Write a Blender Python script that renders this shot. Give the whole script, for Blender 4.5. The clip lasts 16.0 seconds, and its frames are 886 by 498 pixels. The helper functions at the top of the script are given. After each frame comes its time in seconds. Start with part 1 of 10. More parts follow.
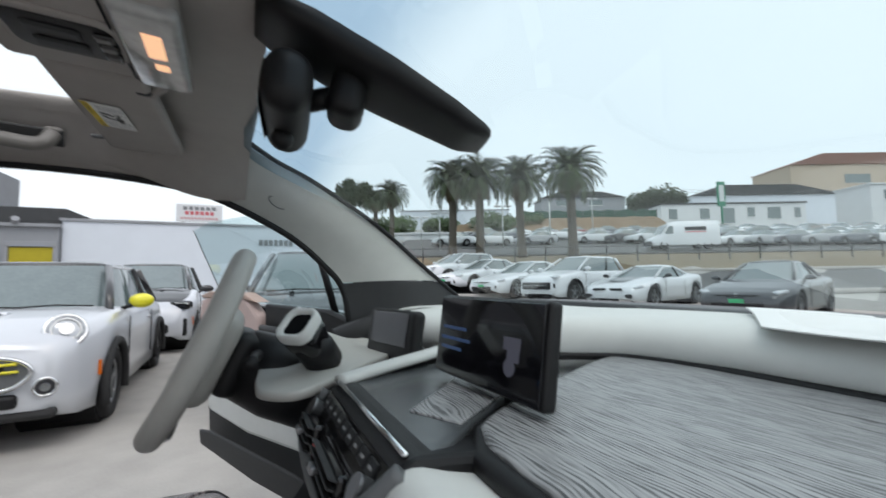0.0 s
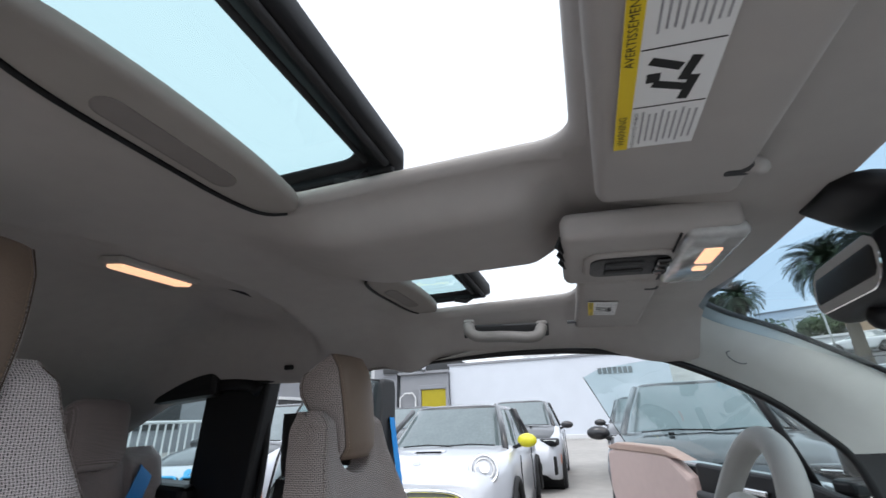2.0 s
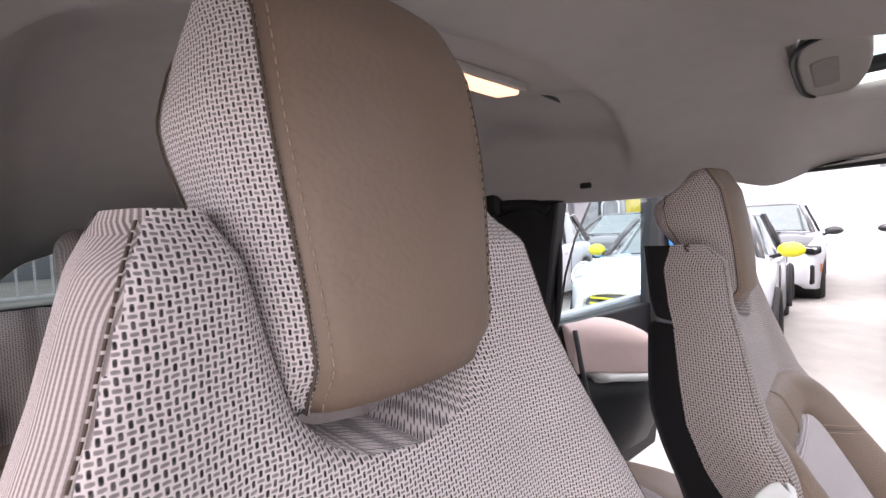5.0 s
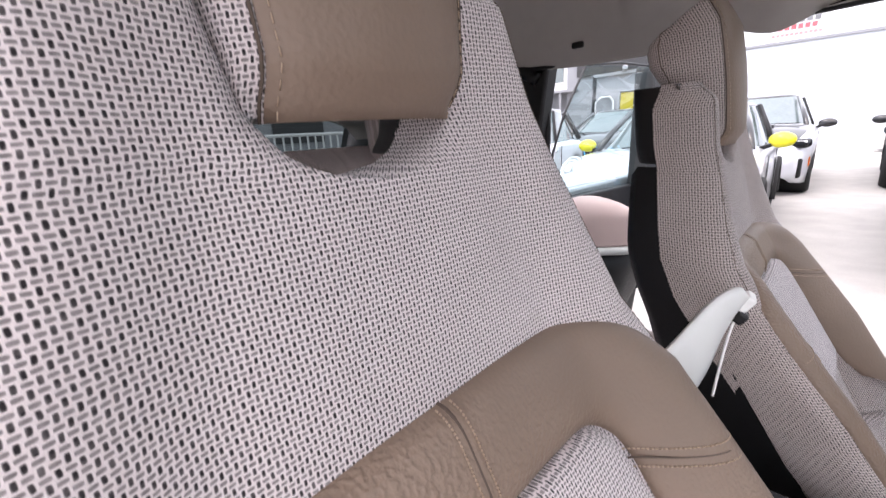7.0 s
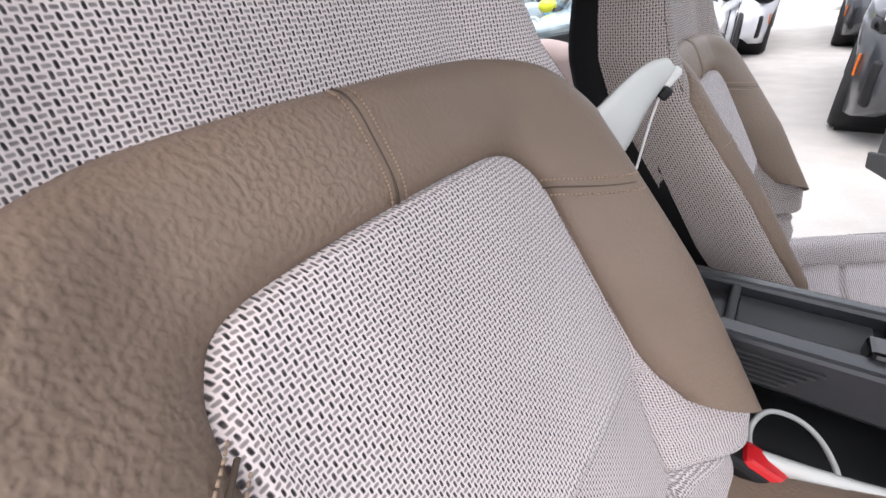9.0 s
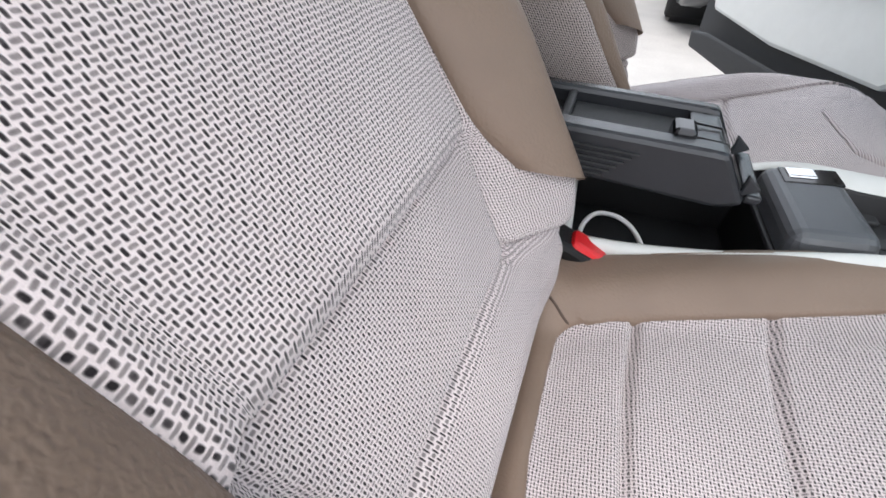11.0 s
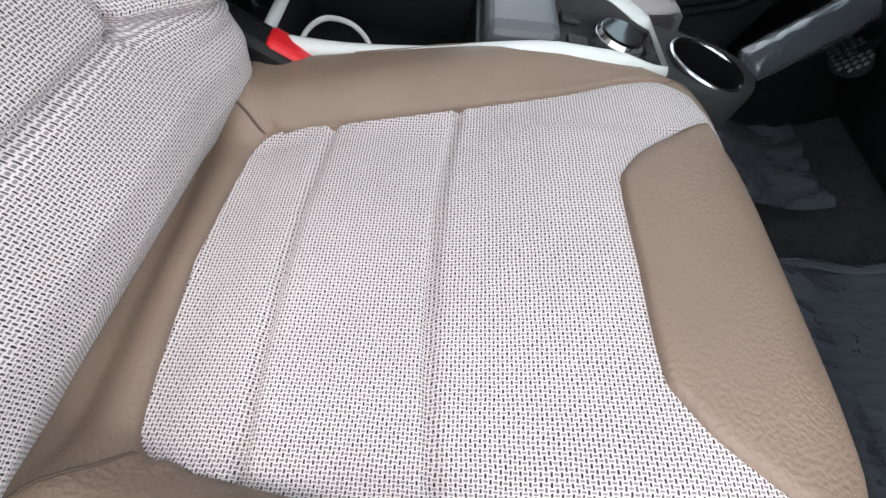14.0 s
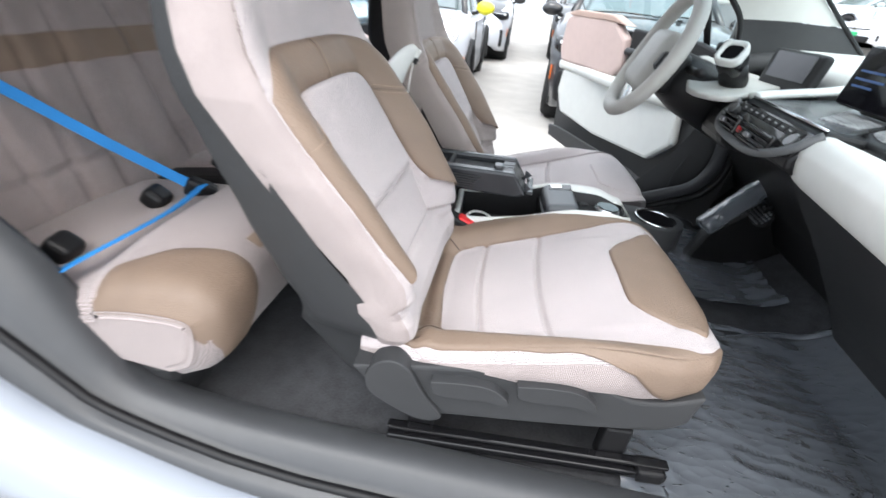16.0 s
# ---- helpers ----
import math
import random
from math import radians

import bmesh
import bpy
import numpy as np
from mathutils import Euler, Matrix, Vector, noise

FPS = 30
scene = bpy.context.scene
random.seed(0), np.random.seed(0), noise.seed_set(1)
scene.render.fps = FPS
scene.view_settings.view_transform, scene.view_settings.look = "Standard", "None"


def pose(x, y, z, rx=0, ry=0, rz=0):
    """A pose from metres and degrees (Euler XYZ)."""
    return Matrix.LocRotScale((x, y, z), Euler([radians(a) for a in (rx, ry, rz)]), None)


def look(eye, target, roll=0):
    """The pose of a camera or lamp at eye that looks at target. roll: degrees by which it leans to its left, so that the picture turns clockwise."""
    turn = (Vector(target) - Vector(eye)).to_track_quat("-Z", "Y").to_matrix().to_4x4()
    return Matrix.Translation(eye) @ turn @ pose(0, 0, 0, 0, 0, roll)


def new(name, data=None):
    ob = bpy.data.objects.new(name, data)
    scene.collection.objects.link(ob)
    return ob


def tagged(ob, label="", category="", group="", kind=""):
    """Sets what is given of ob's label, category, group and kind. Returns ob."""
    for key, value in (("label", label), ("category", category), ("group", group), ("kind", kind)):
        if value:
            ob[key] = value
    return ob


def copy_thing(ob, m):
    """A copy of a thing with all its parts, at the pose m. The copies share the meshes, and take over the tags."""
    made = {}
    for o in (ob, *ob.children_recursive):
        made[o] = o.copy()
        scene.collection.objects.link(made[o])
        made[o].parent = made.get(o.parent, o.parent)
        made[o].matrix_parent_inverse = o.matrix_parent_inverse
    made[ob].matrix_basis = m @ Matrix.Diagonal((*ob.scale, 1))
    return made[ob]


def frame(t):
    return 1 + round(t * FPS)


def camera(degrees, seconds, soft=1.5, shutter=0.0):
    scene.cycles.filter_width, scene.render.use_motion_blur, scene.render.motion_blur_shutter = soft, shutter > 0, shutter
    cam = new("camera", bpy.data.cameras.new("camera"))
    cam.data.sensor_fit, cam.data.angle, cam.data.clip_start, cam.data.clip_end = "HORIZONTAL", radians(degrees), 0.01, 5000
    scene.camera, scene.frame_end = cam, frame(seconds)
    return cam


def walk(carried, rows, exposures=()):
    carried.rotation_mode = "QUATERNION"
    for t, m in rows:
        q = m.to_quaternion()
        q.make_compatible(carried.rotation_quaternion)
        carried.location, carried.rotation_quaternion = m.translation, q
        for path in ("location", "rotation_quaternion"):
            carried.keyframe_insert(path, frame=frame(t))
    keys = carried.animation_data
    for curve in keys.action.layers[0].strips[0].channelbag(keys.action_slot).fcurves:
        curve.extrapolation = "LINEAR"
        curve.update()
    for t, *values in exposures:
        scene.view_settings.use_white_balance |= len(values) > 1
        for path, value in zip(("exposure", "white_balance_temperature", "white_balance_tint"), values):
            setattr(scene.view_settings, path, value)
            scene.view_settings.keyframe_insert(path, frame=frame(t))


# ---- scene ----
cam = camera(93.0, 16.0, shutter=0.2)

PATH = [
    (0, (0.59, -0.551, 1.171), (1.422, 1.262, 1.314), -0.9),
    (0.5, (0.51, -0.56, 1.202), (0.858, 1.352, 1.674), -0.8),
    (1, (0.431, -0.559, 1.218), (0.376, 1.347, 1.83), -1.5),
    (1.5, (0.364, -0.568, 1.248), (0.011, 1.276, 1.937), -2.1),
    (2, (0.312, -0.564, 1.267), (-0.24, 1.207, 2.014), -2.3),
    (2.5, (0.24, -0.548, 1.291), (-0.534, 1.155, 1.997), -1.9),
    (3, (0.13, -0.556, 1.3), (-0.916, 1.072, 1.804), -1.9),
    (3.5, (0.030, -0.550, 1.320), (-1.227, 0.990, 1.545), -2.0),
    (3.7, (0.006, -0.544, 1.326), (-1.299, 0.964, 1.479), -2.5),
    (5.8, (-0.060, -0.497, 1.329), (-1.438, 0.939, 1.132), -2.8),
    (6, (-0.060, -0.496, 1.314), (-1.431, 0.941, 1.073), -2.9),
    (6.5, (-0.055, -0.497, 1.281), (-1.408, 0.929, 0.909), -3.1),
    (7, (-0.050, -0.505, 1.238), (-1.366, 0.907, 0.714), -3.5),
    (7.5, (-0.038, -0.504, 1.208), (-1.300, 0.895, 0.535), -3.9),
    (8, (-0.025, -0.510, 1.184), (-1.244, 0.864, 0.393), -4.6),
    (8.5, (-0.012, -0.512, 1.158), (-1.172, 0.845, 0.256), -5.4),
    (9, (-0.006, -0.516, 1.134), (-1.091, 0.828, 0.124), -5.5),
    (9.2, (-0.003, -0.517, 1.125), (-1.054, 0.818, 0.069), -5.3),
    (11.3, (0.056, -0.52, 1.013), (-0.318, 0.768, -0.471), 4.6),
    (11.5, (0.067, -0.501, 1.023), (-0.24, 0.66, -0.575), 7.0),
    (12, (0.113, -0.512, 0.987), (-0.101, 0.655, -0.623), 9.1),
    (12.5, (0.148, -0.507, 0.974), (0.082, 0.607, -0.686), 13.4),
    (13, (0.18, -0.507, 0.964), (0.231, 0.569, -0.721), 16.8),
    (13.5, (0.209, -0.506, 0.968), (0.352, 0.548, -0.725), 19.5),
    (14, (0.234, -0.51, 0.975), (0.409, 0.567, -0.702), 19.3),
    (14.5, (0.249, -0.522, 0.982), (0.422, 0.638, -0.638), 16.9),
    (15, (0.236, -0.579, 1.032), (0.395, 0.713, -0.486), 14.4),
    (15.5, (0.206, -0.781, 1.099), (0.316, 0.739, -0.197), 10.1),
    (16, (0.165, -1.063, 1.186), (-0.085, 0.616, 0.129), 4.8),
]
walk(cam, [(t, look(eye, target, roll)) for t, eye, target, roll in PATH],
     exposures=[(0.0, 0.4, 6450, 10), (0.5, 0.30, 6200, 9), (1.0, 0.42, 6200, 9), (1.5, 0.63, 6150, 10), (2.0, 0.79, 6250, 11), (2.5, 0.89, 6200, 12), (3.0, 0.99, 6330, 16), (3.5, 1.47, 6850, 23), (6.0, 1.88, 6700, 23), (7.5, 1.70, 6600, 19), (9.0, 1.62, 6550, 16), (11.5, 1.46, 6400, 12), (12.5, 1.44, 6350, 11), (14.5, 1.66, 6350, 9), (15.5, 1.78, 6400, 10), (16.0, 1.80, 6400, 10)])

# ---- world and light: overcast day ----
world = bpy.data.worlds.new("sky")
scene.world = world
world.use_nodes = True
wn = world.node_tree.nodes
wl = world.node_tree.links
wn.clear()
sky = wn.new("ShaderNodeTexSky")
sky.sky_type = "NISHITA"
sky.sun_disc = False
sky.sun_elevation = radians(55)
sky.sun_rotation = radians(140)
sky.air_density = 1.0
sky.dust_density = 6.0
sky.ozone_density = 1.0
wash = wn.new("ShaderNodeMixRGB")
wash.inputs[0].default_value = 0.75
wash.inputs[2].default_value = (9.6, 10.2, 10.8, 1)
bg = wn.new("ShaderNodeBackground")
bg.inputs[1].default_value = 0.1
wo = wn.new("ShaderNodeOutputWorld")
wl.new(sky.outputs[0], wash.inputs[1])
wl.new(wash.outputs[0], bg.inputs[0])
wl.new(bg.outputs[0], wo.inputs[0])

sun_data = bpy.data.lights.new("sun", "SUN")
sun_data.energy = 0.6
sun_data.angle = radians(25)
sun_data.color = (1.0, 0.97, 0.93)
sun = new("sun", sun_data)
sun.matrix_world = look((0, 0, 30), (8, 16, 0))


# ---- materials ----
def nodes_of(name):
    m = bpy.data.materials.new(name)
    m.use_nodes = True
    nt = m.node_tree
    return m, nt, nt.nodes["Principled BSDF"]


def plain(name, color, rough=0.5, metal=0.0, vary=0.08, scale=30.0, bump=0.0, bump_scale=400.0, coat=0.0, spec=0.5):
    """A surface with two scales of variation in tone and gloss and a fine relief."""
    m, nt, b = nodes_of(name)
    n, l = nt.nodes, nt.links
    tc = n.new("ShaderNodeTexCoord")
    n1 = n.new("ShaderNodeTexNoise")
    n1.inputs["Scale"].default_value = scale
    n1.inputs["Detail"].default_value = 6
    l.new(tc.outputs["Object"], n1.inputs["Vector"])
    n2 = n.new("ShaderNodeTexNoise")
    n2.inputs["Scale"].default_value = scale * 0.13
    n2.inputs["Detail"].default_value = 3
    l.new(tc.outputs["Object"], n2.inputs["Vector"])
    add = n.new("ShaderNodeMath")
    add.operation = "ADD"
    l.new(n1.outputs[0], add.inputs[0])
    l.new(n2.outputs[0], add.inputs[1])
    ramp = n.new("ShaderNodeMapRange")
    ramp.inputs[1].default_value, ramp.inputs[2].default_value = 0.6, 1.4
    ramp.inputs[3].default_value, ramp.inputs[4].default_value = 1 - vary, 1 + vary
    l.new(add.outputs[0], ramp.inputs[0])
    mul = n.new("ShaderNodeVectorMath")
    mul.operation = "MULTIPLY"
    mul.inputs[0].default_value = color
    l.new(ramp.outputs[0], mul.inputs[1])
    l.new(mul.outputs[0], b.inputs["Base Color"])
    rr = n.new("ShaderNodeMapRange")
    rr.inputs[3].default_value, rr.inputs[4].default_value = max(rough - 0.06, 0.02), min(rough + 0.06, 1)
    l.new(n2.outputs[0], rr.inputs[0])
    l.new(rr.outputs[0], b.inputs["Roughness"])
    b.inputs["Metallic"].default_value = metal
    b.inputs["Specular IOR Level"].default_value = spec
    b.inputs["Coat Weight"].default_value = coat
    b.inputs["Coat Roughness"].default_value = 0.05
    if bump:
        n3 = n.new("ShaderNodeTexNoise")
        n3.inputs["Scale"].default_value = bump_scale
        n3.inputs["Detail"].default_value = 4
        l.new(tc.outputs["Object"], n3.inputs["Vector"])
        bp = n.new("ShaderNodeBump")
        bp.inputs["Strength"].default_value = bump
        bp.inputs["Distance"].default_value = 0.002
        l.new(n3.outputs[0], bp.inputs["Height"])
        l.new(bp.outputs[0], b.inputs["Normal"])
    return m


def weave(name, light, dark, pitch, depth=0.0006):
    """Basket weave: dark short bars that lie across and along by turns between pale threads; uv in metres."""
    m, nt, b = nodes_of(name)
    n, l = nt.nodes, nt.links
    uv = n.new("ShaderNodeUVMap")
    warp = n.new("ShaderNodeTexNoise")
    warp.inputs["Scale"].default_value = 60
    l.new(uv.outputs[0], warp.inputs["Vector"])

    def math_node(op, a, c=None, d=None):
        k = n.new("ShaderNodeMath")
        k.operation = op
        for i, v in enumerate((a, c, d)):
            if v is None:
                continue
            if isinstance(v, (int, float)):
                k.inputs[i].default_value = v
            else:
                l.new(v, k.inputs[i])
        return k.outputs[0]

    wsub = n.new("ShaderNodeVectorMath")
    wsub.operation = "MULTIPLY_ADD"
    wsub.inputs[1].default_value = (0.0022, 0.0022, 0)
    l.new(warp.outputs["Color"], wsub.inputs[0])
    l.new(uv.outputs[0], wsub.inputs[2])
    sep = n.new("ShaderNodeSeparateXYZ")
    l.new(wsub.outputs[0], sep.inputs[0])
    px = math_node("MULTIPLY", sep.outputs[0], 1 / pitch)
    py = math_node("MULTIPLY", sep.outputs[1], 1 / pitch)
    cx, cy = math_node("FLOOR", px), math_node("FLOOR", py)
    fx = math_node("ABSOLUTE", math_node("SUBTRACT", math_node("FRACT", px), 0.5))
    fy = math_node("ABSOLUTE", math_node("SUBTRACT", math_node("FRACT", py), 0.5))
    par = math_node("FLOORED_MODULO", math_node("ADD", cx, cy), 2.0)
    sx = n.new("ShaderNodeMix")
    l.new(par, sx.inputs[0])
    l.new(fx, sx.inputs[2])
    l.new(fy, sx.inputs[3])
    sy = n.new("ShaderNodeMix")
    l.new(par, sy.inputs[0])
    l.new(fy, sy.inputs[2])
    l.new(fx, sy.inputs[3])
    ex = math_node("MULTIPLY", sx.outputs[0], 1 / 0.258)
    ey = math_node("MULTIPLY", sy.outputs[0], 1 / 0.56)
    rad = math_node("ADD", math_node("POWER", ex, 2.4), math_node("POWER", ey, 3.0))
    ow = n.new("ShaderNodeMapRange")
    ow.interpolation_type = "SMOOTHSTEP"
    ow.inputs[1].default_value, ow.inputs[2].default_value = 0.10, 1.75
    ow.inputs[3].default_value, ow.inputs[4].default_value = 1, 0
    l.new(rad, ow.inputs[0])
    gap = ow.outputs[0]
    bar = math_node("MULTIPLY", gap, math_node("SUBTRACT", 1.0, math_node("MULTIPLY", par, 0.30)))
    fuzz = n.new("ShaderNodeTexNoise")
    fuzz.inputs["Scale"].default_value = 2200
    l.new(uv.outputs[0], fuzz.inputs["Vector"])
    stain = n.new("ShaderNodeTexNoise")
    stain.inputs["Scale"].default_value = 9
    stain.inputs["Detail"].default_value = 4
    l.new(uv.outputs[0], stain.inputs["Vector"])
    thread = n.new("ShaderNodeTexNoise")
    thread.inputs["Scale"].default_value = 260
    l.new(uv.outputs[0], thread.inputs["Vector"])
    col = n.new("ShaderNodeMix")
    col.data_type = "RGBA"
    col.inputs[6].default_value = (*light, 1)
    col.inputs[7].default_value = (*dark, 1)
    fade = math_node("MULTIPLY", bar, math_node("ADD", 0.66, math_node("MULTIPLY", thread.outputs[0], 0.60)))
    l.new(fade, col.inputs[0])
    tone = math_node("ADD", math_node("MULTIPLY", fuzz.outputs[0], 0.35), math_node("ADD", 0.69, math_node("MULTIPLY", stain.outputs[0], 0.27)))
    mul = n.new("ShaderNodeVectorMath")
    mul.operation = "MULTIPLY"
    l.new(col.outputs[2], mul.inputs[0])
    l.new(tone, mul.inputs[1])
    l.new(mul.outputs[0], b.inputs["Base Color"])
    b.inputs["Roughness"].default_value = 0.95
    b.inputs["Specular IOR Level"].default_value = 0.15
    b.inputs["Sheen Weight"].default_value = 0.25
    h = math_node("SUBTRACT", math_node("MULTIPLY", fuzz.outputs[0], 0.35), bar)
    bp = n.new("ShaderNodeBump")
    bp.inputs["Strength"].default_value = 0.6
    bp.inputs["Distance"].default_value = depth
    l.new(h, bp.inputs["Height"])
    l.new(bp.outputs[0], b.inputs["Normal"])
    return m


def ribbed(name, light, dark, pitch):
    """Cloth with fine ribs that run up the seat; uv in metres."""
    m, nt, b = nodes_of(name)
    n, l = nt.nodes, nt.links
    uv = n.new("ShaderNodeUVMap")
    fuzz = n.new("ShaderNodeTexNoise")
    fuzz.inputs["Scale"].default_value = 700
    l.new(uv.outputs[0], fuzz.inputs["Vector"])
    stain = n.new("ShaderNodeTexNoise")
    stain.inputs["Scale"].default_value = 12
    stain.inputs["Detail"].default_value = 4
    l.new(uv.outputs[0], stain.inputs["Vector"])
    wave = n.new("ShaderNodeTexWave")
    wave.bands_direction = "X"
    wave.inputs["Scale"].default_value = 0.314 / pitch
    wave.inputs["Distortion"].default_value = 0.25
    wave.inputs["Detail"].default_value = 2
    wave.inputs["Detail Scale"].default_value = 4
    l.new(uv.outputs[0], wave.inputs["Vector"])
    cross = n.new("ShaderNodeTexWave")
    cross.bands_direction = "Y"
    cross.inputs["Scale"].default_value = 0.314 / (pitch * 0.6)
    l.new(uv.outputs[0], cross.inputs["Vector"])
    h = n.new("ShaderNodeMath")
    h.operation = "MULTIPLY_ADD"
    h.inputs[1].default_value = 0.12
    l.new(cross.outputs["Fac"], h.inputs[0])
    l.new(wave.outputs["Fac"], h.inputs[2])
    k = n.new("ShaderNodeMapRange")
    k.interpolation_type = "SMOOTHSTEP"
    k.inputs[1].default_value, k.inputs[2].default_value = 0.25, 0.85
    l.new(h.outputs[0], k.inputs[0])
    mx = n.new("ShaderNodeMix")
    mx.data_type = "RGBA"
    mx.inputs[6].default_value, mx.inputs[7].default_value = (*dark, 1), (*light, 1)
    l.new(k.outputs[0], mx.inputs[0])
    tone = n.new("ShaderNodeMath")
    tone.operation = "MULTIPLY_ADD"
    tone.inputs[1].default_value, tone.inputs[2].default_value = 0.5, 0.74
    l.new(stain.outputs[0], tone.inputs[0])
    mul = n.new("ShaderNodeVectorMath")
    mul.operation = "MULTIPLY"
    l.new(mx.outputs[2], mul.inputs[0])
    l.new(tone.outputs[0], mul.inputs[1])
    l.new(mul.outputs[0], b.inputs["Base Color"])
    b.inputs["Roughness"].default_value = 0.95
    b.inputs["Specular IOR Level"].default_value = 0.15
    bp = n.new("ShaderNodeBump")
    bp.inputs["Strength"].default_value = 0.6
    bp.inputs["Distance"].default_value = 0.0008
    l.new(h.outputs[0], bp.inputs["Height"])
    l.new(bp.outputs[0], b.inputs["Normal"])
    return m


def leather(name, color):
    m, nt, b = nodes_of(name)
    n, l = nt.nodes, nt.links
    tc = n.new("ShaderNodeTexCoord")
    v = n.new("ShaderNodeTexNoise")
    v.inputs["Scale"].default_value = 320
    v.inputs["Detail"].default_value = 0.8
    v.inputs["Roughness"].default_value = 0.35
    wob = n.new("ShaderNodeTexNoise")
    wob.inputs["Scale"].default_value = 90
    l.new(tc.outputs["Object"], wob.inputs["Vector"])
    vm = n.new("ShaderNodeVectorMath")
    vm.operation = "MULTIPLY_ADD"
    vm.inputs[1].default_value = (0.001, 0.001, 0.001)
    l.new(wob.outputs["Color"], vm.inputs[0])
    l.new(tc.outputs["Object"], vm.inputs[2])
    l.new(vm.outputs[0], v.inputs["Vector"])
    big = n.new("ShaderNodeTexNoise")
    big.inputs["Scale"].default_value = 7
    big.inputs["Detail"].default_value = 3
    l.new(tc.outputs["Object"], big.inputs["Vector"])
    fine = n.new("ShaderNodeTexNoise")
    fine.inputs["Scale"].default_value = 900
    l.new(tc.outputs["Object"], fine.inputs["Vector"])
    tone = n.new("ShaderNodeMapRange")
    tone.inputs[1].default_value, tone.inputs[2].default_value = 0.3, 0.7
    tone.inputs[3].default_value, tone.inputs[4].default_value = 0.88, 1.1
    l.new(big.outputs[0], tone.inputs[0])
    mul = n.new("ShaderNodeVectorMath")
    mul.operation = "MULTIPLY"
    mul.inputs[0].default_value = color
    l.new(tone.outputs[0], mul.inputs[1])
    l.new(mul.outputs[0], b.inputs["Base Color"])
    b.inputs["Roughness"].default_value = 0.5
    b.inputs["Specular IOR Level"].default_value = 0.4
    amt = n.new("ShaderNodeMapRange")
    amt.inputs[1].default_value, amt.inputs[2].default_value = 0.42, 0.66
    amt.inputs[3].default_value, amt.inputs[4].default_value = 0.16, 0.55
    l.new(big.outputs[0], amt.inputs[0])
    hm = n.new("ShaderNodeMath")
    hm.operation = "MULTIPLY_ADD"
    hm.inputs[1].default_value = 0.15
    l.new(fine.outputs[0], hm.inputs[0])
    dome = n.new("ShaderNodeMapRange")
    dome.interpolation_type = "SMOOTHERSTEP"
    dome.inputs[1].default_value, dome.inputs[2].default_value = 0.15, 0.85
    l.new(v.outputs[0], dome.inputs[0])
    l.new(dome.outputs[0], hm.inputs[2])
    bp = n.new("ShaderNodeBump")
    bp.inputs["Distance"].default_value = 0.0011
    sep = n.new("ShaderNodeSeparateXYZ")
    l.new(tc.outputs["Object"], sep.inputs[0])
    worn = n.new("ShaderNodeMapRange")
    worn.inputs[1].default_value, worn.inputs[2].default_value = 0.02, -0.10
    worn.inputs[3].default_value, worn.inputs[4].default_value = 0.0, 0.22
    l.new(sep.outputs[1], worn.inputs[0])
    both = n.new("ShaderNodeMath")
    both.use_clamp = True
    l.new(amt.outputs[0], both.inputs[0])
    l.new(worn.outputs[0], both.inputs[1])
    taut = n.new("ShaderNodeMapRange")
    taut.inputs[1].default_value, taut.inputs[2].default_value = 1.20, 1.25
    taut.inputs[3].default_value, taut.inputs[4].default_value = 1.0, 0.5
    l.new(sep.outputs[2], taut.inputs[0])
    held = n.new("ShaderNodeMath")
    held.operation = "MULTIPLY"
    sat = n.new("ShaderNodeMapRange")
    sat.inputs[1].default_value, sat.inputs[2].default_value = 0.74, 0.84
    sat.inputs[3].default_value, sat.inputs[4].default_value = 0.75, 1.0
    l.new(sep.outputs[2], sat.inputs[0])
    press = n.new("ShaderNodeMath")
    press.operation = "MULTIPLY"
    l.new(both.outputs[0], press.inputs[0])
    l.new(sat.outputs[0], press.inputs[1])
    l.new(press.outputs[0], held.inputs[0])
    l.new(taut.outputs[0], held.inputs[1])
    l.new(held.outputs[0], bp.inputs["Strength"])
    l.new(hm.outputs[0], bp.inputs["Height"])
    l.new(bp.outputs[0], b.inputs["Normal"])
    return m


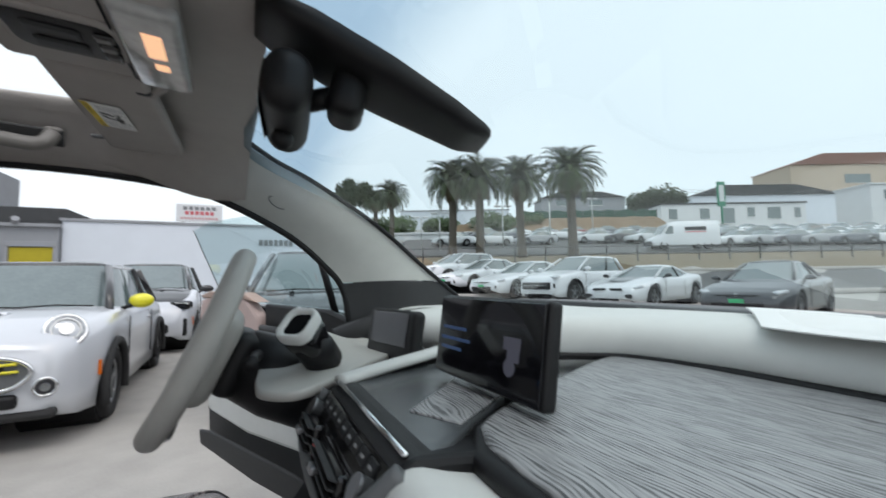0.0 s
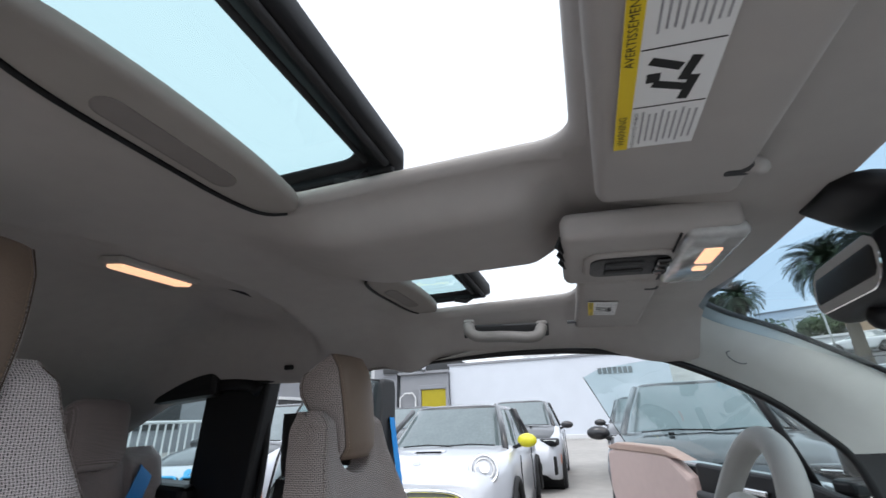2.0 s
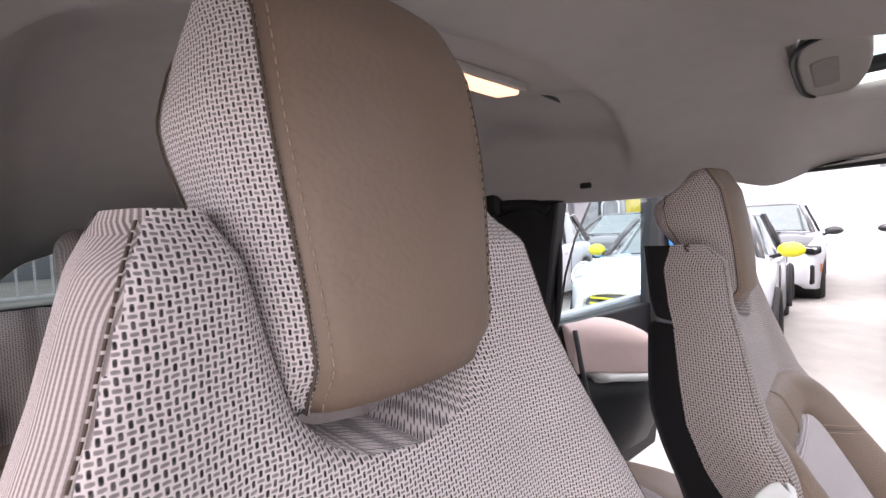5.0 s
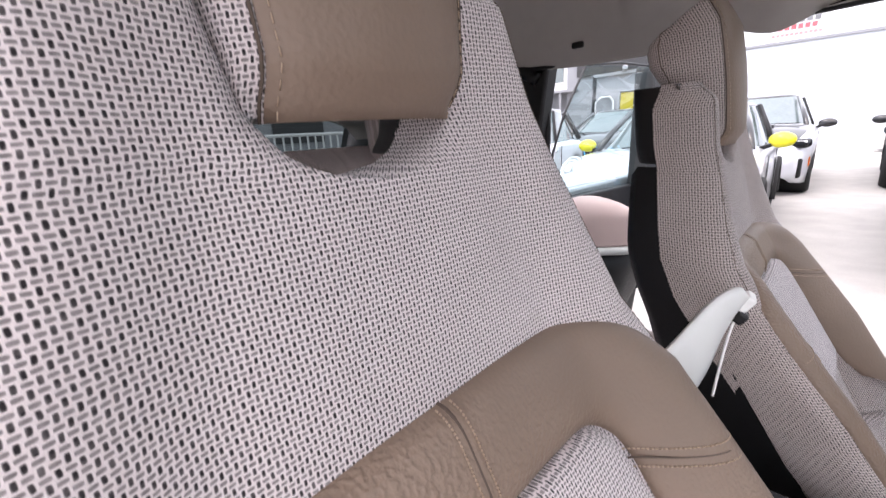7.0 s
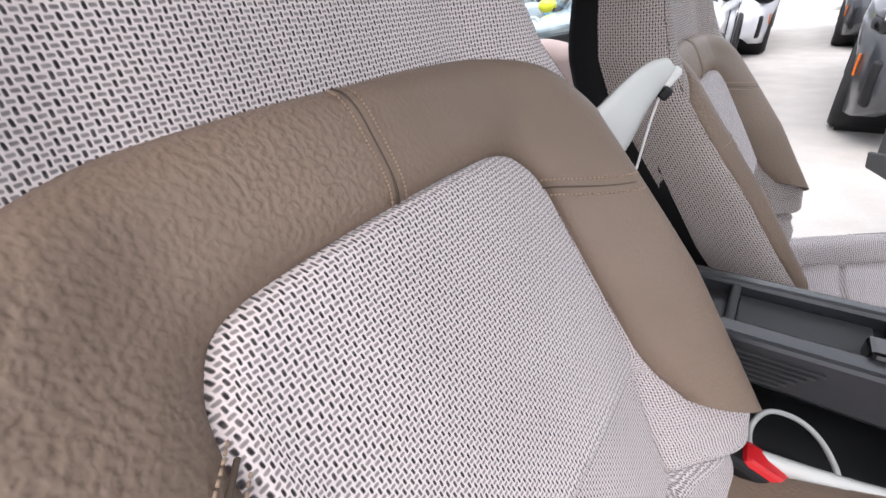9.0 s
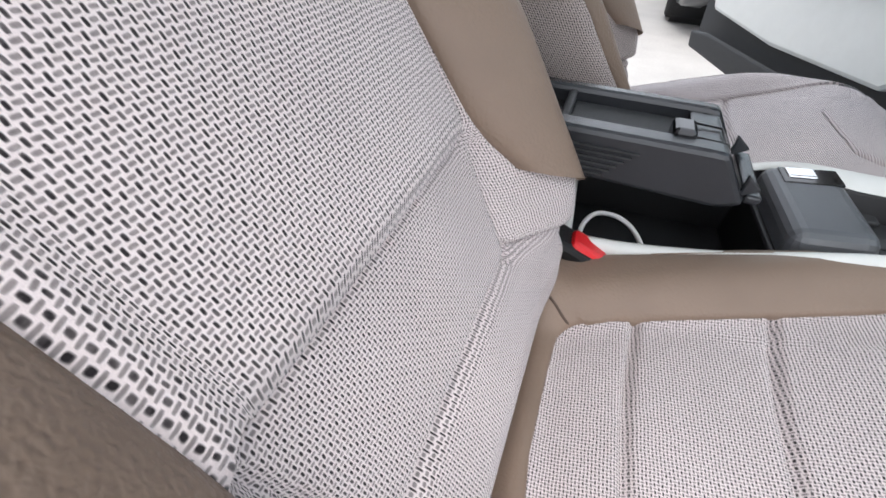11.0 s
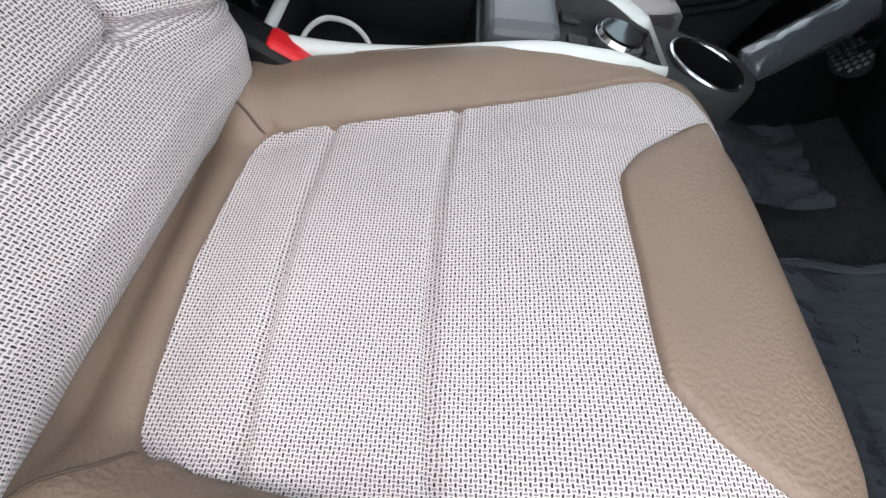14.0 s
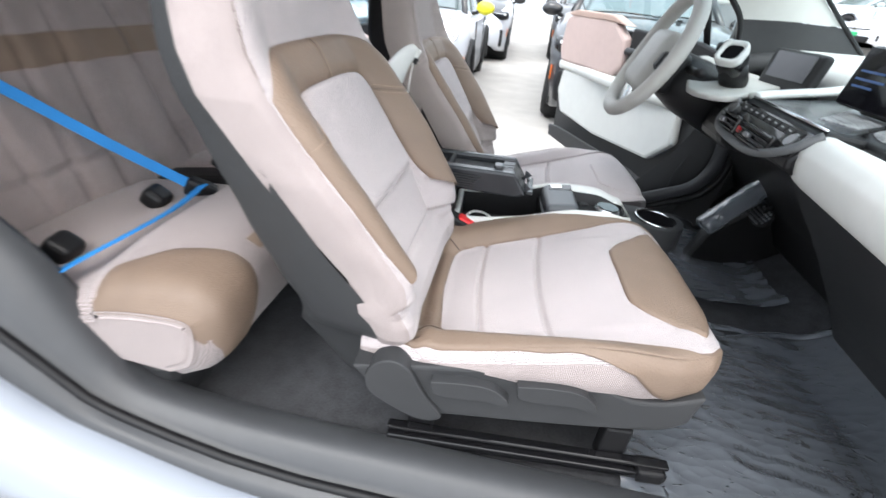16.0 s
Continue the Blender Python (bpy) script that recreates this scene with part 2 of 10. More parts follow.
def open_pore_wood(name):
    """Grey open-pored wood: fine broken pore lines along y and slow cathedral figure."""
    m, nt, b = nodes_of(name)
    n, l = nt.nodes, nt.links
    tc = n.new("ShaderNodeTexCoord")
    slow = n.new("ShaderNodeTexNoise")
    slow.inputs["Scale"].default_value = 6
    slow.inputs["Detail"].default_value = 2.5
    mp0 = n.new("ShaderNodeMapping")
    mp0.inputs["Scale"].default_value = (1.6, 0.6, 1.0)
    l.new(tc.outputs["Object"], mp0.inputs["Vector"])
    l.new(mp0.outputs[0], slow.inputs["Vector"])
    bend = n.new("ShaderNodeVectorMath")
    bend.operation = "MULTIPLY_ADD"
    bend.inputs[1].default_value = (0.070, 0.0, 0.0)
    l.new(slow.outputs["Color"], bend.inputs[0])
    l.new(tc.outputs["Object"], bend.inputs[2])
    mp2 = n.new("ShaderNodeMapping")
    mp2.inputs["Scale"].default_value = (1.0, 0.10, 0.1)
    l.new(bend.outputs[0], mp2.inputs["Vector"])
    w = n.new("ShaderNodeTexWave")
    w.bands_direction = "X"
    w.inputs["Scale"].default_value = 62
    w.inputs["Distortion"].default_value = 1.6
    w.inputs["Detail"].default_value = 2
    w.inputs["Detail Scale"].default_value = 1.4
    l.new(mp2.outputs[0], w.inputs["Vector"])
    mp = n.new("ShaderNodeMapping")
    mp.inputs["Scale"].default_value = (420, 26, 30)
    l.new(bend.outputs[0], mp.inputs["Vector"])
    a = n.new("ShaderNodeTexNoise")
    a.inputs["Scale"].default_value = 1.0
    a.inputs["Detail"].default_value = 2
    l.new(mp.outputs[0], a.inputs["Vector"])
    mx = n.new("ShaderNodeMath")
    mx.operation = "MULTIPLY_ADD"
    mx.inputs[1].default_value = 0.30
    l.new(w.outputs["Fac"], mx.inputs[0])
    l.new(a.outputs[0], mx.inputs[2])
    r = n.new("ShaderNodeValToRGB")
    r.color_ramp.elements[0].position, r.color_ramp.elements[0].color = 0.45, (0.070, 0.072, 0.075, 1)
    r.color_ramp.elements[1].position, r.color_ramp.elements[1].color = 0.85, (0.34, 0.345, 0.35, 1)
    e = r.color_ramp.elements.new(0.62)
    e.color = (0.245, 0.25, 0.256, 1)
    l.new(mx.outputs[0], r.inputs[0])
    l.new(r.outputs[0], b.inputs["Base Color"])
    b.inputs["Roughness"].default_value = 0.42
    bp = n.new("ShaderNodeBump")
    bp.inputs["Strength"].default_value = 0.5
    bp.inputs["Distance"].default_value = 0.0008
    l.new(mx.outputs[0], bp.inputs["Height"])
    l.new(bp.outputs[0], b.inputs["Normal"])
    return m


def glass(name, tint, rough=0.0, ior=1.45):
    """Thin pane: a clear body with real reflection."""
    m, nt, b = nodes_of(name)
    n, l = nt.nodes, nt.links
    n.remove(b)
    tr = n.new("ShaderNodeBsdfTransparent")
    tr.inputs[0].default_value = (*tint, 1)
    gl = n.new("ShaderNodeBsdfGlossy")
    gl.inputs["Roughness"].default_value = rough
    fr = n.new("ShaderNodeFresnel")
    fr.inputs[0].default_value = ior
    mix = n.new("ShaderNodeMixShader")
    l.new(fr.outputs[0], mix.inputs[0])
    l.new(tr.outputs[0], mix.inputs[1])
    l.new(gl.outputs[0], mix.inputs[2])
    l.new(mix.outputs[0], n["Material Output"].inputs[0])
    return m


def banded_glass(name, tint, band):
    """Windscreen with a blue shade band along its header."""
    m = glass(name, tint)
    n, l = m.node_tree.nodes, m.node_tree.links
    tc = n.new("ShaderNodeTexCoord")
    sx = n.new("ShaderNodeSeparateXYZ")
    l.new(tc.outputs["Object"], sx.inputs[0])
    k = n.new("ShaderNodeMapRange")
    k.interpolation_type = "SMOOTHSTEP"
    k.inputs[1].default_value, k.inputs[2].default_value = 0.69, 0.80
    l.new(sx.outputs[0], k.inputs[0])
    mx = n.new("ShaderNodeMix")
    mx.data_type = "RGBA"
    mx.inputs[6].default_value, mx.inputs[7].default_value = (*band, 1), (*tint, 1)
    l.new(k.outputs[0], mx.inputs[0])
    l.new(mx.outputs[2], n["Transparent BSDF"].inputs[0])
    return m


def film_plastic(name):
    """Thin clear film: see-through, with sharp creases that mirror the daylight."""
    m, nt, b = nodes_of(name)
    n, l = nt.nodes, nt.links
    tc = n.new("ShaderNodeTexCoord")
    mp = n.new("ShaderNodeMapping")
    mp.inputs["Scale"].default_value = (1.0, 2.2, 1.0)
    l.new(tc.outputs["Object"], mp.inputs["Vector"])
    a = n.new("ShaderNodeTexNoise")
    a.noise_type = "RIDGED_MULTIFRACTAL"
    a.inputs["Offset"].default_value = 1.0
    a.inputs["Scale"].default_value = 9
    a.inputs["Detail"].default_value = 4
    a.inputs["Distortion"].default_value = 1.2
    l.new(mp.outputs[0], a.inputs["Vector"])
    v = n.new("ShaderNodeTexVoronoi")
    v.inputs["Scale"].default_value = 24
    l.new(mp.outputs[0], v.inputs["Vector"])
    crease = n.new("ShaderNodeMapRange")
    crease.interpolation_type = "SMOOTHSTEP"
    crease.inputs[1].default_value, crease.inputs[2].default_value = 1.5, 2.4
    l.new(a.outputs[0], crease.inputs[0])
    sm = n.new("ShaderNodeMath")
    sm.operation = "MULTIPLY_ADD"
    sm.inputs[1].default_value = 0.12
    l.new(v.outputs["Distance"], sm.inputs[0])
    l.new(crease.outputs[0], sm.inputs[2])
    bp = n.new("ShaderNodeBump")
    bp.inputs["Strength"].default_value = 0.9
    bp.inputs["Distance"].default_value = 0.04
    l.new(sm.outputs[0], bp.inputs["Height"])
    l.new(bp.outputs[0], b.inputs["Normal"])
    b.inputs["Base Color"].default_value = (0.125, 0.138, 0.158, 1)
    b.inputs["Roughness"].default_value = 0.10
    b.inputs["IOR"].default_value = 1.75
    b.inputs["Coat Weight"].default_value = 1.0
    b.inputs["Coat Roughness"].default_value = 0.04
    clear = n.new("ShaderNodeBsdfTransparent")
    mixs = n.new("ShaderNodeMixShader")
    mixs.inputs[0].default_value = 0.86
    l.new(clear.outputs[0], mixs.inputs[1])
    l.new(b.outputs[0], mixs.inputs[2])
    out = [q for q in n if q.type == "OUTPUT_MATERIAL"][0]
    l.new(mixs.outputs[0], out.inputs[0])
    return m


def glow(name, color, strength):
    m, nt, b = nodes_of(name)
    b.inputs["Base Color"].default_value = (*color, 1)
    b.inputs["Emission Color"].default_value = (*color, 1)
    b.inputs["Emission Strength"].default_value = strength
    return m


def car_paint(name, color, metal=0.0, rough=0.3):
    return plain(name, color, rough, metal, 0.03, 3.0, coat=0.8)


M_FAB = weave("seat_fabric", (0.64, 0.575, 0.572), (0.018, 0.015, 0.017), 0.00275)
# seat cloth again, with the driver's side shade put into its colour
M_FAB_SHADED = weave("driver_seat_fabric", (0.47, 0.405, 0.385), (0.012, 0.010, 0.010), 0.0036)
M_FAB_LOW = ribbed("cushion_side_cloth", (0.47, 0.41, 0.40), (0.21, 0.175, 0.17), 0.0028)
M_FAB_REAR = weave("rear_seat_fabric", (0.42, 0.36, 0.35), (0.09, 0.07, 0.07), 0.0034)
M_LEATHER = leather("brown_leather", (0.197, 0.142, 0.106))
M_LINER = plain("headliner_cloth", (0.39, 0.365, 0.345), 0.95, vary=0.05, bump=0.25, bump_scale=1500, spec=0.2)
M_BLIND = plain("blind_cloth", (0.30, 0.275, 0.255), 0.9, vary=0.05, bump=0.2, bump_scale=1500, spec=0.2)
# blind cloth darkened by the shade a real grip recess would hold
M_GRIP_SHADE = plain("grip_cloth", (0.20, 0.18, 0.17), 0.9)
M_DECK = plain("satin_dash_deck", (0.060, 0.066, 0.070), 0.24, vary=0.06, bump=0.08, bump_scale=1500)
M_SILL = plain("sill_plastic", (0.048, 0.050, 0.054), 0.42, vary=0.08, bump=0.12, bump_scale=1500)
M_LGREY = plain("pale_grey_trim", (0.62, 0.63, 0.61), 0.6, vary=0.04, bump=0.15, bump_scale=1200)
M_DGREY = plain("dark_grey_trim", (0.027, 0.028, 0.030), 0.6, vary=0.12, bump=0.2, bump_scale=1500)
M_MGREY = plain("mid_grey_trim", (0.115, 0.12, 0.125), 0.55, vary=0.08, bump=0.2, bump_scale=1400)
M_BLACK = plain("black_plastic", (0.007, 0.007, 0.008), 0.48, vary=0.15, bump=0.15, bump_scale=1200, spec=0.35)
M_GRAB = plain("grab_handle_grey", (0.20, 0.19, 0.18), 0.5, vary=0.05, bump=0.1, bump_scale=1400)
M_MATT = plain("matt_black", (0.004, 0.004, 0.005), 0.9, spec=0.1)
M_GLOSS = plain("gloss_black", (0.008, 0.008, 0.009), 0.08, vary=0.1)
M_CARPET = plain("dark_carpet", (0.062, 0.064, 0.069), 0.98, vary=0.3, scale=200, bump=0.8, bump_scale=1800, spec=0.1)
M_CHROME = plain("satin_chrome", (0.72, 0.73, 0.74), 0.2, 1.0, 0.05)
M_RUBBER = plain("rubber", (0.02, 0.02, 0.021), 0.8, vary=0.2, bump=0.2)
M_WOOD = open_pore_wood("open_pore_wood")
M_BLUE = plain("blue_webbing", (0.01, 0.23, 0.62), 0.65, vary=0.06, scale=300, bump=0.3, bump_scale=2500)
M_RED = plain("red_plastic", (0.62, 0.015, 0.02), 0.35, vary=0.04)
M_PINK = plain("pale_rose_trim", (0.52, 0.40, 0.37), 0.75, vary=0.05, bump=0.15, bump_scale=900)
M_FILM = film_plastic("protective_film")
M_BEIGE = plain("warm_grey_trim", (0.45, 0.445, 0.42), 0.6, vary=0.05, bump=0.15, bump_scale=1200)
M_PRINT = plain("dark_print", (0.008, 0.008, 0.01), 0.35)
M_WHITE = plain("white_card", (0.78, 0.78, 0.77), 0.6, vary=0.02)
M_YELLOW = plain("yellow_card", (0.75, 0.55, 0.01), 0.55, vary=0.03)
M_INK = plain("black_ink", (0.01, 0.01, 0.01), 0.6)
M_GREYINK = plain("grey_ink", (0.32, 0.32, 0.33), 0.6)
M_SCREEN = plain("dark_display", (0.006, 0.006, 0.008), 0.06, vary=0.05)
M_WSHIELD = banded_glass("windscreen_glass", (0.80, 0.90, 0.90), (0.42, 0.56, 0.66))
M_SIDEGLASS = glass("side_glass", (0.70, 0.83, 0.84), ior=1.75)
M_ROOFGLASS = glass("roof_glass", (0.50, 0.66, 0.65))
M_LAMP = glow("warm_lamp", (1.0, 0.58, 0.33), 0.62)
M_LENS = plain("frosted_lens", (0.42, 0.42, 0.41), 0.12, vary=0.25, scale=60, coat=0.8)
M_PILLAR = plain("pillar_trim_grey", (0.50, 0.505, 0.48), 0.7, vary=0.05, bump=0.15, bump_scale=1300)
M_STEEL = plain("brushed_steel", (0.24, 0.24, 0.25), 0.35, 0.9, 0.1)
M_STITCH = plain("tan_thread", (0.36, 0.265, 0.19), 0.8)
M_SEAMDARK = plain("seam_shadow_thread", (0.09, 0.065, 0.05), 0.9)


# ---- mesh helpers ----
def mesh_ob(name, verts, faces, mat, parent=None, label="", smooth=True, uvs=None):
    me = bpy.data.meshes.new(name)
    me.from_pydata([tuple(v) for v in verts], [], faces)
    if uvs is not None:
        layer = me.uv_layers.new(name="UVMap")
        idx = np.empty(len(me.loops), dtype=np.int32)
        me.loops.foreach_get("vertex_index", idx)
        layer.data.foreach_set("uv", np.asarray(uvs, dtype=np.float32)[idx].ravel())
    me.materials.append(mat)
    if smooth:
        me.polygons.foreach_set("use_smooth", [True] * len(me.polygons))
    me.update()
    ob = new(name, me)
    if parent is not None:
        ob.parent = parent
    if label:
        tagged(ob, label)
    return ob


def part(name, bm, material, parent, label="", smooth=False):
    """Links a bmesh as one mesh object under a thing or a part."""
    me = bpy.data.meshes.new(name)
    bmesh.ops.recalc_face_normals(bm, faces=bm.faces)
    bm.to_mesh(me)
    bm.free()
    me.materials.append(material)
    if smooth:
        me.polygons.foreach_set("use_smooth", [True] * len(me.polygons))
    ob = new(name, me)
    if parent is not None:
        ob.parent = parent
    if label:
        tagged(ob, label)
    return ob


def thing(name, label, category, place=(0, 0, 0), group="", kind=""):
    ob = new(name)
    ob.location = place
    ob.empty_display_size = 0.1
    return tagged(ob, label, category, group, kind)


def rbox(bm, size, m=None, bevel=0.01, seg=2):
    """A bevelled block of that size, centred, moved by m, added to bm."""
    tmp = bmesh.new()
    bmesh.ops.create_cube(tmp, size=1.0)
    bmesh.ops.scale(tmp, vec=size, verts=tmp.verts)
    if bevel:
        bmesh.ops.bevel(tmp, geom=list(tmp.edges), offset=min(bevel, min(size) * 0.49), segments=seg, profile=0.5, affect="EDGES", clamp_overlap=True)
    if m is not None:
        bmesh.ops.transform(tmp, matrix=m, verts=tmp.verts)
    me = bpy.data.meshes.new("tmp")
    tmp.to_mesh(me)
    tmp.free()
    bm.from_mesh(me)
    bpy.data.meshes.remove(me)
    return bm


def block(name, size, m, mat, parent, bevel=0.01, label="", seg=2):
    return part(name, rbox(bmesh.new(), size, m, bevel, seg), mat, parent, label, smooth=False)


def cyl(bm, r, depth, m=None, seg=24, r2=None):
    mm = m if m is not None else Matrix.Identity(4)
    bmesh.ops.create_cone(bm, cap_ends=True, segments=seg, radius1=r, radius2=r if r2 is None else r2, depth=depth, matrix=mm)
    return bm


def ball(bm, r, m=None, sub=3):
    bmesh.ops.create_uvsphere(bm, u_segments=20, v_segments=12, radius=r, matrix=m if m is not None else Matrix.Identity(4))
    return bm


def tube(points, r, seg=10, closed=False, flat=1.0, up=None):
    """Verts and faces of a tube through points; r may be a list; flat squeezes it along its second axis."""
    pts = [Vector(p) for p in points]
    n = len(pts)
    rs = [float(q) for q in r] if isinstance(r, (list, tuple)) else [float(r)] * n
    vs, fs = [], []
    ref = Vector(up) if up else None
    for i, p in enumerate(pts):
        a = pts[(i - 1) % n] if (closed or i) else p
        b = pts[(i + 1) % n] if (closed or i < n - 1) else p
        d = (b - a).normalized()
        if ref is None:
            ref = Vector((0, 0, 1)) if abs(d.z) < 0.9 else Vector((1, 0, 0))
        s = d.cross(ref).normalized()
        w = s.cross(d).normalized()
        if up is None:
            ref = w
        for k in range(seg):
            th = 2 * math.pi * k / seg
            vs.append(p + rs[i] * (math.cos(th) * s + flat * math.sin(th) * w))
    for i in range(n if closed else n - 1):
        j = (i + 1) % n
        for k in range(seg):
            k2 = (k + 1) % seg
            fs.append((i * seg + k, i * seg + k2, j * seg + k2, j * seg + k))
    if not closed:
        fs.append(tuple(range(seg))[::-1])
        fs.append(tuple((n - 1) * seg + k for k in range(seg)))
    return vs, fs


def tube_ob(name, points, r, mat, parent=None, seg=10, closed=False, flat=1.0, up=None, label=""):
    vs, fs = tube(points, r, seg, closed, flat, up)
    return mesh_ob(name, vs, fs, mat, parent, label)


def loft(rings, closed_ring=True, cap=False):
    """Faces between rings of equal length."""
    n = len(rings[0])
    vs = [Vector(p) for ring in rings for p in ring]
    fs = []
    for i in range(len(rings) - 1):
        for k in range(n if closed_ring else n - 1):
            k2 = (k + 1) % n
            fs.append((i * n + k, i * n + k2, (i + 1) * n + k2, (i + 1) * n + k))
    if cap and closed_ring:
        fs.append(tuple(range(n))[::-1])
        fs.append(tuple((len(rings) - 1) * n + k for k in range(n)))
    return vs, fs


def curve_pts(ctrl, n):
    """n points along a smooth curve through the control points (Catmull-Rom)."""
    c = np.array(ctrl, float)
    c = np.vstack([2 * c[0] - c[1], c, 2 * c[-1] - c[-2]])
    seg = len(c) - 3
    out = []
    for i in range(n):
        t = i / (n - 1) * seg
        k = min(int(t), seg - 1)
        f = t - k
        p0, p1, p2, p3 = c[k], c[k + 1], c[k + 2], c[k + 3]
        out.append(0.5 * (2 * p1 + (p2 - p0) * f + (2 * p0 - 5 * p1 + 4 * p2 - p3) * f * f + (3 * p1 - p0 - 3 * p2 + p3) * f ** 3))
    return np.array(out)


def smooth01(x, a, b):
    t = np.clip((x - a) / (b - a), 0, 1)
    return t * t * (3 - 2 * t)


def prism(name, outline, axis, lo, hi, mat, parent=None, label="", bevel=0.0):
    """Extrudes a closed 2D outline along an axis. For axis y the outline is (x, z); for x (y, z); for z (x, y)."""
    bm = bmesh.new()

    def at(p, d):
        return {"y": (p[0], d, p[1]), "x": (d, p[0], p[1]), "z": (p[0], p[1], d)}[axis]

    a = [bm.verts.new(at(p, lo)) for p in outline]
    b = [bm.verts.new(at(p, hi)) for p in outline]
    n = len(outline)
    bm.faces.new(a)
    bm.faces.new(b[::-1])
    for i in range(n):
        bm.faces.new((a[i], a[(i + 1) % n], b[(i + 1) % n], b[i]))
    bmesh.ops.recalc_face_normals(bm, faces=bm.faces)
    if bevel:
        bmesh.ops.bevel(bm, geom=list(bm.edges), offset=bevel, segments=2, profile=0.5, affect="EDGES", clamp_overlap=True)
    return part(name, bm, mat, parent, label)


def text_part(name, body, size, m, mat, parent, label=""):
    """Letters of the built-in font as a thin mesh."""
    cu = bpy.data.curves.new(name, "FONT")
    cu.body = body
    cu.size = size
    cu.align_x, cu.align_y = "CENTER", "CENTER"
    cu.resolution_u = 2
    ob = bpy.data.objects.new(name, cu)
    scene.collection.objects.link(ob)
    me = bpy.data.meshes.new_from_object(ob.evaluated_get(bpy.context.evaluated_depsgraph_get()))
    bpy.data.objects.remove(ob)
    bpy.data.curves.remove(cu)
    me.transform(m)
    me.materials.clear()
    me.materials.append(mat)
    out = new(name, me)
    if parent is not None:
        out.parent = parent
    if label:
        tagged(out, label)
    return out


# ---- ground: level yard, rising beyond the driver's corner ----
def concrete(name, color, seams=0.0):
    m, nt, b = nodes_of(name)
    n, l = nt.nodes, nt.links
    tc = n.new("ShaderNodeTexCoord")
    parts = []
    for s, d in ((0.35, 5), (3.0, 6), (60.0, 3)):
        k = n.new("ShaderNodeTexNoise")
        k.inputs["Scale"].default_value, k.inputs["Detail"].default_value = s, d
        l.new(tc.outputs["Object"], k.inputs["Vector"])
        parts.append(k.outputs[0])
    a = n.new("ShaderNodeMath")
    a.operation = "ADD"
    l.new(parts[0], a.inputs[0])
    l.new(parts[1], a.inputs[1])
    c = n.new("ShaderNodeMath")
    c.operation = "MULTIPLY_ADD"
    c.inputs[1].default_value = 0.4
    l.new(parts[2], c.inputs[0])
    l.new(a.outputs[0], c.inputs[2])
    r = n.new("ShaderNodeMapRange")
    r.inputs[1].default_value, r.inputs[2].default_value = 0.8, 1.6
    r.inputs[3].default_value, r.inputs[4].default_value = 0.80, 1.15
    l.new(c.outputs[0], r.inputs[0])
    mul = n.new("ShaderNodeVectorMath")
    mul.operation = "MULTIPLY"
    mul.inputs[0].default_value = color
    l.new(r.outputs[0], mul.inputs[1])
    l.new(mul.outputs[0], b.inputs["Base Color"])
    b.inputs["Roughness"].default_value = 0.85
    bp = n.new("ShaderNodeBump")
    bp.inputs["Strength"].default_value = 0.4
    bp.inputs["Distance"].default_value = 0.01
    l.new(parts[2], bp.inputs["Height"])
    l.new(bp.outputs[0], b.inputs["Normal"])
    return m


M_GROUND = concrete("worn_concrete", (0.385, 0.368, 0.345))
M_ASPHALT = concrete("grey_asphalt", (0.11, 0.11, 0.11))
M_EARTH = concrete("dry_brown_earth", (0.20, 0.135, 0.08))
M_GRASS = concrete("dry_grass_verge", (0.17, 0.13, 0.075))

# outlook direction: along AHEAD the land climbs
EYE0 = Vector((0.59, -0.55, 1.17))
AHEAD = Vector((0.416, 0.909, 0))
ASIDE = Vector((0.909, -0.416, 0))
RISE_D = [0, 6, 11, 18, 25, 28, 36, 60, 75, 100, 160, 400, 4000]
RISE_Z = [0, 0, 0.08, 0.45, 1.25, 2.1, 3.3, 6.9, 9.8, 13, 16, 20, 20]


def land_z(x, y):
    d = (x - EYE0.x) * AHEAD.x + (y - EYE0.y) * AHEAD.y
    e = (x - EYE0.x) * ASIDE.x + (y - EYE0.y) * ASIDE.y
    k = smooth01(x, 2.5, 8.0) if d < 40 else smooth01(e + d * 0.45, -4, 8)
    return float(np.interp(d, RISE_D, RISE_Z)) * k


def far_spot(bear, d, up=None):
    """A place d metres out along AHEAD, bear times d aside; up gives its height as a slope from the eye, else it lies on the land."""
    p = EYE0 + AHEAD * d + ASIDE * (bear * d)
    return Vector((p.x, p.y, land_z(p.x, p.y) if up is None else EYE0.z + up * d))


ga = np.concatenate([[-3000, -600, -150], np.arange(-60, 180, 3.0), [220, 300, 500, 1200, 4000]])
gv = [(x, y, land_z(x, y)) for x in ga for y in ga]
ng = len(ga)
gf = [(i * ng + j, (i + 1) * ng + j, (i + 1) * ng + j + 1, i * ng + j + 1) for i in range(ng - 1) for j in range(ng - 1)]
tagged(mesh_ob("ground", gv, gf, M_GROUND), "worn pale concrete yard rising into a hillside", "ground", kind="structure")


def land_strip(name, d0, d1, b0, b1, mat, label, lift=0.03):
    n, k = 50, 8
    vs = []
    for i in range(n):
        b = b0 + (b1 - b0) * i / (n - 1)
        for j in range(k):
            d = d0 + (d1 - d0) * j / (k - 1)
            p = EYE0 + AHEAD * d + ASIDE * (b * (d0 + d1) / 2)
            vs.append((p.x, p.y, land_z(p.x, p.y) + lift))
    fs = [(i * k + j, (i + 1) * k + j, (i + 1) * k + j + 1, i * k + j + 1) for i in range(n - 1) for j in range(k - 1)]
    return tagged(mesh_ob(name, vs, fs, mat), label, "ground", kind="structure")


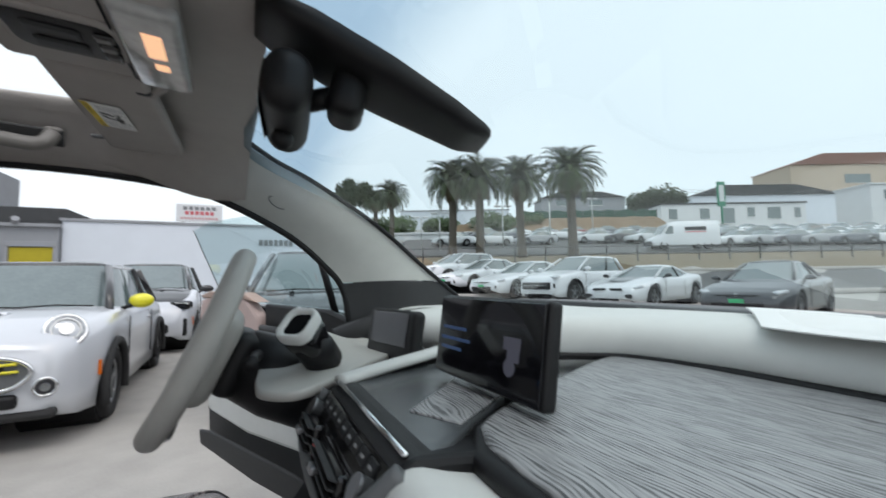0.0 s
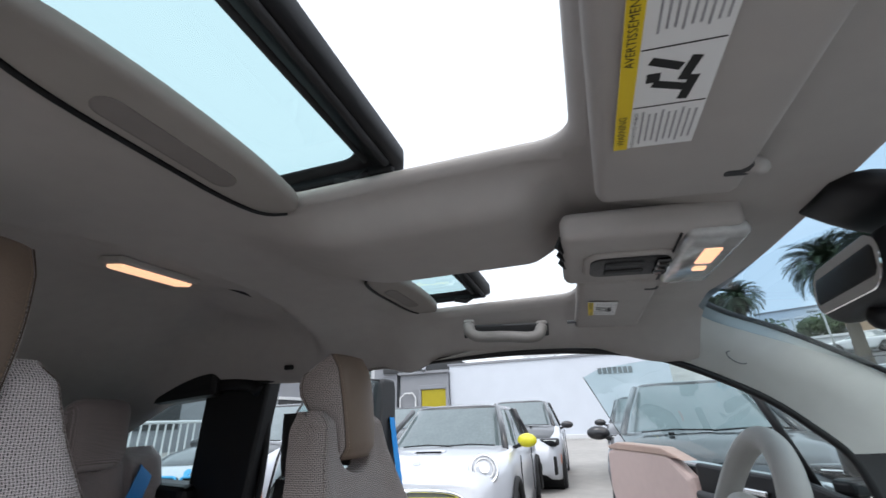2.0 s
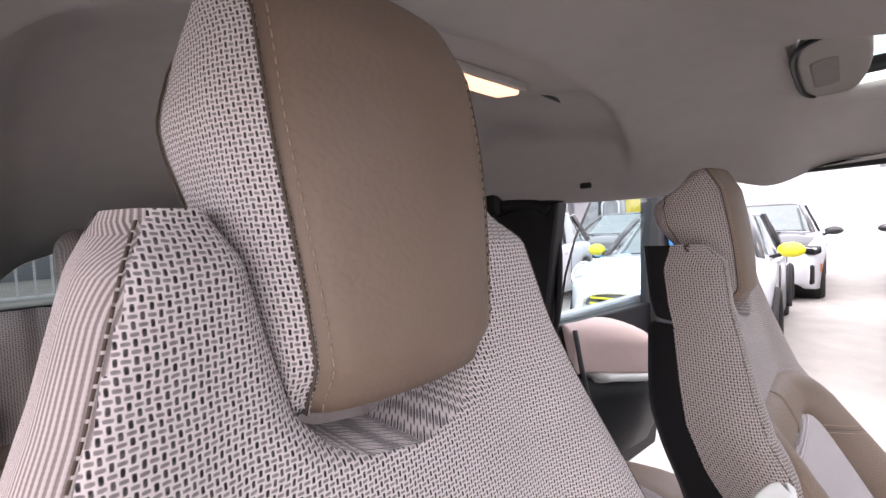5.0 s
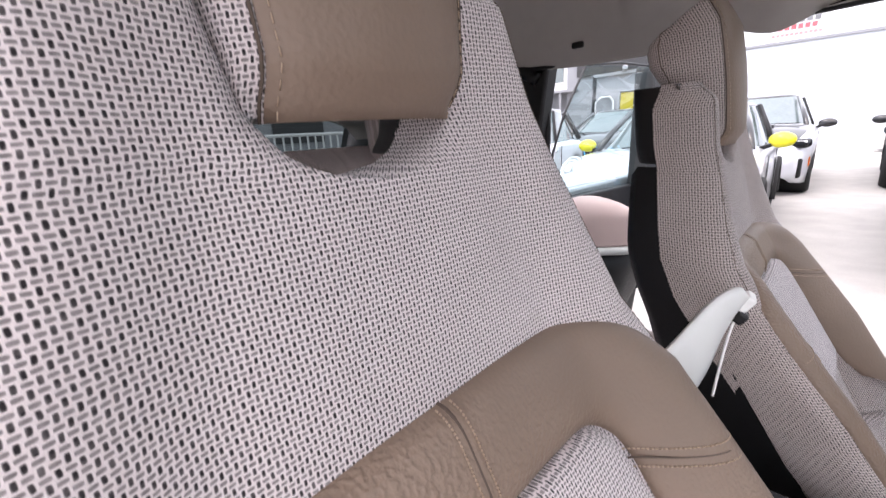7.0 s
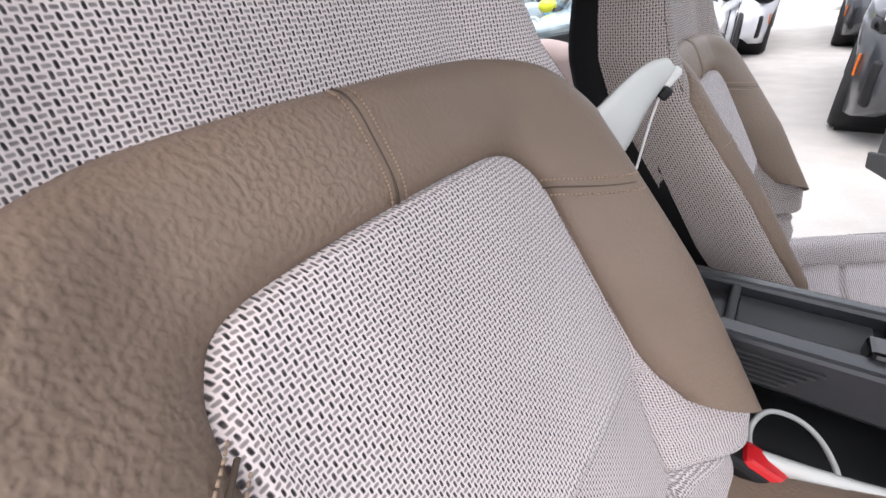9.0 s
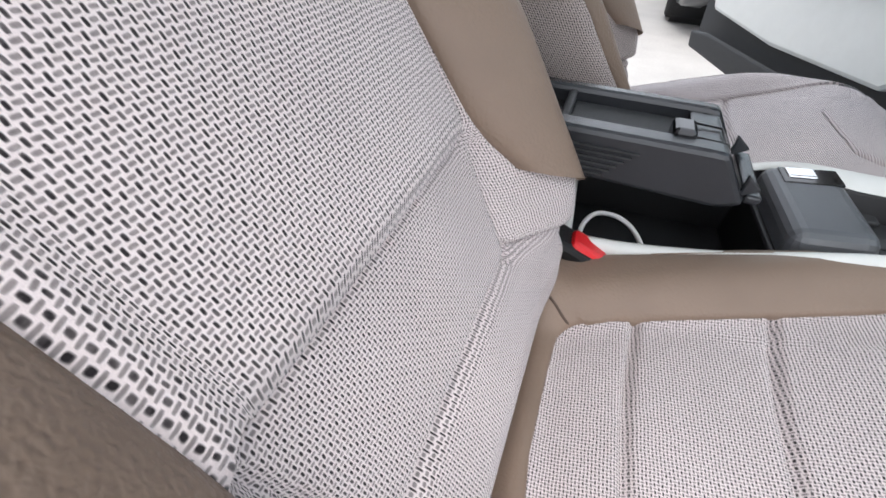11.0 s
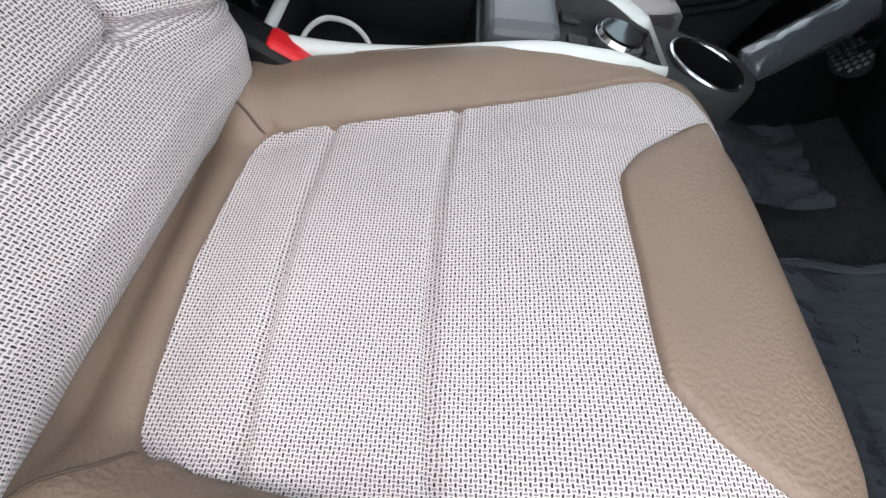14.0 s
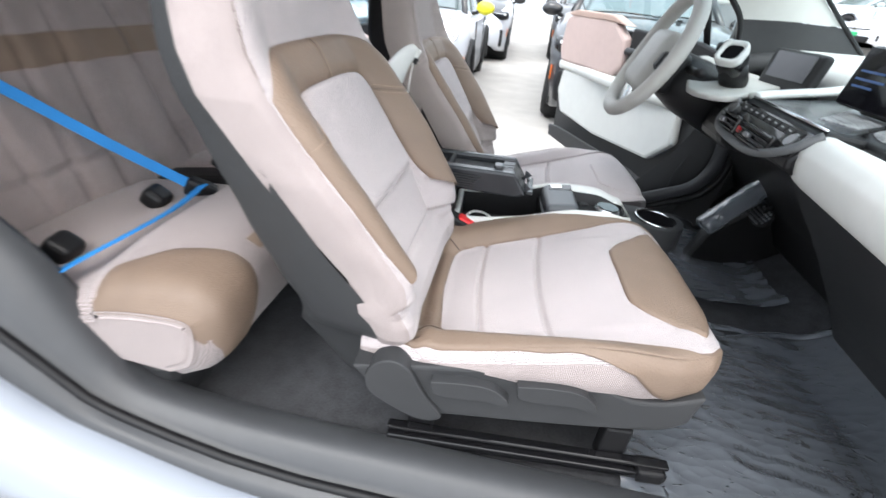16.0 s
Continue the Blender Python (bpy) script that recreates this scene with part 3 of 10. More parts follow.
land_strip("road", 16.5, 25.5, -0.35, 2.6, M_ASPHALT, "grey asphalt road behind the parked cars", 0.05)
land_strip("verge", 25.5, 33.0, -0.35, 2.6, M_GRASS, "dry grass verge beside the road", 0.06)
land_strip("upper_lot", 34.0, 64.0, -0.1, 2.6, M_ASPHALT, "asphalt upper parking lot", 0.07)
# steep earth bank above the upper lot
bv, nb = [], 60
for i in range(nb):
    b = 0.02 + 0.52 * i / (nb - 1)
    for j in range(9):
        s = j / 8
        p = EYE0 + AHEAD * (61 + 8 * s) + ASIDE * (b * 64)
        low, high = land_z(p.x, p.y) + 0.2, EYE0.z + (0.128 + 0.012 * smooth01(b, 0.1, 0.3)) * 69
        bump = 0.5 * noise.noise(Vector((i * 0.35, j * 0.6, 2.0))) * math.sin(math.pi * min(1, s + 0.1))
        bv.append((p.x, p.y, low + (high - low) * smooth01(s, 0.0, 0.9) + bump))
bf = [(i * 9 + j, (i + 1) * 9 + j, (i + 1) * 9 + j + 1, i * 9 + j + 1) for i in range(nb - 1) for j in range(8)]
tagged(mesh_ob("bank", bv, bf, M_EARTH), "bare brown earth bank above the upper lot", "ground", kind="structure")
M_SCREEN_GREEN = plain("green_screen_cloth", (0.02, 0.075, 0.05), 0.8, vary=0.2, scale=2)
sf = thing("screen_fence", "dark green screened fence along the top of the bank", "fence")
fv = []
for i in range(40):
    b = 0.20 + 0.36 * i / 39
    p = EYE0 + AHEAD * 69.5 + ASIDE * (b * 64)
    z = EYE0.z + 0.140 * 69.5 + 0.15 * math.sin(i * 1.3)
    fv += [(p.x, p.y, z - 0.8), (p.x, p.y, z + 1.3)]
    if i % 3 == 0:
        tube_ob("post", [(p.x, p.y, z - 0.8), (p.x, p.y, z + 1.45)], 0.05, M_MGREY, sf, 6)
mesh_ob("screen", fv, [(2 * i, 2 * i + 2, 2 * i + 3, 2 * i + 1) for i in range(39)], M_SCREEN_GREEN, sf, smooth=False)
kerb = thing("kerb", "pale concrete kerb along the road", "kerb", kind="structure")
for d in (16.4, 25.4):
    pts = []
    for i in range(60):
        p = EYE0 + AHEAD * d + ASIDE * ((-0.3 + 2.8 * i / 59) * d)
        pts.append((p.x, p.y, land_z(p.x, p.y) + 0.10))
    tube_ob("kerb_stone", pts, 0.14, M_GROUND, kerb, 6)


# ---- front seats: seat-local frame, u to the left (+y), x ahead, z up from the ground ----
BACK_Z = [0.60, 0.65, 0.685, 0.715, 0.757, 0.858, 1.034, 1.098, 1.255, 1.50]
BACK_X = [0.0, 0.034, 0.048, 0.042, 0.012, -0.050, -0.154, -0.188, -0.225, -0.255]


def back_x(z):
    return np.interp(z, BACK_Z, BACK_X)


RUN_Z = np.linspace(0.55, 1.5, 96)
RUN = np.concatenate([[0], np.cumsum(np.hypot(np.diff(RUN_Z), np.diff(np.interp(RUN_Z, BACK_Z, BACK_X))))])


def back_run(z):
    """Length along the leaning backrest at height z."""
    return float(np.interp(z, RUN_Z, RUN))


def back_w(z):
    return np.interp(z, [0.60, 0.64, 0.66, 0.69, 0.72, 0.80, 0.95, 1.05, 1.14, 1.21, 1.27, 1.32, 1.342], [0.15, 0.175, 0.200, 0.218, 0.222, 0.224, 0.234, 0.228, 0.198, 0.166, 0.145, 0.131, 0.120])


def back_bolster(u, z):
    """How far the side bolsters stand forward of the middle."""
    w = back_w(z)
    k = np.interp(z, [0.60, 0.70, 0.735, 0.765, 0.80, 0.92, 1.05, 1.15, 1.25, 1.34], [0.0, 0.008, 0.014, 0.045, 0.060, 0.055, 0.032, 0.018, 0.010, 0.004])
    a = np.abs(u) / w
    return k * smooth01(a, 0.50, 0.86)


def seg_dist(u, z, a, b):
    ab = (b[0] - a[0], b[1] - a[1])
    t = np.clip(((u - a[0]) * ab[0] + (z - a[1]) * ab[1]) / (ab[0] ** 2 + ab[1] ** 2), 0, 1)
    return np.hypot(u - a[0] - t * ab[0], z - a[1] - t * ab[1])


GROOVES = [((-0.122, 0.86), (0.122, 0.86)), ((-0.114, 0.762), (0.114, 0.762)), ((0.134, 0.848), (0.114, 0.762)), ((-0.134, 0.848), (-0.114, 0.762)),
           ((0.114, 0.762), (0.215, 0.748)), ((-0.114, 0.762), (-0.215, 0.748))]


def back_front(u, z):
    """x of the padded front face at (u, z)."""
    w = back_w(z)
    x = back_x(z) + back_bolster(u, z)
    a = np.clip((np.abs(u) / w - 0.86) / 0.14, 0, 1)
    x = x - 0.030 * (1 - np.sqrt(np.clip(1 - a * a, 0, 1)))
    for p, q in GROOVES:
        x = x - 0.011 * math.exp(-((seg_dist(u, z, p, q) / 0.0050) ** 2))
    return x


def inner_edge(z):
    """Half width of the neck opening under and beside the headrest."""
    return float(np.interp(z, [1.218, 1.221, 1.230, 1.250, 1.29, 1.32, 1.342], [0.0, 0.027, 0.047, 0.063, 0.072, 0.077, 0.084]))


def patch(boundary, rings, surf, lift, dip, uv_rot=0.0):
    """A padded panel over a surface: rings shrink from the boundary to its middle; surf maps (a, b) to a point and its normal."""
    bnd = np.array(boundary)
    c = bnd.mean(0)
    vs, uvs, fs = [], [], []
    n = len(bnd)
    steps = [0.0, 0.012, 0.03, 0.06, 0.1] + [0.1 + 0.9 * k / rings for k in range(1, rings + 1)]
    for s in steps:
        h = -dip + (lift + dip) * math.sqrt(max(0.0, 1 - (1 - min(s / 0.1, 1)) ** 2))
        for p in bnd:
            q = p + (c - p) * s
            pt, nr = surf(q[0], q[1])
            vs.append(pt + h * nr)
            uvs.append((q[0], q[1]))
    for r in range(len(steps) - 1):
        for k in range(n):
            k2 = (k + 1) % n
            fs.append((r * n + k, r * n + k2, (r + 1) * n + k2, (r + 1) * n + k))
    return vs, fs, uvs


def strip(outer, inner, cross, surf, lift, dip, edge=0.1):
    """A padded band between two curves of the same length."""
    vs, uvs, fs = [], [], []
    prof = [0.0, 0.02, 0.05, 0.1] + [0.1 + 0.8 * k / cross for k in range(1, cross)] + [0.9, 0.95, 0.98, 1.0]
    m = len(prof)
    for o, i in zip(outer, inner):
        for s in prof:
            q = np.array(o) + (np.array(i) - np.array(o)) * s
            e = min(s, 1 - s) / edge
            h = -dip + (lift + dip) * math.sqrt(max(0.0, 1 - (1 - min(e, 1)) ** 2))
            pt, nr = surf(q[0], q[1])
            vs.append(pt + h * nr)
            uvs.append((q[0], q[1]))
    for a in range(len(outer) - 1):
        for b in range(m - 1):
            fs.append((a * m + b, (a + 1) * m + b, (a + 1) * m + b + 1, a * m + b + 1))
    return vs, fs, uvs


def back_surf(u, z):
    e = 0.004
    x = back_front(u, z)
    nr = Vector((1.0, -(back_front(u + e, z) - back_front(u - e, z)) / (2 * e), -(back_front(u, z + e) - back_front(u, z - e)) / (2 * e))).normalized()
    return Vector((x, u, z)), nr


def cush_h(x, u):
    """Height of the cushion's top."""
    z = 0.648 + 0.27 * (x - 0.09) - 0.9 * max(0.0, x - 0.40) ** 2 * 1.6
    a = abs(u)
    inner = np.interp(x, [0.0, 0.08, 0.25, 0.36, 0.46, 0.55], [0.12, 0.135, 0.172, 0.195, 0.24, 0.26])
    ridge = np.interp(x, [0.0, 0.1, 0.3, 0.42, 0.5], [0.025, 0.034, 0.030, 0.012, 0.0])
    z += ridge * smooth01(a, inner - 0.01, inner + 0.045)
    z += 0.050 * smooth01(-x, -0.092, 0.01) - 0.022 * smooth01(-x, -0.066, -0.036)
    for gx, b in ((0.142, 0.17), (0.258, 0.18)):
        if a < b:
            z -= 0.009 * math.exp(-(((x - gx - 0.01 * (u / 0.15) ** 2) / 0.0042) ** 2))
    z += 0.004 * math.sin(max(0.0, (x - 0.08)) * 27) * (a < 0.15)
    return z


CUSH_W = ([-0.06, 0.0, 0.1, 0.25, 0.36, 0.45, 0.50, 0.53, 0.545], [0.20, 0.225, 0.245, 0.257, 0.260, 0.254, 0.232, 0.19, 0.13])


def cush_w(x):
    return float(np.interp(x, *CUSH_W))


def cush_surf(x, u):
    def z_at(xx, uu):
        w = cush_w(xx)
        a = np.clip((abs(uu) / w - 0.86) / 0.14, 0, 1)
        f = np.clip((xx - 0.485) / 0.06, 0, 1)
        return cush_h(xx, uu) - 0.03 * (1 - math.sqrt(max(0.0, 1 - a * a))) - 0.035 * (1 - math.sqrt(max(0.0, 1 - f * f)))

    e = 0.004
    z = z_at(x, u)
    nr = Vector((-(z_at(x + e, u) - z_at(x - e, u)) / (2 * e), -(z_at(x, u + e) - z_at(x, u - e)) / (2 * e), 1.0)).normalized()
    return Vector((x, u, z)), nr


TURN = Matrix.Translation((0.085, 0, 0)) @ pose(0, 0.004, 0, 0, 0, 4.0) @ Matrix.Translation((-0.085, 0, 0))


def front_seat(center, outer):
    """Integral-headrest front seat. outer is the sign of u towards the door."""
    seat = thing("front_seat", "front car seat, pale woven cloth and brown leather, on floor rails", "car seat", (0, center, 0), "front seats")
    nu, zs = 110, np.linspace(0.64, 1.218, 190)
    # padded cover with front, rounded edges and cloth sides
    rings, uvr, uvs_side = [], [], []
    us = np.linspace(-1, 1, nu)
    sgn = np.sign(us)
    us = sgn * (1 - (1 - np.abs(us)) ** 1.25)
    for z in zs:
        w = float(back_w(z))
        ring, ru = [], []
        deep = float(np.interp(z, [0.64, 0.70, 0.78, 0.9, 1.05, 1.15, 1.23], [0.020, 0.034, 0.062, 0.080, 0.074, 0.060, 0.052]))
        for d, v in ((deep, 0.97), (deep * 0.6, 0.995), (deep * 0.3, 1.0)):
            ring.append((back_front(-w, z) - d, -w * v, z))
            ru.append((-w - d, z))
        for a in us:
            ring.append((back_front(a * w, z), a * w, z))
            ru.append((a * w, z))
        for d, v in ((deep * 0.3, 1.0), (deep * 0.6, 0.995), (deep, 0.97)):
            ring.append((back_front(w, z) - d, w * v, z))
            ru.append((w + d, z))
        # cloth runs true to length across the bolsters
        arc = np.concatenate([[0], np.cumsum(np.hypot(np.diff([p[0] for p in ring]), np.diff([p[1] for p in ring])))])
        arc -= 0.5 * arc[-1]
        rings.append(ring)
        uvr += [(float(q), back_run(z)) for q in arc]
        uvs_side += [(float(q - (arc[0] if q < 0 else arc[-1])), back_run(z)) for q in arc]
    vs, fs = loft(rings, closed_ring=False)
    # the two shoulders beside the headrest
    for side in (-1, 1):
        base = len(vs)
        zr = np.linspace(1.218, 1.342, 26)
        na = 34
        count = 0
        for z in zr:
            w, i = float(back_w(z)), inner_edge(z)
            cap = 0.02 * smooth01(z, 1.315, 1.342)
            deep = 0.052 - 0.012 * smooth01(z, 1.30, 1.342)
            row = [(back_front(side * i, z) - deep, side * i, z)]
            for k in range(na):
                a = i + (w - i) * (1 - (1 - k / (na - 1)) ** 1.6)
                e = np.clip(1 - k / 3.5, 0, 1) ** 2 * 0.008 * smooth01(z, 1.218, 1.236)
                row.append((back_front(side * a, z) - cap - e, side * a, z))
            row += [(back_front(side * w, z) - deep * d, side * w * q, z) for d, q in ((0.3, 1.0), (0.6, 0.995), (1.0, 0.97))]
            vs += [Vector(p) for p in row]
            acc = i - (Vector(row[1]) - Vector(row[0])).length
            for q, p in enumerate(row):
                acc += (Vector(p) - Vector(row[q - 1])).length if q else 0.0
                uvr.append((side * acc, back_run(p[2])))
            uvs_side += [(p[0] - uvr[-1][0], p[1]) for p in uvr[-len(row):]]
            count = len(row)
        for r in range(len(zr) - 1):
            for k in range(count - 1):
                f = (base + r * count + k, base + r * count + k + 1, base + (r + 1) * count + k + 1, base + (r + 1) * count + k)
                fs.append(f if side > 0 else f[::-1])
        top = base + (len(zr) - 1) * count
        fs.append(tuple(range(top, top + count)))
    ring_n = nu + 6
    low_n = len(zs) * ring_n
    side_f = []
    for q in fs:
        lean = min(abs(vs[i][1]) - float(back_w(vs[i][2])) for i in q)
        if len(q) == 4 and max(q) < low_n and (max(i % ring_n for i in q) <= 3 or min(i % ring_n for i in q) >= nu + 2):
            side_f.append(q)
        elif len(q) == 4 and min(q) >= low_n and min((i - low_n) % count for i in q) >= na:
            side_f.append(q)
        elif len(q) == 4 and lean > -0.014 and max(abs(vs[i][1]) for i in q) > 0.1:
            side_f.append(q)
    taken = set(side_f)
    mesh_ob("backrest", vs, [q for q in fs if q not in taken], M_FAB, seat, "pale woven cloth backrest cover", uvs=uvr)
    mesh_ob("side_cloth", vs, side_f, M_FAB_LOW, seat, "ribbed cloth on the backrest's sides", uvs=uvs_side)

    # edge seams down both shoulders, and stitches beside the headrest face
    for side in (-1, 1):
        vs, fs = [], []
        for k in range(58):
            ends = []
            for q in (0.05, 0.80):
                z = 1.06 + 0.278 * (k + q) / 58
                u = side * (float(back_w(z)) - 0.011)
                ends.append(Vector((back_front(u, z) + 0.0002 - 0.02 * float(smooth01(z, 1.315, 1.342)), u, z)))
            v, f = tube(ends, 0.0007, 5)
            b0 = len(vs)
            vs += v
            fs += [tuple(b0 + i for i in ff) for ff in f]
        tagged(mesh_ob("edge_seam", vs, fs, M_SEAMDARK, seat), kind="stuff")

    # rear shell
    rings = []
    for z in np.linspace(0.52, 1.338, 44):
        zz = max(z, 0.62)
        w = float(back_w(zz)) * 0.985
        x0 = back_x(zz) - 0.03 - 0.012 * float(smooth01(zz, 0.75, 0.85)) + (0.62 - z) * 0.4 * (z < 0.62)
        deep = np.interp(z, [0.52, 0.62, 0.75, 0.88, 1.0, 1.15, 1.338], [0.14, 0.185, 0.182, 0.138, 0.108, 0.088, 0.06])
        hole = inner_edge(z) if z > 1.218 else 0
        ring = []
        for k in range(21):
            a = -1 + 2 * k / 20
            ring.append((x0 - deep * (1 - abs(a) ** 14), a * w * (0.93 + 0.07 * abs(a)), z))
        rings.append(ring)
    cut = [r for r in rings if r[0][2] <= 1.228]
    cut = [[(p[0], p[1], p[2] - 0.11 * max(0.0, 1 - (p[1] / 0.135) ** 2) * float(smooth01(p[2], 1.04, 1.228))) for p in r] for r in cut]
    vs, fs = loft(cut, closed_ring=False)
    mesh_ob("back_shell", vs, fs, M_DGREY, seat, "dark grey plastic back shell")
    for side in (-1, 1):
        rr = []
        for z in np.linspace(1.228, 1.34, 10):
            w, i = float(back_w(z)) * 0.985, inner_edge(z)
            x0 = back_x(z) - 0.05
            rr.append([(x0 - 0.060 * math.sin(math.pi * k / 8) ** 0.6, side * (i + (w - i) * k / 8), z) for k in range(9)])
        vs, fs = loft(rr, closed_ring=False)
        mesh_ob("shoulder_shell", vs, fs, M_BLACK, seat)

    # leather yoke: over the top and down both bolsters
    top = curve_pts([(0.0, 1.101), (0.06, 1.101), (0.13, 1.097), (0.175, 1.085), (0.214, 1.052)], 26)
    side_o = curve_pts([(0.214, 1.052), (0.219, 1.0), (0.219, 0.93), (0.212, 0.86), (0.200, 0.797)], 26)
    outer_c = np.vstack([top, side_o[1:]])
    in_top = curve_pts([(0.0, 1.038), (0.06, 1.037), (0.104, 1.033), (0.126, 1.018), (0.132, 1.0)], 26)
    in_side = curve_pts([(0.132, 1.0), (0.134, 0.96), (0.135, 0.91), (0.138, 0.862), (0.150, 0.826)], 26)
    inner_c = np.vstack([in_top, in_side[1:]])
    flip = np.array([-1, 1])
    outer_all = np.vstack([(outer_c * flip)[::-1], outer_c[1:]])
    inner_all = np.vstack([(inner_c * flip)[::-1], inner_c[1:]])
    vs, fs, uv = strip(outer_all, inner_all, 16, back_surf, 0.012, 0.004, 0.34)
    mesh_ob("leather_yoke", vs, fs, M_LEATHER, seat, "brown grained leather yoke with stitched seams", uvs=uv)
    # stitched seams across the yoke
    def crown(q):
        return math.sqrt(max(0.0, 1 - (1 - min(min(q, 1 - q) / 0.34, 1)) ** 2))

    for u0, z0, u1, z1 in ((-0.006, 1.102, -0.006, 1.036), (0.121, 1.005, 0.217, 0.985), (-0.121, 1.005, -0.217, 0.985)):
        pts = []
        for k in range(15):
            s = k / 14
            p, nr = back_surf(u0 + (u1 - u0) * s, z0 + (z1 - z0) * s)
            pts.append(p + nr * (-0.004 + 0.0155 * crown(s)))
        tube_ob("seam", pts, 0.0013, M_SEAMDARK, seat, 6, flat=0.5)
        dirv = (Vector((u1, z1)) - Vector((u0, z0))).normalized()
        for off in (-0.0055, 0.0055):
            vs, fs = [], []
            for k in range(34):
                s = (k + 0.5) / 34
                if abs(s - 0.5) > 0.47:
                    continue
                du, dz = -dirv.y * off, dirv.x * off
                ends = []
                for q in (-0.0085, 0.0085):
                    p, nr = back_surf(u0 + (u1 - u0) * (s + q) + du, z0 + (z1 - z0) * (s + q) + dz)
                    ends.append(p + nr * (-0.0034 + 0.016 * crown(min(max(s + q, 0.0), 1.0))))
                v, f = tube(ends, 0.0007, 5)
                b0 = len(vs)
                vs += v
                fs += [tuple(b0 + i for i in ff) for ff in f]
            tagged(mesh_ob("stitching", vs, fs, M_STITCH, seat), kind="stuff")

    # centre pad standing proud of the yoke
    half = np.vstack([curve_pts([(0.0, 1.042), (0.06, 1.041), (0.104, 1.037), (0.124, 1.022), (0.133, 1.0)], 22),
                      curve_pts([(0.133, 1.0), (0.136, 0.95), (0.137, 0.90), (0.1375, 0.862)], 14)[1:], curve_pts([(0.1335, 0.862), (0.09, 0.861), (0.0, 0.861)], 12)[1:]])
    loop = np.vstack([half, (half * flip)[::-1][1:-1]]) - np.array([0.007, 0])
    vs, fs, uv = patch(loop, 16, back_surf, 0.015, 0.006)
    mesh_ob("centre_pad", vs, fs, M_FAB, seat, "raised woven cloth centre pad", uvs=uv)

    # headrest: leather face, cloth flanks
    def hr_ring(z, grow):
        """Half section of the headrest at height z, from the face's middle outwards and round to the back."""
        t = (z - 1.247) / (1.462 - 1.247)
        fx = -0.214 - 0.030 * t - 0.012 * max(0, t - 0.85) / 0.15 + 0.006 * math.sin(math.pi * t)
        fw = 0.059 + 0.011 * smooth01(t, 0, 0.7)
        round_low = 0.014 * (1 - smooth01(t, 0.0, 0.12))
        bx = fx - np.interp(t, [0, 0.25, 0.45, 0.60, 0.80, 0.94, 1.0], [0.034, 0.072, 0.094, 0.104, 0.102, 0.088, 0.060])
        bw = fw + np.interp(t, [0, 0.3, 0.7, 1.0], [0.006, 0.016, 0.020, 0.010])
        return fx - round_low, fw, bx, bw

    faces_r, flank_l, flank_r = [], [], []
    tz = np.linspace(0, 1, 26)
    for t in tz:
        z = 1.247 + 0.215 * t
        fx, fw, bx, bw = hr_ring(z, 0)
        faces_r.append([(fx + 0.010 * (1 - (2 * k / 18 - 1) ** 2) - 0.006 * (abs(2 * k / 18 - 1) ** 10), (2 * k / 18 - 1) * fw, z) for k in range(19)])
        for side, store in ((1, flank_r), (-1, flank_l)):
            pr = [(fx - 0.006, fw), (fx - 0.009, fw + 0.003), (fx * 0.7 + bx * 0.3, fw + (bw - fw) * 0.6 + 0.004), (fx * 0.35 + bx * 0.65, bw + 0.002), (bx + 0.012, bw), (bx, bw - 0.012), (bx - 0.012, bw * 0.5), (bx - 0.016, 0)]
            pr = curve_pts(pr, 18)
            store.append([(p[0], side * p[1], z - 0.050 * smooth01(k / 17, 0.05, 0.8) * t ** 3 + 0.024 * smooth01(k / 17, 0.2, 0.9) * (1 - t)) for k, p in enumerate(pr)])

    hr = thing("headrest", "", "", (0, 0, 0))
    hr.parent = seat
    hr.matrix_basis = pose(0, 0.005, 0)
    tagged(hr, "tall headrest with smooth brown leather face and cloth flanks")
    vs, fs = loft(faces_r, closed_ring=False)
    b0 = len(vs)
    # the leather turns under and over the edges
    low = [Vector(p) + Vector((-0.03, 0, 0.004)) for p in faces_r[0]]
    hi = [Vector(p) + Vector((-0.025, 0, 0.004)) for p in faces_r[-1]]
    vs += low + hi
    for k in range(18):
        fs.append((k + 1, k, b0 + k, b0 + k + 1))
        e = 25 * 19
        fs.append((e + k, e + k + 1, b0 + 19 + k + 1, b0 + 19 + k))
    mesh_ob("leather_face", vs, fs, M_LEATHER, hr, "smooth brown leather face")
    for side in (-1, 1):
        vs, fs = [], []
        for k in range(36):
            ends = []
            for q in (0.1, 0.75):
                t = (k + q) / 36
                fx, fw, bx, bw = hr_ring(1.247 + 0.215 * t, 0)
                a_ = 1 - 0.0040 / fw
                ends.append(Vector((fx + 0.010 * (1 - a_ ** 2) - 0.006 * a_ ** 10 + 0.0004, side * a_ * fw, 1.247 + 0.215 * t)))
            v, f = tube(ends, 0.0004, 5)
            b0 = len(vs)
            vs += v
            fs += [tuple(b0 + i for i in ff) for ff in f]
        tagged(mesh_ob("stitching", vs, fs, M_STITCH, hr), kind="stuff")
    for store, side in ((flank_r, 1), (flank_l, -1)):
        vs, fs = loft(store, closed_ring=False)
        uv = []
        for ring in store:
            acc = 0
            for k, p in enumerate(ring):
                if k:
                    acc += (Vector(p) - Vector(ring[k - 1])).length
                uv.append((acc * side, p[2]))
        b0 = len(vs)
        n = 18
        c_top = Vector((sum(p[0] for p in store[-1]) / n, 0, store[-1][0][2] + 0.004))
        c_low = Vector((sum(p[0] for p in store[0]) / n, 0, store[0][0][2] + 0.012))
        vs += [c_top, c_low]
        uv += [(0.05, 1.49), (0.05, 1.22)]
        e = 25 * n
        for k in range(n - 1):
            fs.append((e + k, e + k + 1, b0))
            fs.append((k + 1, k, b0 + 1))
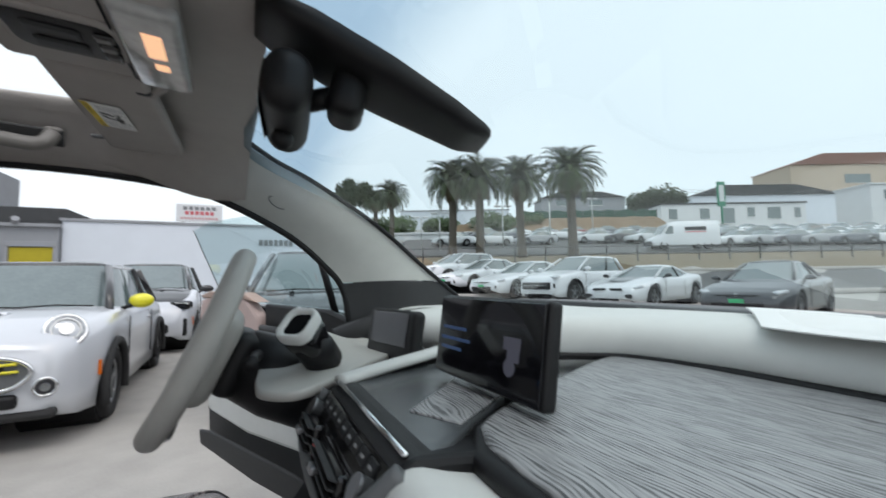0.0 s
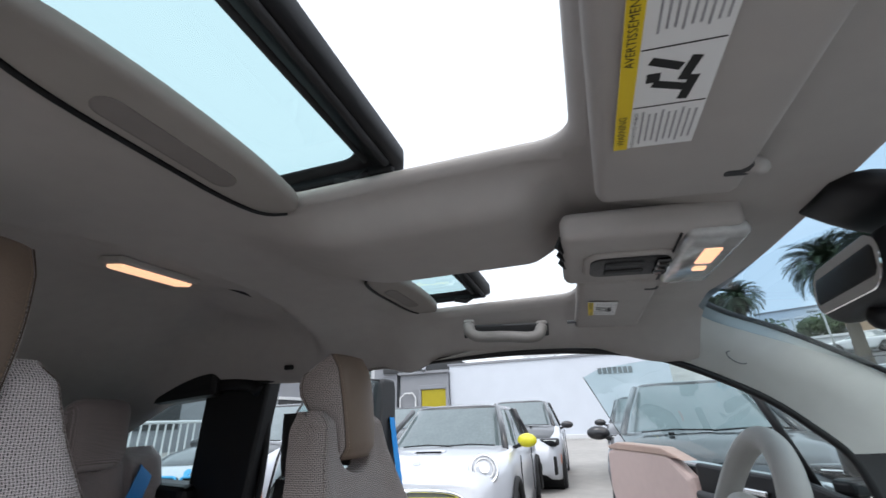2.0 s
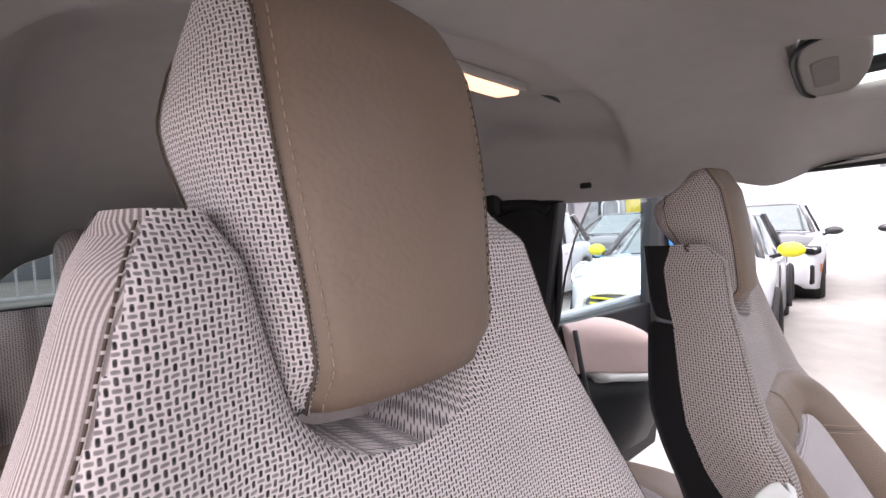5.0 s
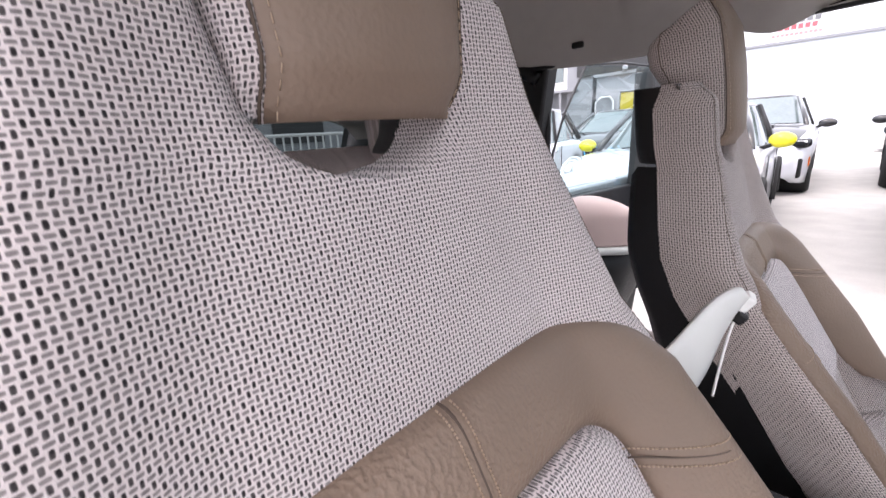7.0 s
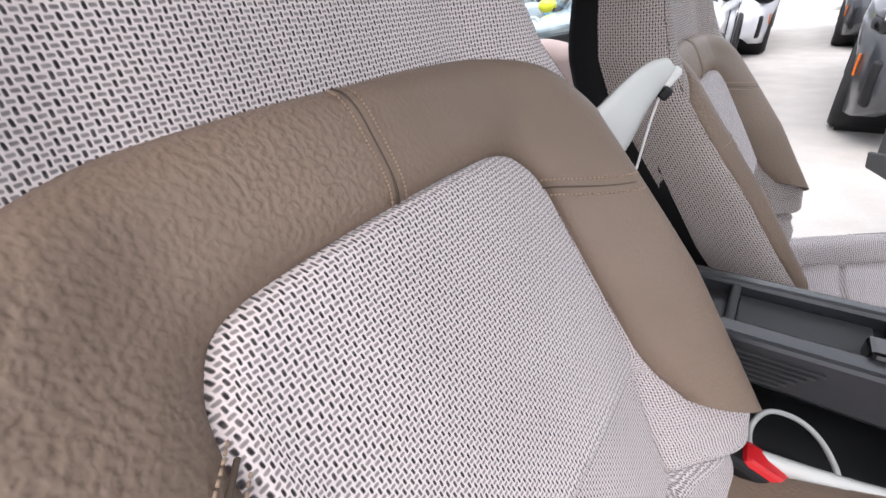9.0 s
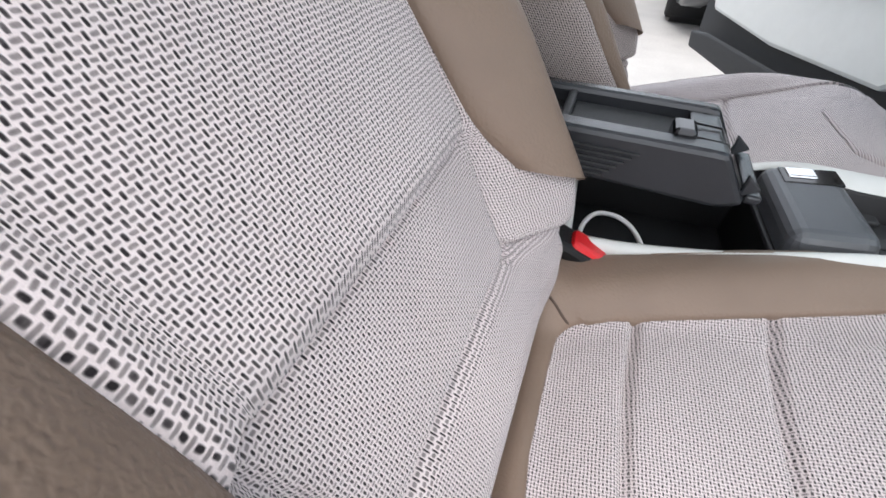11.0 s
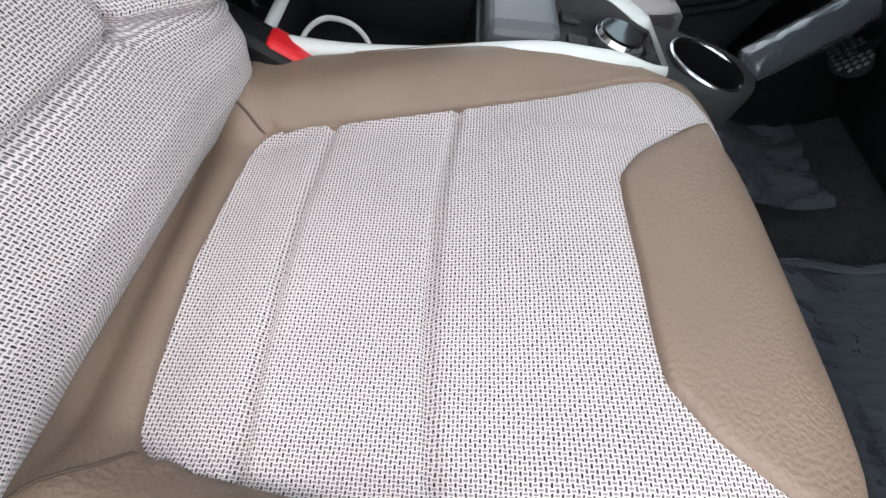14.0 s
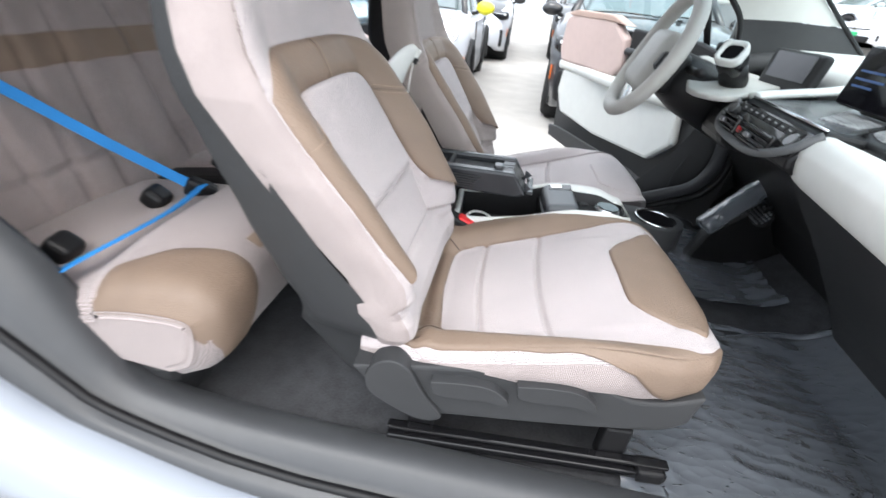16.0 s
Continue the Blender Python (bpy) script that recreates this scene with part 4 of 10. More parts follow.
        mesh_ob("cloth_flank", vs, fs, M_FAB, hr, uvs=uv)
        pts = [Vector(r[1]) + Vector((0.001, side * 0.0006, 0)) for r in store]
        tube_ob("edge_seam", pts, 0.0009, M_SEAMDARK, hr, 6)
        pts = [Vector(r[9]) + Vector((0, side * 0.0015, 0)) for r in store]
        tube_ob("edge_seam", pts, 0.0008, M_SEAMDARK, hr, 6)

    # ---- cushion ----
    xs = np.linspace(-0.055, 0.544, 230)
    rings, uvr = [], []
    for x in xs:
        w = cush_w(x)
        low = float(np.interp(x, [-0.055, 0.1, 0.3, 0.42, 0.52], [0.622, 0.628, 0.634, 0.645, 0.660]))
        ring, ru = [], []
        for d, v in ((1.0, 0.93), (0.6, 0.985), (0.3, 1.0)):
            top_z = cush_surf(x, -w)[0].z
            ring.append((x, -w * v, top_z + (low - top_z) * d))
            ru.append((x, -w - 0.06 * d))
        for k in range(70):
            a = -1 + 2 * k / 69
            a = math.copysign(1 - (1 - abs(a)) ** 1.3, a)
            p = cush_surf(x, a * w)[0]
            ring.append(tuple(p))
            ru.append((x, a * w))
        for d, v in ((0.3, 1.0), (0.6, 0.985), (1.0, 0.93)):
            top_z = cush_surf(x, w)[0].z
            ring.append((x, w * v, top_z + (low - top_z) * d))
            ru.append((x, w + 0.06 * d))
        rings.append(ring)
        uvr += ru
    last = rings[-1]
    for dx, dz, nar in ((0.002, -0.03, 1.0), (-0.01, -0.07, 0.97)):
        rings.append([(p[0] + dx, p[1] * nar, min(p[2], max(p[2] + dz, 0.645))) for p in last])
        uvr += [(p[0] + 0.03, p[1]) for p in last]
    vs, fs = loft(rings, closed_ring=False)
    side_f = [q for q in fs if max(i % 76 for i in q) <= 4 or min(i % 76 for i in q) >= 71]
    taken = set(side_f)
    mesh_ob("cushion", vs, [q for q in fs if q not in taken], M_FAB, seat, "pale woven cloth seat cushion", uvs=uvr)
    mesh_ob("cushion_side", vs, side_f, M_FAB_LOW, seat, "ribbed cloth on the cushion's sides", uvs=uvr)

    # leather horseshoe round the cushion's sides and rear
    o_half = np.vstack([curve_pts([(0.505, 0.216), (0.46, 0.238), (0.36, 0.241), (0.22, 0.236), (0.1, 0.227), (0.02, 0.211)], 34), curve_pts([(0.02, 0.221), (-0.018, 0.195), (-0.03, 0.12), (-0.03, 0.0)], 18)[1:]])
    i_half = np.vstack([curve_pts([(0.490, 0.226), (0.43, 0.212), (0.36, 0.192), (0.25, 0.172), (0.15, 0.154), (0.108, 0.143)], 34), curve_pts([(0.108, 0.146), (0.088, 0.136), (0.079, 0.11), (0.071, 0.0)], 18)[1:]])
    o_all = np.vstack([o_half, (o_half * np.array([1, -1]))[::-1][1:]])
    i_all = np.vstack([i_half, (i_half * np.array([1, -1]))[::-1][1:]])
    vs, fs, uv = strip(o_all, i_all, 12, cush_surf, 0.006, 0.004)
    mesh_ob("leather_bolster", vs, fs, M_LEATHER, seat, "brown leather bolster round the cushion", uvs=uv)
    for side in (-1, 1):
        pts = []
        for k in range(17):
            t = k / 16
            p, nr = cush_surf(0.006 + 0.088 * t - 0.012 * math.sin(math.pi * t), side * (0.214 - 0.074 * t))
            e = min(1.0, min(t, 1 - t) / 0.1)
            pts.append(p + nr * (-0.004 + 0.0108 * math.sqrt(1 - (1 - e) ** 2)))
        tube_ob("seam", pts, 0.0015, M_SEAMDARK, seat, 6, flat=0.6)["low"] = 1
    # the bolster's leather turns down over the cushion's sides, furthest at the front
    for side in (-1, 1):
        rings = []
        for x in np.linspace(0.16, 0.527, 64):
            w = cush_w(x)
            low = float(np.interp(x, [-0.055, 0.1, 0.3, 0.42, 0.52], [0.622, 0.628, 0.634, 0.645, 0.660]))
            z1 = cush_surf(x, side * w)[0].z
            reach = 0.12 * smooth01(x, 0.16, 0.26) + 0.86 * smooth01(x, 0.28, 0.47)
            ring = []
            for k in range(15):
                g = reach * k / 14
                th = radians(20 + 70 * min(1.0, g / 0.6))
                d = max(0.0, g - 0.6) / 0.4
                if d > 0:
                    y, z = w * np.interp(d, [0, 0.3, 0.6, 1.0], [1.0, 1.0, 0.985, 0.93]), z1 + (low - z1) * d
                else:
                    y = w * (0.86 + 0.14 * math.sin(th))
                    z = cush_surf(x, side * min(y, w))[0].z
                lift = 0.0068 * min(1.0, k / 2.0)
                ring.append(Vector((x, side * (y + lift * math.sin(th)), z + lift * math.cos(th))))
            ring.append(ring[-1] - Vector((0, side * 0.010 * math.sin(th), 0.010 * math.cos(th))))
            rings.append(ring)
        v, f = loft(rings if side > 0 else [r[::-1] for r in rings], closed_ring=False)
        mesh_ob("leather_side", v, f, M_LEATHER, seat, "brown leather turned down over the cushion's side")
    # front leather panel
    hf = np.vstack([curve_pts([(0.404, 0.0), (0.403, 0.05), (0.405, 0.085), (0.412, 0.098)], 14), curve_pts([(0.412, 0.098), (0.43, 0.120), (0.47, 0.150), (0.505, 0.172)], 12)[1:],
                    curve_pts([(0.505, 0.172), (0.527, 0.13), (0.540, 0.07), (0.542, 0.0)], 12)[1:]])
    loop = np.vstack([hf, (hf * np.array([1, -1]))[::-1][1:-1]])
    vs, fs, uv = patch(loop, 12, cush_surf, 0.006, 0.004)
    mesh_ob("leather_front_panel", vs, fs, M_LEATHER, seat, "brown leather panel at the cushion's front", uvs=uv)

    # ---- base, switches and rails ----
    for side in (-1, 1):
        out = [tuple(p) for p in curve_pts([(-0.06, 0.634), (0.02, 0.648), (0.12, 0.663), (0.22, 0.676), (0.295, 0.684), (0.335, 0.676), (0.375, 0.655), (0.41, 0.645), (0.46, 0.652), (0.508, 0.674)], 30)] + [tuple(p) for p in curve_pts([(0.50, 0.612), (0.47, 0.588), (0.40, 0.574), (0.25, 0.556), (0.12, 0.545), (0.06, 0.540), (0.0, 0.56)], 20)]
        y0 = side * 0.250
        prism("side_trim", out, "y", min(y0, y0 - side * 0.05), max(y0, y0 - side * 0.065), M_DGREY, seat, "dark grey plastic seat base trim", bevel=0.008)
        o = [tuple(p) for p in curve_pts([(-0.035, 0.625), (-0.020, 0.655), (0.010, 0.668), (0.038, 0.655), (0.055, 0.625), (0.075, 0.585), (0.100, 0.550), (0.085, 0.533), (0.050, 0.535), (0.005, 0.560), (-0.030, 0.590), (-0.035, 0.622)], 36)][:-1]
        y1 = side * 0.262
        prism("hinge_cover", o, "y", min(y1, side * 0.215), max(y1, side * 0.215), M_DGREY, seat, "grey curved hinge cover", bevel=0.010)
        if side == outer:
            for x0, x1, up in ((0.078, 0.208, 0.026), (0.216, 0.346, 0.044)):
                o = [tuple(p) for p in curve_pts([(x0, 0.616 + up), (x0 + 0.05, 0.622 + up), (x1 - 0.035, 0.620 + up), (x1 - 0.008, 0.602 + up), (x1, 0.588 + up), (x1 - 0.012, 0.580 + up), (x1 - 0.035, 0.588 + up), (x0 + 0.04, 0.584 + up), (x0 + 0.008, 0.588 + up), (x0 + 0.001, 0.600 + up)], 30)]
                prism("lever", o, "y", side * 0.272 if side < 0 else side * 0.24, side * 0.24 if side < 0 else side * 0.272, M_DGREY, seat, "dark grey seat adjuster lever", bevel=0.006)
        for zz, rr in ((0.452, 0.010), (0.474, 0.006)):
            block("rail", (0.52, 0.030 if zz < 0.46 else 0.018, rr * 1.7), pose(0.26, side * 0.215, zz), M_GLOSS, seat, 0.003)
        block("rail_end", (0.05, 0.04, 0.03), pose(0.49, side * 0.215, 0.455), M_BLACK, seat, 0.006)
        block("rail_foot", (0.05, 0.03, 0.09), pose(0.06, side * 0.19, 0.495), M_BLACK, seat, 0.006)
        block("rail_foot", (0.05, 0.03, 0.09), pose(0.42, side * 0.19, 0.495), M_BLACK, seat, 0.006)
    block("underframe", (0.46, 0.40, 0.06), pose(0.22, 0, 0.565), M_BLACK, seat, 0.02)
    for ob in seat.children:
        if ob.name.split(".")[0] in ("cushion", "cushion_side", "leather_side", "leather_bolster", "leather_front_panel", "side_trim", "hinge_cover", "lever", "rail", "rail_end", "rail_foot", "underframe") or (ob.name.startswith("seam") and ob.get("low")):
            ob.matrix_basis = TURN
            # the side towards the door is slimmer
            if not ob.name.startswith(("rail", "underframe")):
                for v in ob.data.vertices:
                    if v.co.y < -0.15:
                        v.co.y = -0.15 + (v.co.y + 0.15) * 0.80
    return seat


passenger_seat = front_seat(-0.362, -1)
driver_seat = copy_thing(passenger_seat, pose(0.045, 0.335, -0.052))
# shade on the driver's seat is painted: darker cloth and a blacker shell
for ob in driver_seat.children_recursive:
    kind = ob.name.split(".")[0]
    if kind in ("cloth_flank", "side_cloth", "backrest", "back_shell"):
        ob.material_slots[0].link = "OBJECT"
        ob.material_slots[0].material = M_BLACK if kind == "back_shell" else M_FAB_SHADED
        tagged(ob, "plastic back shell, blackened for shade" if kind == "back_shell" else "woven seat cloth, darkened for shade")
for ob in driver_seat.children:
    kind = ob.name.split(".")[0]
    if kind in ("leather_front_panel", "leather_bolster", "leather_side"):
        ob.name = kind[8:]
        ob.material_slots[0].link = "OBJECT"
        ob.material_slots[0].material = M_FAB
        tagged(ob, "pale woven cloth " + kind[8:].replace("_", " ") + " of the cushion")


# ---- the car round the camera: x ahead, y to the driver's side, z up ----
car = thing("car_shell", "grey-trimmed car cabin with open doors and open twin sunroof", "car", kind="structure")
CY = 0.02  # middle line of the cabin


def roof_z(x, y):
    """Underside of the headlining."""
    a = abs(y - CY)
    z = 1.545 - 0.025 * smooth01(a, 0.42, 0.52) - 0.085 * smooth01(a, 0.49, 0.60)
    z -= 0.060 * smooth01(x, 0.27, 0.52)
    z -= 0.035 * smooth01(-x, 0.15, 0.42) * smooth01(a, 0.10, 0.45) - 0.015 * smooth01(-x, 0.52, 0.9)
    back = -0.338 - 0.34 * a * a - x  # dished part behind a crisp edge
    z += ((0.006 + 0.030 * smooth01(a, 0.10, 0.24)) * smooth01(back, 0.0, 0.014) + 0.17 * min(max(back, 0.0), 0.30)) * (1 - smooth01(a, 0.47, 0.545)) * (1 - smooth01(-x, 0.70, 1.0))
    z -= 0.20 * smooth01(-x, 0.85, 1.45) + 0.012 * smooth01(-x, 0.20, 0.40)
    # spine between the two roof openings
    z -= 0.045 * (1 - smooth01(a, 0.09, 0.15)) * smooth01(x, -0.20, 0.02) * (1 - smooth01(x, 0.25, 0.34))
    # the liner swells down behind the front doors
    z -= 0.04 * math.exp(-(((x + 0.17) / 0.07) ** 2)) * smooth01(a, 0.44, 0.60)
    return z


OPEN = ((-0.080, 0.335, -0.465, -0.138), (-0.100, 0.325, 0.178, 0.505))  # x0, x1, y0, y1


def in_hole(x, y, grow=0.0):
    r = 0.05
    for x0, x1, y0, y1 in OPEN:
        x0, x1, y0, y1 = x0 - grow, x1 + grow, y0 - grow, y1 + grow
        if x0 < x < x1 and y0 < y < y1:
            cx, cy = min(max(x, x0 + r), x1 - r), min(max(y, y0 + r), y1 - r)
            if math.hypot(x - cx, y - cy) < r + 1e-9:
                return True
    return False


xs = np.arange(-1.5, 0.5801, 0.0125)
ys = np.arange(CY - 0.60, CY + 0.6001, 0.0125)
idx, vs, fs = {}, [], []
for i, x in enumerate(xs):
    for j, y in enumerate(ys):
        idx[i, j] = len(vs)
        front = 0.03 * (1 - ((y - CY) / 0.6) ** 2) if i == len(xs) - 1 else 0
        vs.append((x + front, y, roof_z(x, y)))
for i in range(len(xs) - 1):
    for j in range(len(ys) - 1):
        if not in_hole((xs[i] + xs[i + 1]) / 2, (ys[j] + ys[j + 1]) / 2, 0.012):
            fs.append((idx[i, j], idx[i, j + 1], idx[i + 1, j + 1], idx[i + 1, j]))
liner = mesh_ob("headlining", vs, fs, M_LINER, car, "pale grey cloth headlining")
outer_v = [(v[0], v[1], v[2] + 0.035 + 0.02 * (1 - abs(v[1] - CY) / 0.6)) for v in vs]
skin_f = []
for i in range(len(xs) - 1):
    for j in range(len(ys) - 1):
        if not in_hole((xs[i] + xs[i + 1]) / 2, (ys[j] + ys[j + 1]) / 2, 0.075):
            skin_f.append((idx[i, j], idx[i + 1, j], idx[i + 1, j + 1], idx[i, j + 1]))
mesh_ob("roof_skin", outer_v, skin_f, M_GLOSS, car, "black painted roof skin")


def rr_loop(x0, x1, y0, y1, r, n=8):
    out = []
    for cx, cy, a0 in ((x1 - r, y1 - r, 0), (x0 + r, y1 - r, 90), (x0 + r, y0 + r, 180), (x1 - r, y0 + r, 270)):
        for k in range(n + 1):
            a = radians(a0 + 90 * k / n)
            out.append((cx + r * math.cos(a), cy + r * math.sin(a)))
    return out


for n_hole, (x0, x1, y0, y1) in enumerate(OPEN):
    # rounded lip of cloth
    lp = rr_loop(x0, x1, y0, y1, 0.05)
    rings = []
    for grow, dz in ((0.040, -0.001), (0.030, -0.001), (0.018, 0.0005), (0.008, 0.004), (0.002, 0.010), (0.0, 0.016), (0.003, 0.022), (0.03, 0.028), (0.085, 0.034)):
        ring = []
        for x, y in rr_loop(x0 - grow, x1 + grow, y0 - grow, y1 + grow, 0.05 + grow):
            ring.append((x, y, roof_z(x, y) + dz))
        rings.append(ring)
    v, f = loft(rings)
    mesh_ob("opening_lip", v, f, M_LINER, car)
    # sliding glass panel, pushed back over the roof
    zz = 1.598 if n_hole == 0 else 1.588
    gx0, gx1 = x0 - 0.375, x0 + 0.190
    panel = thing("roof_panel", "", "")
    panel.parent = car
    tagged(panel, "tinted glass sunroof panel slid half open")
    glass_ob = mesh_ob("pane", [(gx0, y0 - 0.01, zz), (gx1 - 0.04, y0 - 0.01, zz), (gx1 - 0.04, y1 + 0.01, zz), (gx0, y1 + 0.01, zz)], [(3, 2, 1, 0)], M_ROOFGLASS, panel)
    glass_ob.visible_shadow = False
    ro, ri = rr_loop(gx0, gx1 + 0.012, y0 - 0.045, y1 + 0.045, 0.03), rr_loop(gx0 + 0.03, gx1 - 0.034, y0 + 0.006, y1 - 0.004, 0.035)
    v, f = loft([[(x, y, zz + 0.012) for x, y in ro], [(x, y, zz - 0.010) for x, y in ro], [(x, y, zz - 0.016) for x, y in rr_loop(gx0 + 0.008, gx1 + 0.002, y0 - 0.035, y1 + 0.035, 0.03)], [(x, y, zz - 0.006) for x, y in ri], [(x, y, zz - 0.001) for x, y in ri]])
    mesh_ob("frame", v, f, M_BLACK, panel, "black frame round the glass")
    tube_ob("seal", [(gx1 - 0.005, y0, zz - 0.018), (gx1 - 0.005, y1, zz - 0.018)], 0.005, M_RUBBER, panel, 8)
    tube_ob("seal", [(gx1 - 0.030, y0 + 0.01, zz - 0.014), (gx1 - 0.030, y1 - 0.01, zz - 0.014)], 0.004, M_RUBBER, panel, 8)
    for yy in (y0 + 0.004, y1 - 0.004):
        sgn = 1 if yy > (y0 + y1) / 2 else -1
        block("side_frame", (0.30, 0.012, 0.018), pose(gx1 - 0.150, yy + sgn * 0.020, zz - 0.014), M_BLACK, panel, 0.005)
        tube_ob("guide_arm", [(gx1 - 0.085, yy + sgn * 0.014, zz - 0.022), (gx1 - 0.055, yy + sgn * 0.014, zz - 0.030), (gx1 - 0.035, yy + sgn * 0.012, zz - 0.020)], 0.005, M_BLACK, panel, 8)
    # roller blind end with a grip recess
    blind = thing("sun_blind", "", "")
    blind.parent = car
    tagged(blind, "pale grey sunroof blind pushed back, with grip recess")
    # flat slat with slanting rounded ends, thin at the front
    rear, mid = x0 - 0.006, (y0 + y1) / 2
    hw = (y1 - y0) / 2 + 0.006

    def slat_loop(ins, dx=0.0):
        half = [(rear + ins, 0.0), (rear + ins + 0.001, hw * 0.5), (rear + ins + 0.008, hw * 0.80), (rear + ins + 0.020, hw * 0.94 - ins), (rear + 0.040, hw - ins), (rear + 0.056 - ins, hw - ins), (rear + 0.068 - ins, hw * 0.82), (rear + 0.076 - ins, hw * 0.4), (rear + 0.078 - ins, 0.0)]
        half = curve_pts(half, 30)
        return [(p[0] + dx, mid + p[1]) for p in half] + [(p[0] + dx, mid - p[1]) for p in half[::-1][1:-1]]

    def slat_z(x):
        return 1.5335 + 0.10 * (x - rear)
    v, f = loft([[(x, y, slat_z(x) + dz) for x, y in slat_loop(ins)] for ins, dz in ((0.004, 0.020), (0.0, 0.016), (0.0, 0.005), (0.0015, 0.0015), (0.004, 0.0))] + [[(x, y, slat_z(x) - 0.0002) for x, y in slat_loop(0.012)]], cap=True)
    mesh_ob("slat", v, f, M_BLIND, blind)
    gap = [(p[0] - 0.004, p[1] * 1.0, slat_z(p[0]) + 0.002) for p in slat_loop(0.0) if p[0] < rear + 0.045]
    left = sorted((p for p in gap), key=lambda p: p[1])
    tube_ob("slot", left, 0.0034, M_BLACK, blind, 8)
    # grip patch lies flat; its darker colour paints the recess shade
    lp = rr_loop(rear + 0.014, rear + 0.044, mid - 0.080, mid + 0.080, 0.015)
    v, f = loft([[(x, y, slat_z(x) - 0.0002) for x, y in lp], [(x, y, slat_z(x) - 0.0010) for x, y in lp], [(rear + 0.029 + (x - rear - 0.029) * 0.8, mid + (y - mid) * 0.95, slat_z(x) - 0.0011) for x, y in lp]], cap=True)
    mesh_ob("grip", v, f, M_GRIP_SHADE, blind, "grip recess, its shade painted as darker cloth")

# windscreen: header, glass, black centre cover
def ws(x, y):
    """Windscreen surface height at x, y."""
    return 1.505 - 0.385 * (x - 0.56) - 0.10 * ((y - CY) / 0.6) ** 2 * (0.4 + 0.3 * (x - 0.56))


wx = np.linspace(0.575, 1.60, 14)
wy = np.linspace(-1, 1, 17)
wv, wf = [], []
for x in wx:
    half = 0.53 + 0.17 * (x - 0.56)
    for t in wy:
        y = CY + t * half
        xx = x - 0.22 * t * t * (x - 0.56)
        wv.append((xx, y, ws(xx, y)))
for i in range(len(wx) - 1):
    for j in range(len(wy) - 1):
        wf.append((i * 17 + j, i * 17 + j + 1, (i + 1) * 17 + j + 1, (i + 1) * 17 + j))
g = mesh_ob("windscreen", wv, wf, M_WSHIELD, car, "clear windscreen")
g.visible_shadow = False
# long sensor cover under the windscreen, cut off slantwise at its tip
def cover_ring(s):
    x = 0.590 + 0.298 * s
    y_a = float(np.interp(s, [0, 0.06, 0.2, 0.5, 0.8, 0.97, 1.0], [-0.062, -0.088, -0.098, -0.098, -0.086, -0.072, -0.066]))
    y_b = float(np.interp(s, [0, 0.06, 0.5, 0.9, 1.0], [0.012, 0.018, 0.032, 0.026, 0.016]))
    deep = float(np.interp(s, [0, 0.1, 0.4, 0.9, 1.0], [0.012, 0.024, 0.030, 0.022, 0.010]))
    ring = []
    for a in np.linspace(0, math.pi, 15):
        c = math.copysign(abs(math.cos(a)) ** 0.6, math.cos(a))
        y = (y_a + y_b) / 2 + (y_b - y_a) / 2 * c
        ring.append((x + 0.010 * (c + 1) * s, y, 1.505 - 0.385 * (x - 0.56) - 0.005 - deep * math.sin(a) ** 0.5))
    top = 1.505 - 0.385 * (x - 0.56) - 0.003
    return ring + [(x, y_a + 0.001, top), (x + 0.020 * s, y_b - 0.001, top)]


v, f = loft([cover_ring(q) for q in np.linspace(0, 1, 26)], cap=True)
mesh_ob("sensor_cover", v, f, M_BLACK, car, "black sensor cover on the windscreen")

# driver-side pillar trim from header to dash
def band(name, inner, outer, mat, n=26, bulge=0.02, towards=(0, -1, 0.1), label="", parent=None):
    a, b = curve_pts(inner, n), curve_pts(outer, n)
    t = Vector(towards).normalized()
    rings = []
    for p, q in zip(a, b):
        rings.append([tuple(Vector(p).lerp(Vector(q), s) + t * bulge * math.sin(math.pi * s)) for s in np.linspace(0, 1, 9)])
    v, f = loft(rings, closed_ring=False)
    return mesh_ob(name, v, f, mat, car if parent is None else parent, label)


